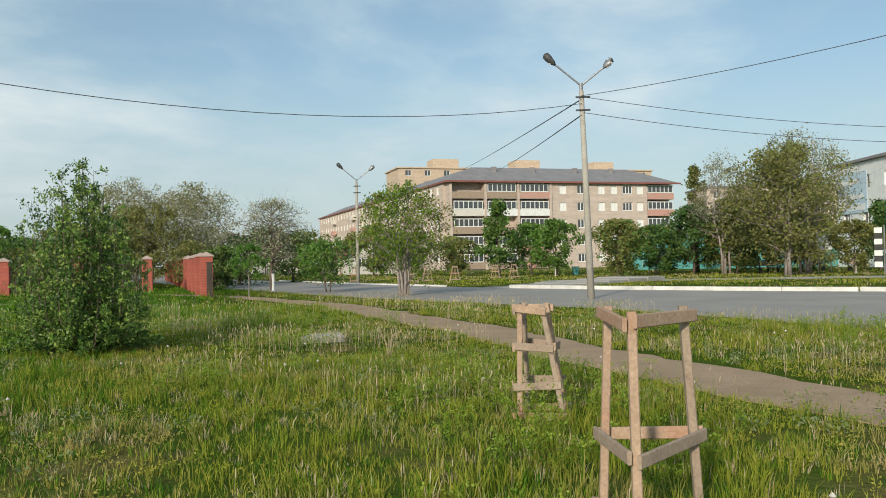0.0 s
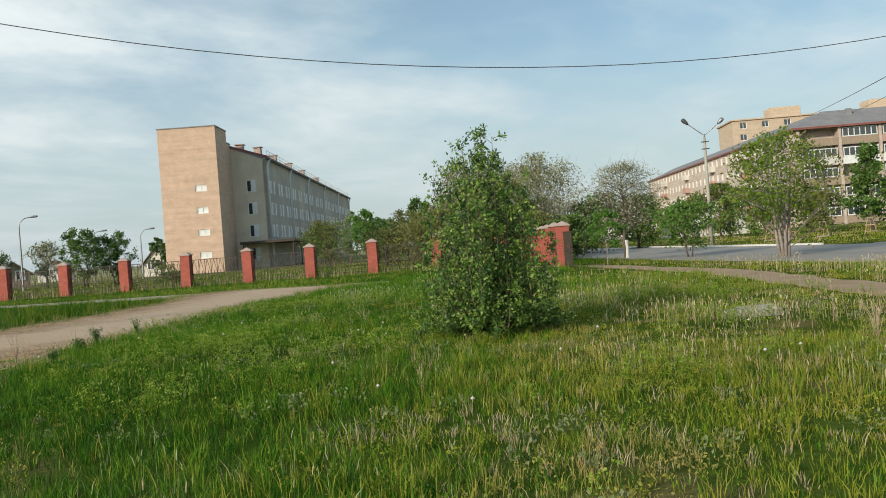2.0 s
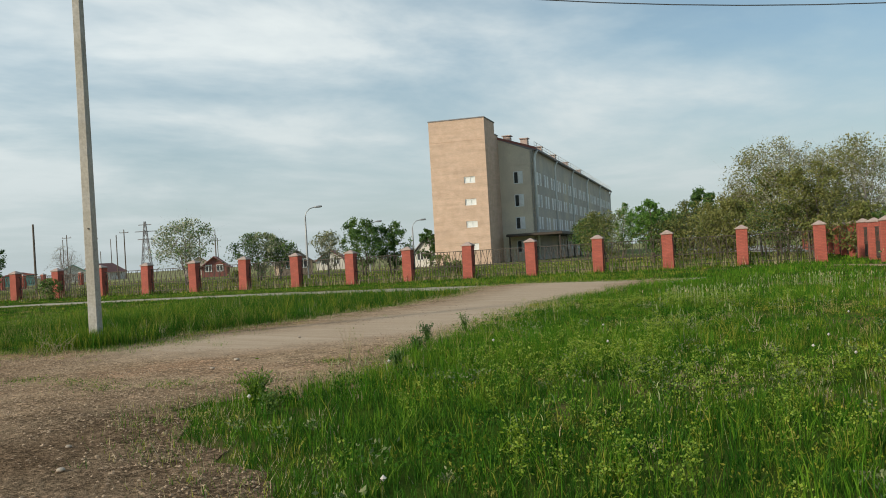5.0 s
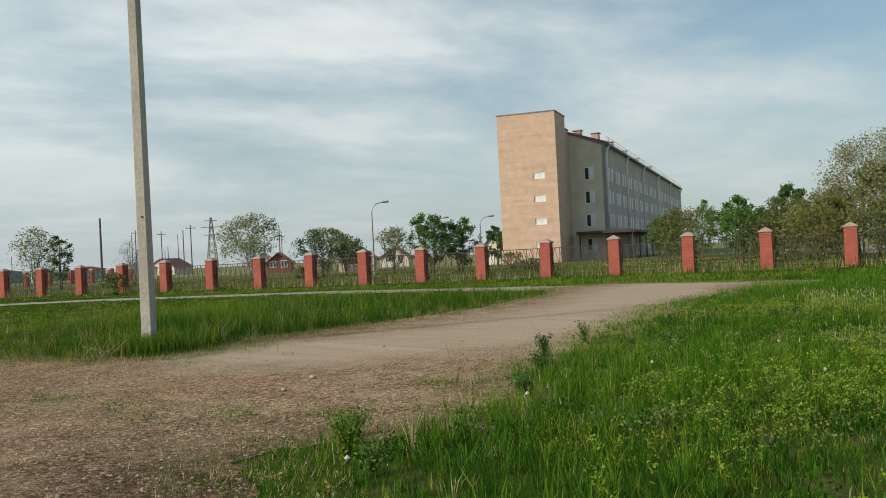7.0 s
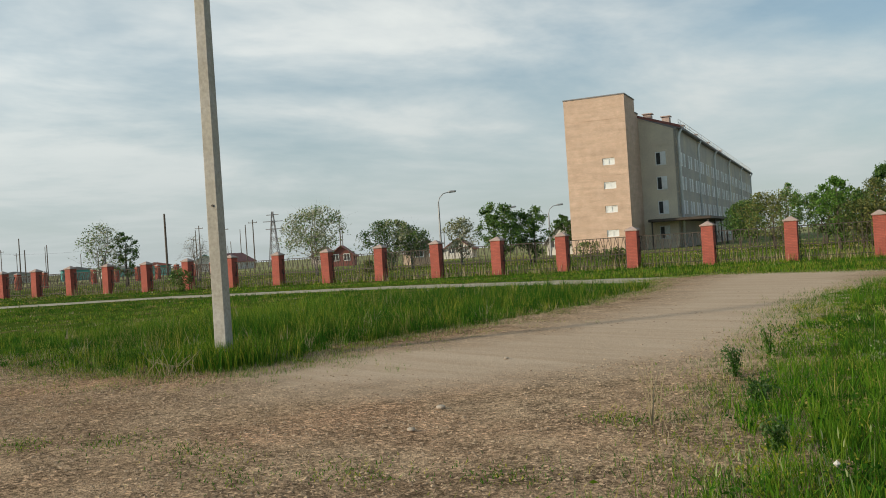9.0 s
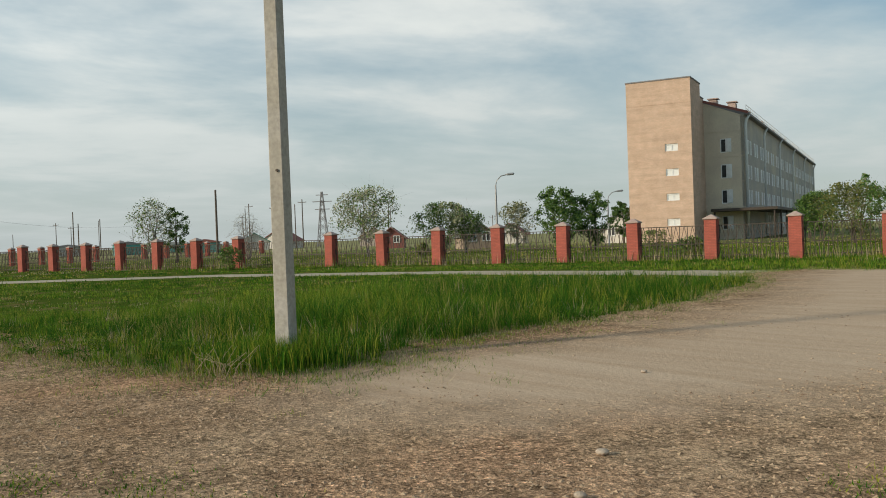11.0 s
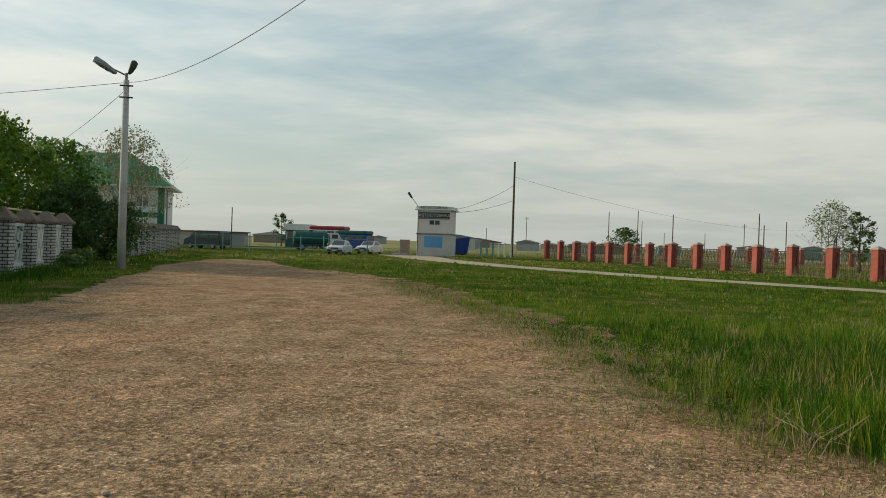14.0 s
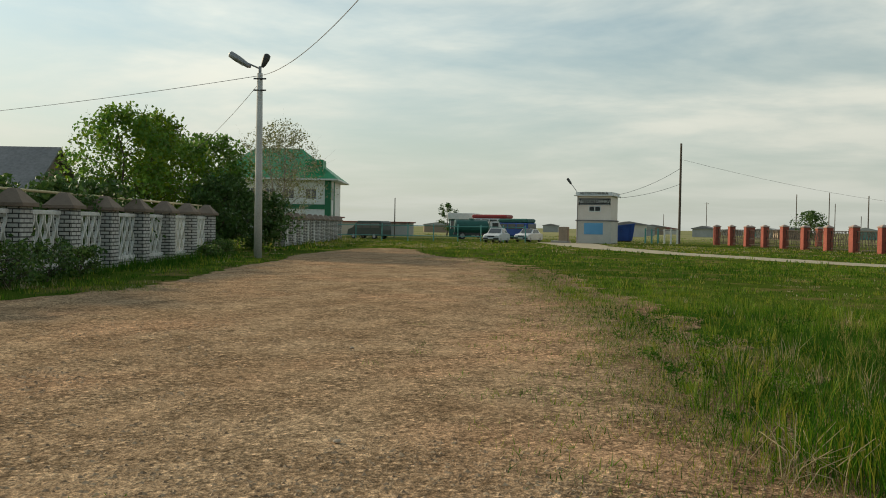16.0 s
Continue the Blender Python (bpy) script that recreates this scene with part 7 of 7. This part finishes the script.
def make_grass():
    rng = np.random.default_rng(11)
    # stretch of the plan, tufts to the square metre, blades to the tuft, distance from the walked line, blade width, tuft radius
    rings = [(-30, 12, -3, 26, 70, 13, 0.5, 11, 0.0068, 0.07, 2), (-45, 22, -8, 40, 22, 13, 11, 22, 0.0135, 0.11, 1), (-72, 40, -25, 62, 8.5, 10, 22, 42, 0.028, 0.2, 1),
             (-130, 70, -60, 110, 1.5, 9, 42, 85, 0.075, 0.45, 1), (-190, 120, -90, 190, 0.25, 8, 85, 170, 0.12, 1.0, 1)]
    for x0, x1, y0, y1, dens, per, near, far, w, rad, seg in rings:
        x, y, d = sow(rng, x0, x1, y0, y1, dens, near, far)
        n = len(x)
        # the sward thins out beside bare earth, more so on the worn west verge
        reach = np.where(x < -24, 0.75, 0.38)
        edge = ~open_ground(x + rng.normal(0, 1, n) * reach, y + rng.normal(0, 1, n) * reach)
        spit = np.exp(-(((x + 14.2) / 1.3) ** 2 + ((y - 9.8) / 1.2) ** 2))
        patch = lumps(x, y, 0.55, 5) + 0.5 * lumps(x, y, 2.2, 9)
        fine = lumps(x, y, 3.1, 15)
        dry = np.exp(-(((x + 9.3) / 1.3) ** 2 + ((y - 13.5) / 1.0) ** 2)) + 0.8 * np.exp(-(((x + 4.6) / 1.1) ** 2 + ((y - 9.0) / 0.8) ** 2))
        south = (x > -20) & (y < 4.2 - 0.42 * (x + 5)) & (near < 11)
        keep = rng.random(n) < np.where(edge, 0.42, 1) * (1 - 0.6 * spit) * (1 - 0.5 * dry) * np.where(x < -25, np.clip(0.88 + 0.45 * patch, 0.25, 1), np.clip(0.95 + 0.4 * patch, 0.22, 1)) * np.where(south, 0.2, 1)
        x, y, d, edge, spit, patch, fine, dry = (v[keep] for v in (x, y, d, edge, spit, patch, fine, dry))
        n = len(x)
        lush, tall = lushness(x, y), np.clip(tallness(x, y), 0, 1)
        h = (0.105 + 0.045 * patch + 0.02 * fine + 0.055 * lush + 0.24 * tall) * rng.lognormal(0, 0.3, n) * np.where(edge, 0.5, 1.0) * (1 - 0.45 * spit) * (1 - 0.4 * np.clip(dry, 0, 1))
        wall = np.exp(-(((x + 37.2) * 0.267 - (y + 4.7) * 0.963 + 1.1) / 1.0) ** 2) * (x < -33)
        far_west = np.clip((-x - 32) / 8, 0, 1) * (1 - np.clip(tall * 2, 0, 1))
        h = np.clip(h * (1 + 2.2 * wall) * (1 - 0.4 * far_west), 0.04, 0.7)
        # round this spot more of the tufts take the dark hue
        dark_patch = np.exp(-(((x + 10.0) / 4.6) ** 2 + ((y - 9.2) / 3.0) ** 2))
        # hue by tuft: 0 dry olive, 1 lush, 2 dark, 3 straw, 4 fresh yellow-green
        pick, other = rng.random(n), rng.random(n)
        ids = np.where(pick < lush * 1.02 - 0.10 * fine, np.where(other < np.clip(0.27 - 0.22 * patch + 0.25 * tall + 0.45 * dark_patch + 0.34 * (x < -22), 0.05, 0.85), 2, 1), 0)
        ids = np.where((other > 0.90) & (patch > -0.4), 4, ids)
        bright = lumps(x, y, 0.22, 33) + 0.5 * lumps(x, y, 0.9, 34)
        ids = np.where((x < -26) & (bright > 0.0) & (pick < 0.6), 4, ids)
        ids = np.where((x < -26) & (bright < -0.5) & (pick < 0.6), 2, ids)
        ids = np.where((x < -24) & (rng.random(n) < 0.16), 0, ids)
        ids = np.where(rng.random(n) < wall, 2, ids)
        ids = np.where(rng.random(n) < 0.006 + 0.07 * (1 - lush) + 0.16 * (patch < -0.9) + 0.10 * edge + 0.45 * dry, 3, ids)
        ids = np.where((d > 60) & (rng.random(n) < 0.55), np.where(pick < 0.6, 0, 3), ids)
        # blades fan out from each tuft
        k = np.repeat(np.arange(n), per)
        m = len(k)
        a = rng.uniform(0, 6.28, m)
        r = rad * np.abs(rng.normal(size=m)) * (0.7 + 0.5 * rng.random(n)[k])
        bx, by = x[k] + r * np.cos(a), y[k] + r * np.sin(a)
        ok = open_ground(bx, by) if near < 42 else np.ones(m, bool)
        k, a, bx, by = k[ok], a[ok], bx[ok], by[ok]
        m = len(k)
        blades("grass", bx, by, h[k] * rng.uniform(0.45, 1.15, m), w * rng.uniform(0.7, 1.3, m), np.where(rng.random(m) < 0.86, ids[k], rng.integers(0, 3, m)),
               [M["grass"], M["lush"], M["dark_grass"], M["straw"], M["weed"]], "uneven wild meadow grass, green with dry olive patches", rng, 0.55, seg, a + rng.normal(0, 0.7, m))


make_grass()


# ---------------- weeds, seed heads, stalks and stones ----------------
def make_weeds():
    rng = np.random.default_rng(23)
    # low clumps: a ring of broad leaves on short stems
    for name, mat, count, box, hgt, size, label, seed in (
            ("broadleaf_weeds", M["grass"], 1150, (-22, 10, 4, 26), 0.09, 0.030, "low broad-leaved weeds among the grass", 32),
            ("grey_weeds", M["wormwood"], 230, (-16, 9, 5, 24), 0.15, 0.042, "grey-green wormwood tufts in the meadow", 33),
            ("roadside_weeds", M["dark_grass"], 380, (-34, -9, 7, 24), 0.15, 0.042, "dark leafy weeds at the dirt road's edge", 34)):
        x, y = rng.uniform(box[0], box[1], count * 4), rng.uniform(box[2], box[3], count * 4)
        keep = open_ground(x, y) & (lumps(x, y, 0.9, seed) > -0.1)
        x, y = x[keep][:count], y[keep][:count]
        per = 46
        c = np.repeat(np.stack([x, y], 1), per, 0)
        big = np.repeat(rng.uniform(0.6, 1.5, len(x)), per)
        u = rng.random(len(c)) ** 0.7
        a = rng.uniform(0, 6.28, len(c))
        r = 0.16 * big * np.sqrt(rng.random(len(c))) * (0.5 + 0.7 * u)
        z = hgt * big * u + 0.01
        pts = np.stack([c[:, 0] + r * np.cos(a), c[:, 1] + r * np.sin(a), z], 1)
        me = leaf_mesh(name, pts, size, mat, rng, 0.5, np.stack([np.cos(a), np.sin(a), np.full(len(a), 0.9)], 1))
        tagged(new(name, me), label, "weeds", kind="stuff")
    # spurge: leafy stems that carry flat yellow-green heads, in loose colonies
    n = 5200
    x, y = rng.uniform(-17, 8, n), rng.uniform(5, 26, n)
    keep = open_ground(x, y) & (lumps(x, y, 0.8, 31) + 0.6 * lumps(x, y, 2.6, 36) > rng.normal(0.75, 0.35, n))
    x, y = x[keep][:620], y[keep][:620]
    k = np.repeat(np.arange(len(x)), 7)
    m = len(k)
    a, tall = rng.uniform(0, 6.28, m), rng.uniform(0.75, 1.25, len(x))[k] * rng.uniform(0.2, 0.36, m)
    spread = 0.10 * np.sqrt(rng.random(m))
    rx, ry = x[k] + spread * np.cos(a), y[k] + spread * np.sin(a)
    tx, ty = rx + 0.3 * tall * np.cos(a), ry + 0.3 * tall * np.sin(a)
    leaf = np.repeat(np.arange(m), 9)
    u = rng.uniform(0.25, 0.95, len(leaf))
    pts = np.stack([rx[leaf] + (tx - rx)[leaf] * u, ry[leaf] + (ty - ry)[leaf] * u, tall[leaf] * u], 1) + rng.normal(size=(len(leaf), 3)) * 0.016
    tagged(new("spurge_leaves", leaf_mesh("spurge_leaves", pts, 0.040, M["weed"], rng, 0.28)), "narrow green spurge leaves on upright stems", "weeds", kind="stuff")
    head = np.repeat(np.arange(m), 10)
    pts = np.stack([tx[head], ty[head], tall[head]], 1) + rng.normal(size=(len(head), 3)) * (0.026, 0.026, 0.012)
    tagged(new("spurge_heads", leaf_mesh("spurge_heads", pts, 0.020, M["spurge"], rng, 0.8, np.array((0.0, 0.0, 0.2)))), "flat yellow-green spurge flower heads", "weeds", kind="stuff")
    # upright seed stalks, dry on the open side and pale green among the lush grass
    n = 42000
    x, y = rng.uniform(-17, 13, n), rng.uniform(4, 36, n)
    lush = lushness(x, y)
    keep = open_ground(x, y) & (lumps(x, y, 0.7, 45) + 0.5 * lumps(x, y, 2.4, 46) > rng.normal(0.55 + 0.45 * lush, 0.35, n))
    x, y, lush = x[keep], y[keep], lush[keep]
    n = len(x)
    h, aim = rng.uniform(0.17, 0.36, n) + 0.06 * lush, rng.uniform(0, 6.28, n)
    thick = 0.0045 + 0.0004 * np.clip(y - 8, 0, 30)
    ids = np.where(rng.random(n) < 0.15 + 0.8 * lush, 1, 0)
    blades("seed_stalks", x, y, h, thick, ids, [M["straw"], M["pale_stalk"]], "thin upright seed stalks standing above the meadow", rng, 0.12, 1, aim)
    blades("seed_heads", x, y, rng.uniform(0.05, 0.10, n), thick * 1.8, ids, [M["straw"], M["pale_stalk"]], "narrow feathery seed heads on thin stalks", rng, 0.5, 2, aim, h * 0.84, "seed heads")
    # tall bleached grass along the foot of the brick fence
    n = 9000
    u, v = rng.uniform(-2, 14, n), rng.normal(0.5, 0.55, n)
    side, run = np.array(BACK.normalized()), np.array(STEP)
    q = np.array(POST0) + u[:, None] * run + v[:, None] * side
    q = q[open_ground(q[:, 0], q[:, 1])]
    blades("fence_grass", q[:, 0], q[:, 1], rng.uniform(0.25, 0.75, len(q)), np.full(len(q), 0.028), (rng.random(len(q)) < 0.45).astype(int) * 2 + (rng.random(len(q)) < 0.2), [M["straw"], M["grass"], M["weed"], M["lush"]], "tall bleached grass along the brick fence", rng, 0.25, 1)
    # tufts that creep over the edge of the bare earth
    e = np.array(DIRT_R)
    e = e[(e[:, 0] > -48) & (e[:, 1] > 0) & ~((e[:, 0] > -9) & (e[:, 1] < 5))]
    base = e[rng.integers(0, len(e), 5200)] + rng.normal(size=(5200, 2)) * 0.42
    t = np.repeat(base, 12, 0) + rng.normal(size=(5200 * 12, 2)) * 0.09
    blades("edge_grass", t[:, 0], t[:, 1], rng.uniform(0.02, 0.12, len(t)), np.full(len(t), 0.009), rng.integers(0, 4, len(t)), [M["lush"], M["grass"], M["dark_grass"], M["straw"]], "thin grass tufts creeping onto the bare earth", rng, 0.8, 1)
    for name, line, n, wide in (("verge_grass", VERGE_WEST, 1500, 0.9), ("verge_grass", VERGE_EAST, 700, 0.45)):
        p = np.array(line)
        i = rng.integers(0, len(p) - 1, n)
        u = rng.random(n)[:, None]
        base = p[i] * (1 - u) + p[i + 1] * u + rng.normal(size=(n, 2)) * wide
        t = np.repeat(base, 14, 0) + rng.normal(size=(n * 14, 2)) * 0.10
        blades(name, t[:, 0], t[:, 1], rng.uniform(0.02, 0.11, len(t)), np.full(len(t), 0.010), np.repeat(rng.choice(5, n, p=(0.25, 0.2, 0.2, 0.2, 0.15)), 14), [M["lush"], M["grass"], M["dark_grass"], M["straw"], M["weed"]],
               "sparse low grass and dry litter on the worn verge", rng, 1.1, 1)
    # flat creeping plants on the bare earth
    spots = np.array([(-19.7, 10.3, 0.45), (-18.7, 10.6, 0.4), (-17.7, 10.4, 0.5), (-15.8, 11.6, 0.35), (-20.6, 9.7, 0.35), (-16.8, 11.0, 0.4), (-21.8, 9.0, 0.4), (-15.2, 15.2, 0.4), (-16.4, 13.6, 0.3)])
    c = np.repeat(spots, 420, 0)
    q = c[:, :2] + rng.normal(size=(len(c), 2)) * c[:, 2:] * (0.75, 0.5)
    blades("creeping_plants", q[:, 0], q[:, 1], rng.uniform(0.02, 0.06, len(q)), np.full(len(q), 0.010), rng.integers(0, 3, len(q)), [M["lush"], M["grass"], M["dark_grass"]], "flat green plants creeping over the bare earth", rng, 0.9, 2)
    # grass left standing round the concrete pole
    n = 3600
    a, r = rng.uniform(0, 6.28, n), 0.16 + np.abs(rng.normal(size=n)) * 0.6
    q = np.stack([-24.47 + r * np.cos(a), 13.93 + r * np.sin(a)], 1)
    q = q[open_ground(q[:, 0], q[:, 1])]
    blades("pole_grass", q[:, 0], q[:, 1], rng.uniform(0.22, 0.48, len(q)), np.full(len(q), 0.008), rng.integers(0, 3, len(q)), [M["lush"], M["dark_grass"], M["grass"]], "tall green grass round the foot of the pole", rng, 0.4, 2)
    # bleached straw heap at the pole's foot
    g = Geo()
    for k in range(46):
        a, r = rng.uniform(0, 6.28), rng.uniform(0.1, 0.45)
        p = Vector((-24.3 + rng.normal() * 0.25, 12.95 + rng.normal() * 0.18, 0))
        o = Vector((math.cos(a), math.sin(a), 0)) * r
        g.tube([p, p + o * 0.3 + Vector((0, 0, rng.uniform(0.1, 0.2))), p + o + Vector((0, 0, rng.uniform(0.08, 0.38)))], [0.004, 0.0035, 0.002], 4)
    solo("dead_stalks", g, M["straw"], "bleached dead weed stalks near the concrete pole", "dead weeds", kind="stuff")
    # dandelion clocks
    n = 45
    x, y = rng.uniform(-14, 8, n), rng.uniform(4, 22, n)
    k = open_ground(x, y)
    x, y = x[k], y[k]
    h = rng.uniform(0.16, 0.34, len(x))
    g = Geo()
    for px, py, ph in zip(x, y, h):
        r = 0.022
        ring = [(px + r * math.cos(t), py + r * math.sin(t), ph) for t in np.linspace(0, 2 * math.pi, 7)[:6]]
        g.add([(px, py, ph - r), *ring, (px, py, ph + r)], [(0, 1 + (i + 1) % 6, 1 + i) for i in range(6)] + [(7, 1 + i, 1 + (i + 1) % 6) for i in range(6)])
    tagged(new("dandelion_clocks", g.mesh("dandelion_clocks", M["clock"])), "white dandelion seed heads above the grass", "dandelions", kind="stuff")


# where loose gravel gathers, and where wheels keep the earth smooth
BANK = np.array([(-16.2, 17.0), (-15.2, 13.5), (-17.5, 11.3), (-21.0, 9.3), (-27.0, 6.5)])
WHEELS = np.array([(-60.0, -2.5), (-45.0, 3.0), (-30.0, 9.3), (-22.3, 13.6), (-19.6, 18.0), (-22.3, 27.0), (-25.5, 34.0)])


def far_from(line, x, y):
    """The distance of each place from a bent line."""
    d = np.full(len(x), 1e9)
    for a, b in zip(line, line[1:]):
        t = np.clip(((x - a[0]) * (b - a)[0] + (y - a[1]) * (b - a)[1]) / ((b - a) @ (b - a)), 0, 1)
        d = np.minimum(d, np.hypot(x - a[0] - t * (b - a)[0], y - a[1] - t * (b - a)[1]))
    return d


def make_pebbles():
    rng = np.random.default_rng(77)
    n = 520000
    x = np.concatenate([rng.uniform(-62, -8, 360000), rng.uniform(-26, -9, 160000)])
    y = np.concatenate([rng.uniform(-8, 30, 360000), rng.uniform(5, 20, 160000)])
    d = np.full(n, 1e9)
    bank, wheels = far_from(BANK, x, y), far_from(WHEELS, x, y)
    for a, b in zip(WAY, WAY[1:]):
        t = np.clip(((x - a[0]) * (b - a)[0] + (y - a[1]) * (b - a)[1]) / ((b - a) @ (b - a)), 0, 1)
        d = np.minimum(d, np.hypot(x - a[0] - t * (b - a)[0], y - a[1] - t * (b - a)[1]))
    # loose stone lies thick beside the wheel lines and thin on them
    keep = inside(DIRT_R, x, y) & (lumps(x, y, 0.5, 61) + 0.4 * lumps(x, y, 2.5, 62) + 0.55 * np.exp(-(bank / 1.6) ** 2) - 1.1 * np.exp(-(wheels / 1.3) ** 2) > rng.normal(0.30, 0.5, n)) & (rng.random(n) < np.clip(13 / (d + 2), 0, 1))
    x, y, d = x[keep], y[keep], d[keep]
    s = 0.006 + 0.024 * rng.random(len(x)) ** 5 + 0.0003 * d
    a = rng.uniform(0, 6.28, len(x))
    corners = np.array([(1, 0, 0), (0.2, 0.9, 0), (-0.9, 0.3, 0), (-0.3, -0.8, 0), (0.1, 0.0, 0.5)])
    ca, sa = np.cos(a), np.sin(a)
    pts = np.zeros((len(x), 5, 3))
    for i, c in enumerate(corners):
        j = rng.uniform(0.7, 1.3, len(x))
        pts[:, i, 0] = x + s * j * (c[0] * ca - c[1] * sa)
        pts[:, i, 1] = y + s * j * (c[0] * sa + c[1] * ca)
        pts[:, i, 2] = 0.010 + s * j * c[2]
    tri = pts[:, [0, 1, 4, 1, 2, 4, 2, 3, 4, 3, 0, 4]].reshape(-1, 3)
    me = quads("gravel", tri, M["pebble"], 3)
    tagged(new("gravel", me), "loose gravel and small stones on the dirt road", "gravel", kind="stuff")
    for k, (px, py, r) in enumerate(((-24.1, 9.85, 0.05), (-18.2, 13.1, 0.085), (-17.6, 12.2, 0.07), (-20.3, 16.2, 0.06), (-22.0, 8.0, 0.05), (-13.0, 7.6, 0.06), (-13.9, 8.1, 0.05), (-14.4, 7.5, 0.07), (-28.5, 8.2, 0.05))):
        bm = bmesh.new()
        bmesh.ops.create_icosphere(bm, subdivisions=2, radius=r * 0.6)
        for v in bm.verts:
            v.co *= 1 + 0.3 * noise.noise(v.co * 9 + Vector((k, 0, 0)))
            v.co.z *= 0.5
        me = bpy.data.meshes.new("stone")
        bm.to_mesh(me)
        bm.free()
        me.materials.append(M["pale_stone"])
        o = tagged(new("stone", me), "pale loose stone lying on the dirt road", "stone", "loose stones")
        o.matrix_basis = pose(px, py, 0.012 + r * 0.3, 0, 0, k * 50)


def tall_weed(x, y, h, stems, mat, label, seed, dry=False):
    """A stalky weed: thin stems from one root, with narrow leaves along them."""
    rng = np.random.default_rng(seed)
    top = thing("tall_weed", x, y, 0, 0, label, "weed", "tall weeds")
    g, pts = Geo(), []
    for k in range(stems):
        a = rng.uniform(0, 6.28)
        o = Vector((math.cos(a), math.sin(a), 0)) * rng.uniform(0.1, 0.45) * h
        p = [Vector((0, 0, -0.02)), o * 0.35 + Vector((0, 0, h * 0.5)), o + Vector((0, 0, h * rng.uniform(0.75, 1.0)))]
        g.tube(p, [0.007, 0.005, 0.002], 4)
        for u in np.linspace(0.15, 1, 4 if dry else 10):
            q = p[0].lerp(p[1], u * 2) if u < 0.5 else p[1].lerp(p[2], u * 2 - 1)
            pts += [tuple(q + Vector(rng.normal(size=3)) * 0.035) for _ in range(1 if dry else 3)]
    tagged(part("stem", g, M["straw"] if dry else M["dark_grass"], top), kind="stuff")
    part("leaves", leaf_mesh("leaves", pts, 0.035 if dry else 0.042, mat, rng, 0.4), None, top)


for k, (x, y, h, n, mat, dry) in enumerate(((-14.3, 10.6, 0.36, 10, "leaf", False), (-14.7, 10.8, 0.22, 7, "weed", False), (-15.9, 13.5, 0.60, 5, "leaf_rust", True), (-16.1, 13.9, 0.5, 4, "leaf_rust", True),
                                            (-16.6, 16.1, 0.36, 14, "leaf_dark", False), (-17.1, 17.8, 0.40, 8, "leaf", False), (-1.73, 14.27, 0.60, 11, "straw", True), (-13.9, 10.2, 0.44, 11, "weed", False),
                                            (-26.3, 13.1, 0.30, 10, "weed", False), (-9.8, 9.5, 0.36, 9, "weed", False), (-13.6, 10.6, 0.42, 10, "leaf_rust", True), (-13.5, 10.1, 0.24, 9, "leaf", False),
                                            (-15.5, 14.6, 0.30, 16, "leaf_dark", False), (-14.6, 13.2, 0.26, 13, "leaf_dark", False), (-27.6, 12.4, 0.34, 9, "weed", False), (-26.9, 12.9, 0.26, 9, "lush", False))):
    tall_weed(x, y, h, n, M[mat], "dry stalky weed with bare thin stems" if dry else "leafy roadside weed standing above the grass", 300 + k, dry)
make_weeds()
make_pebbles()
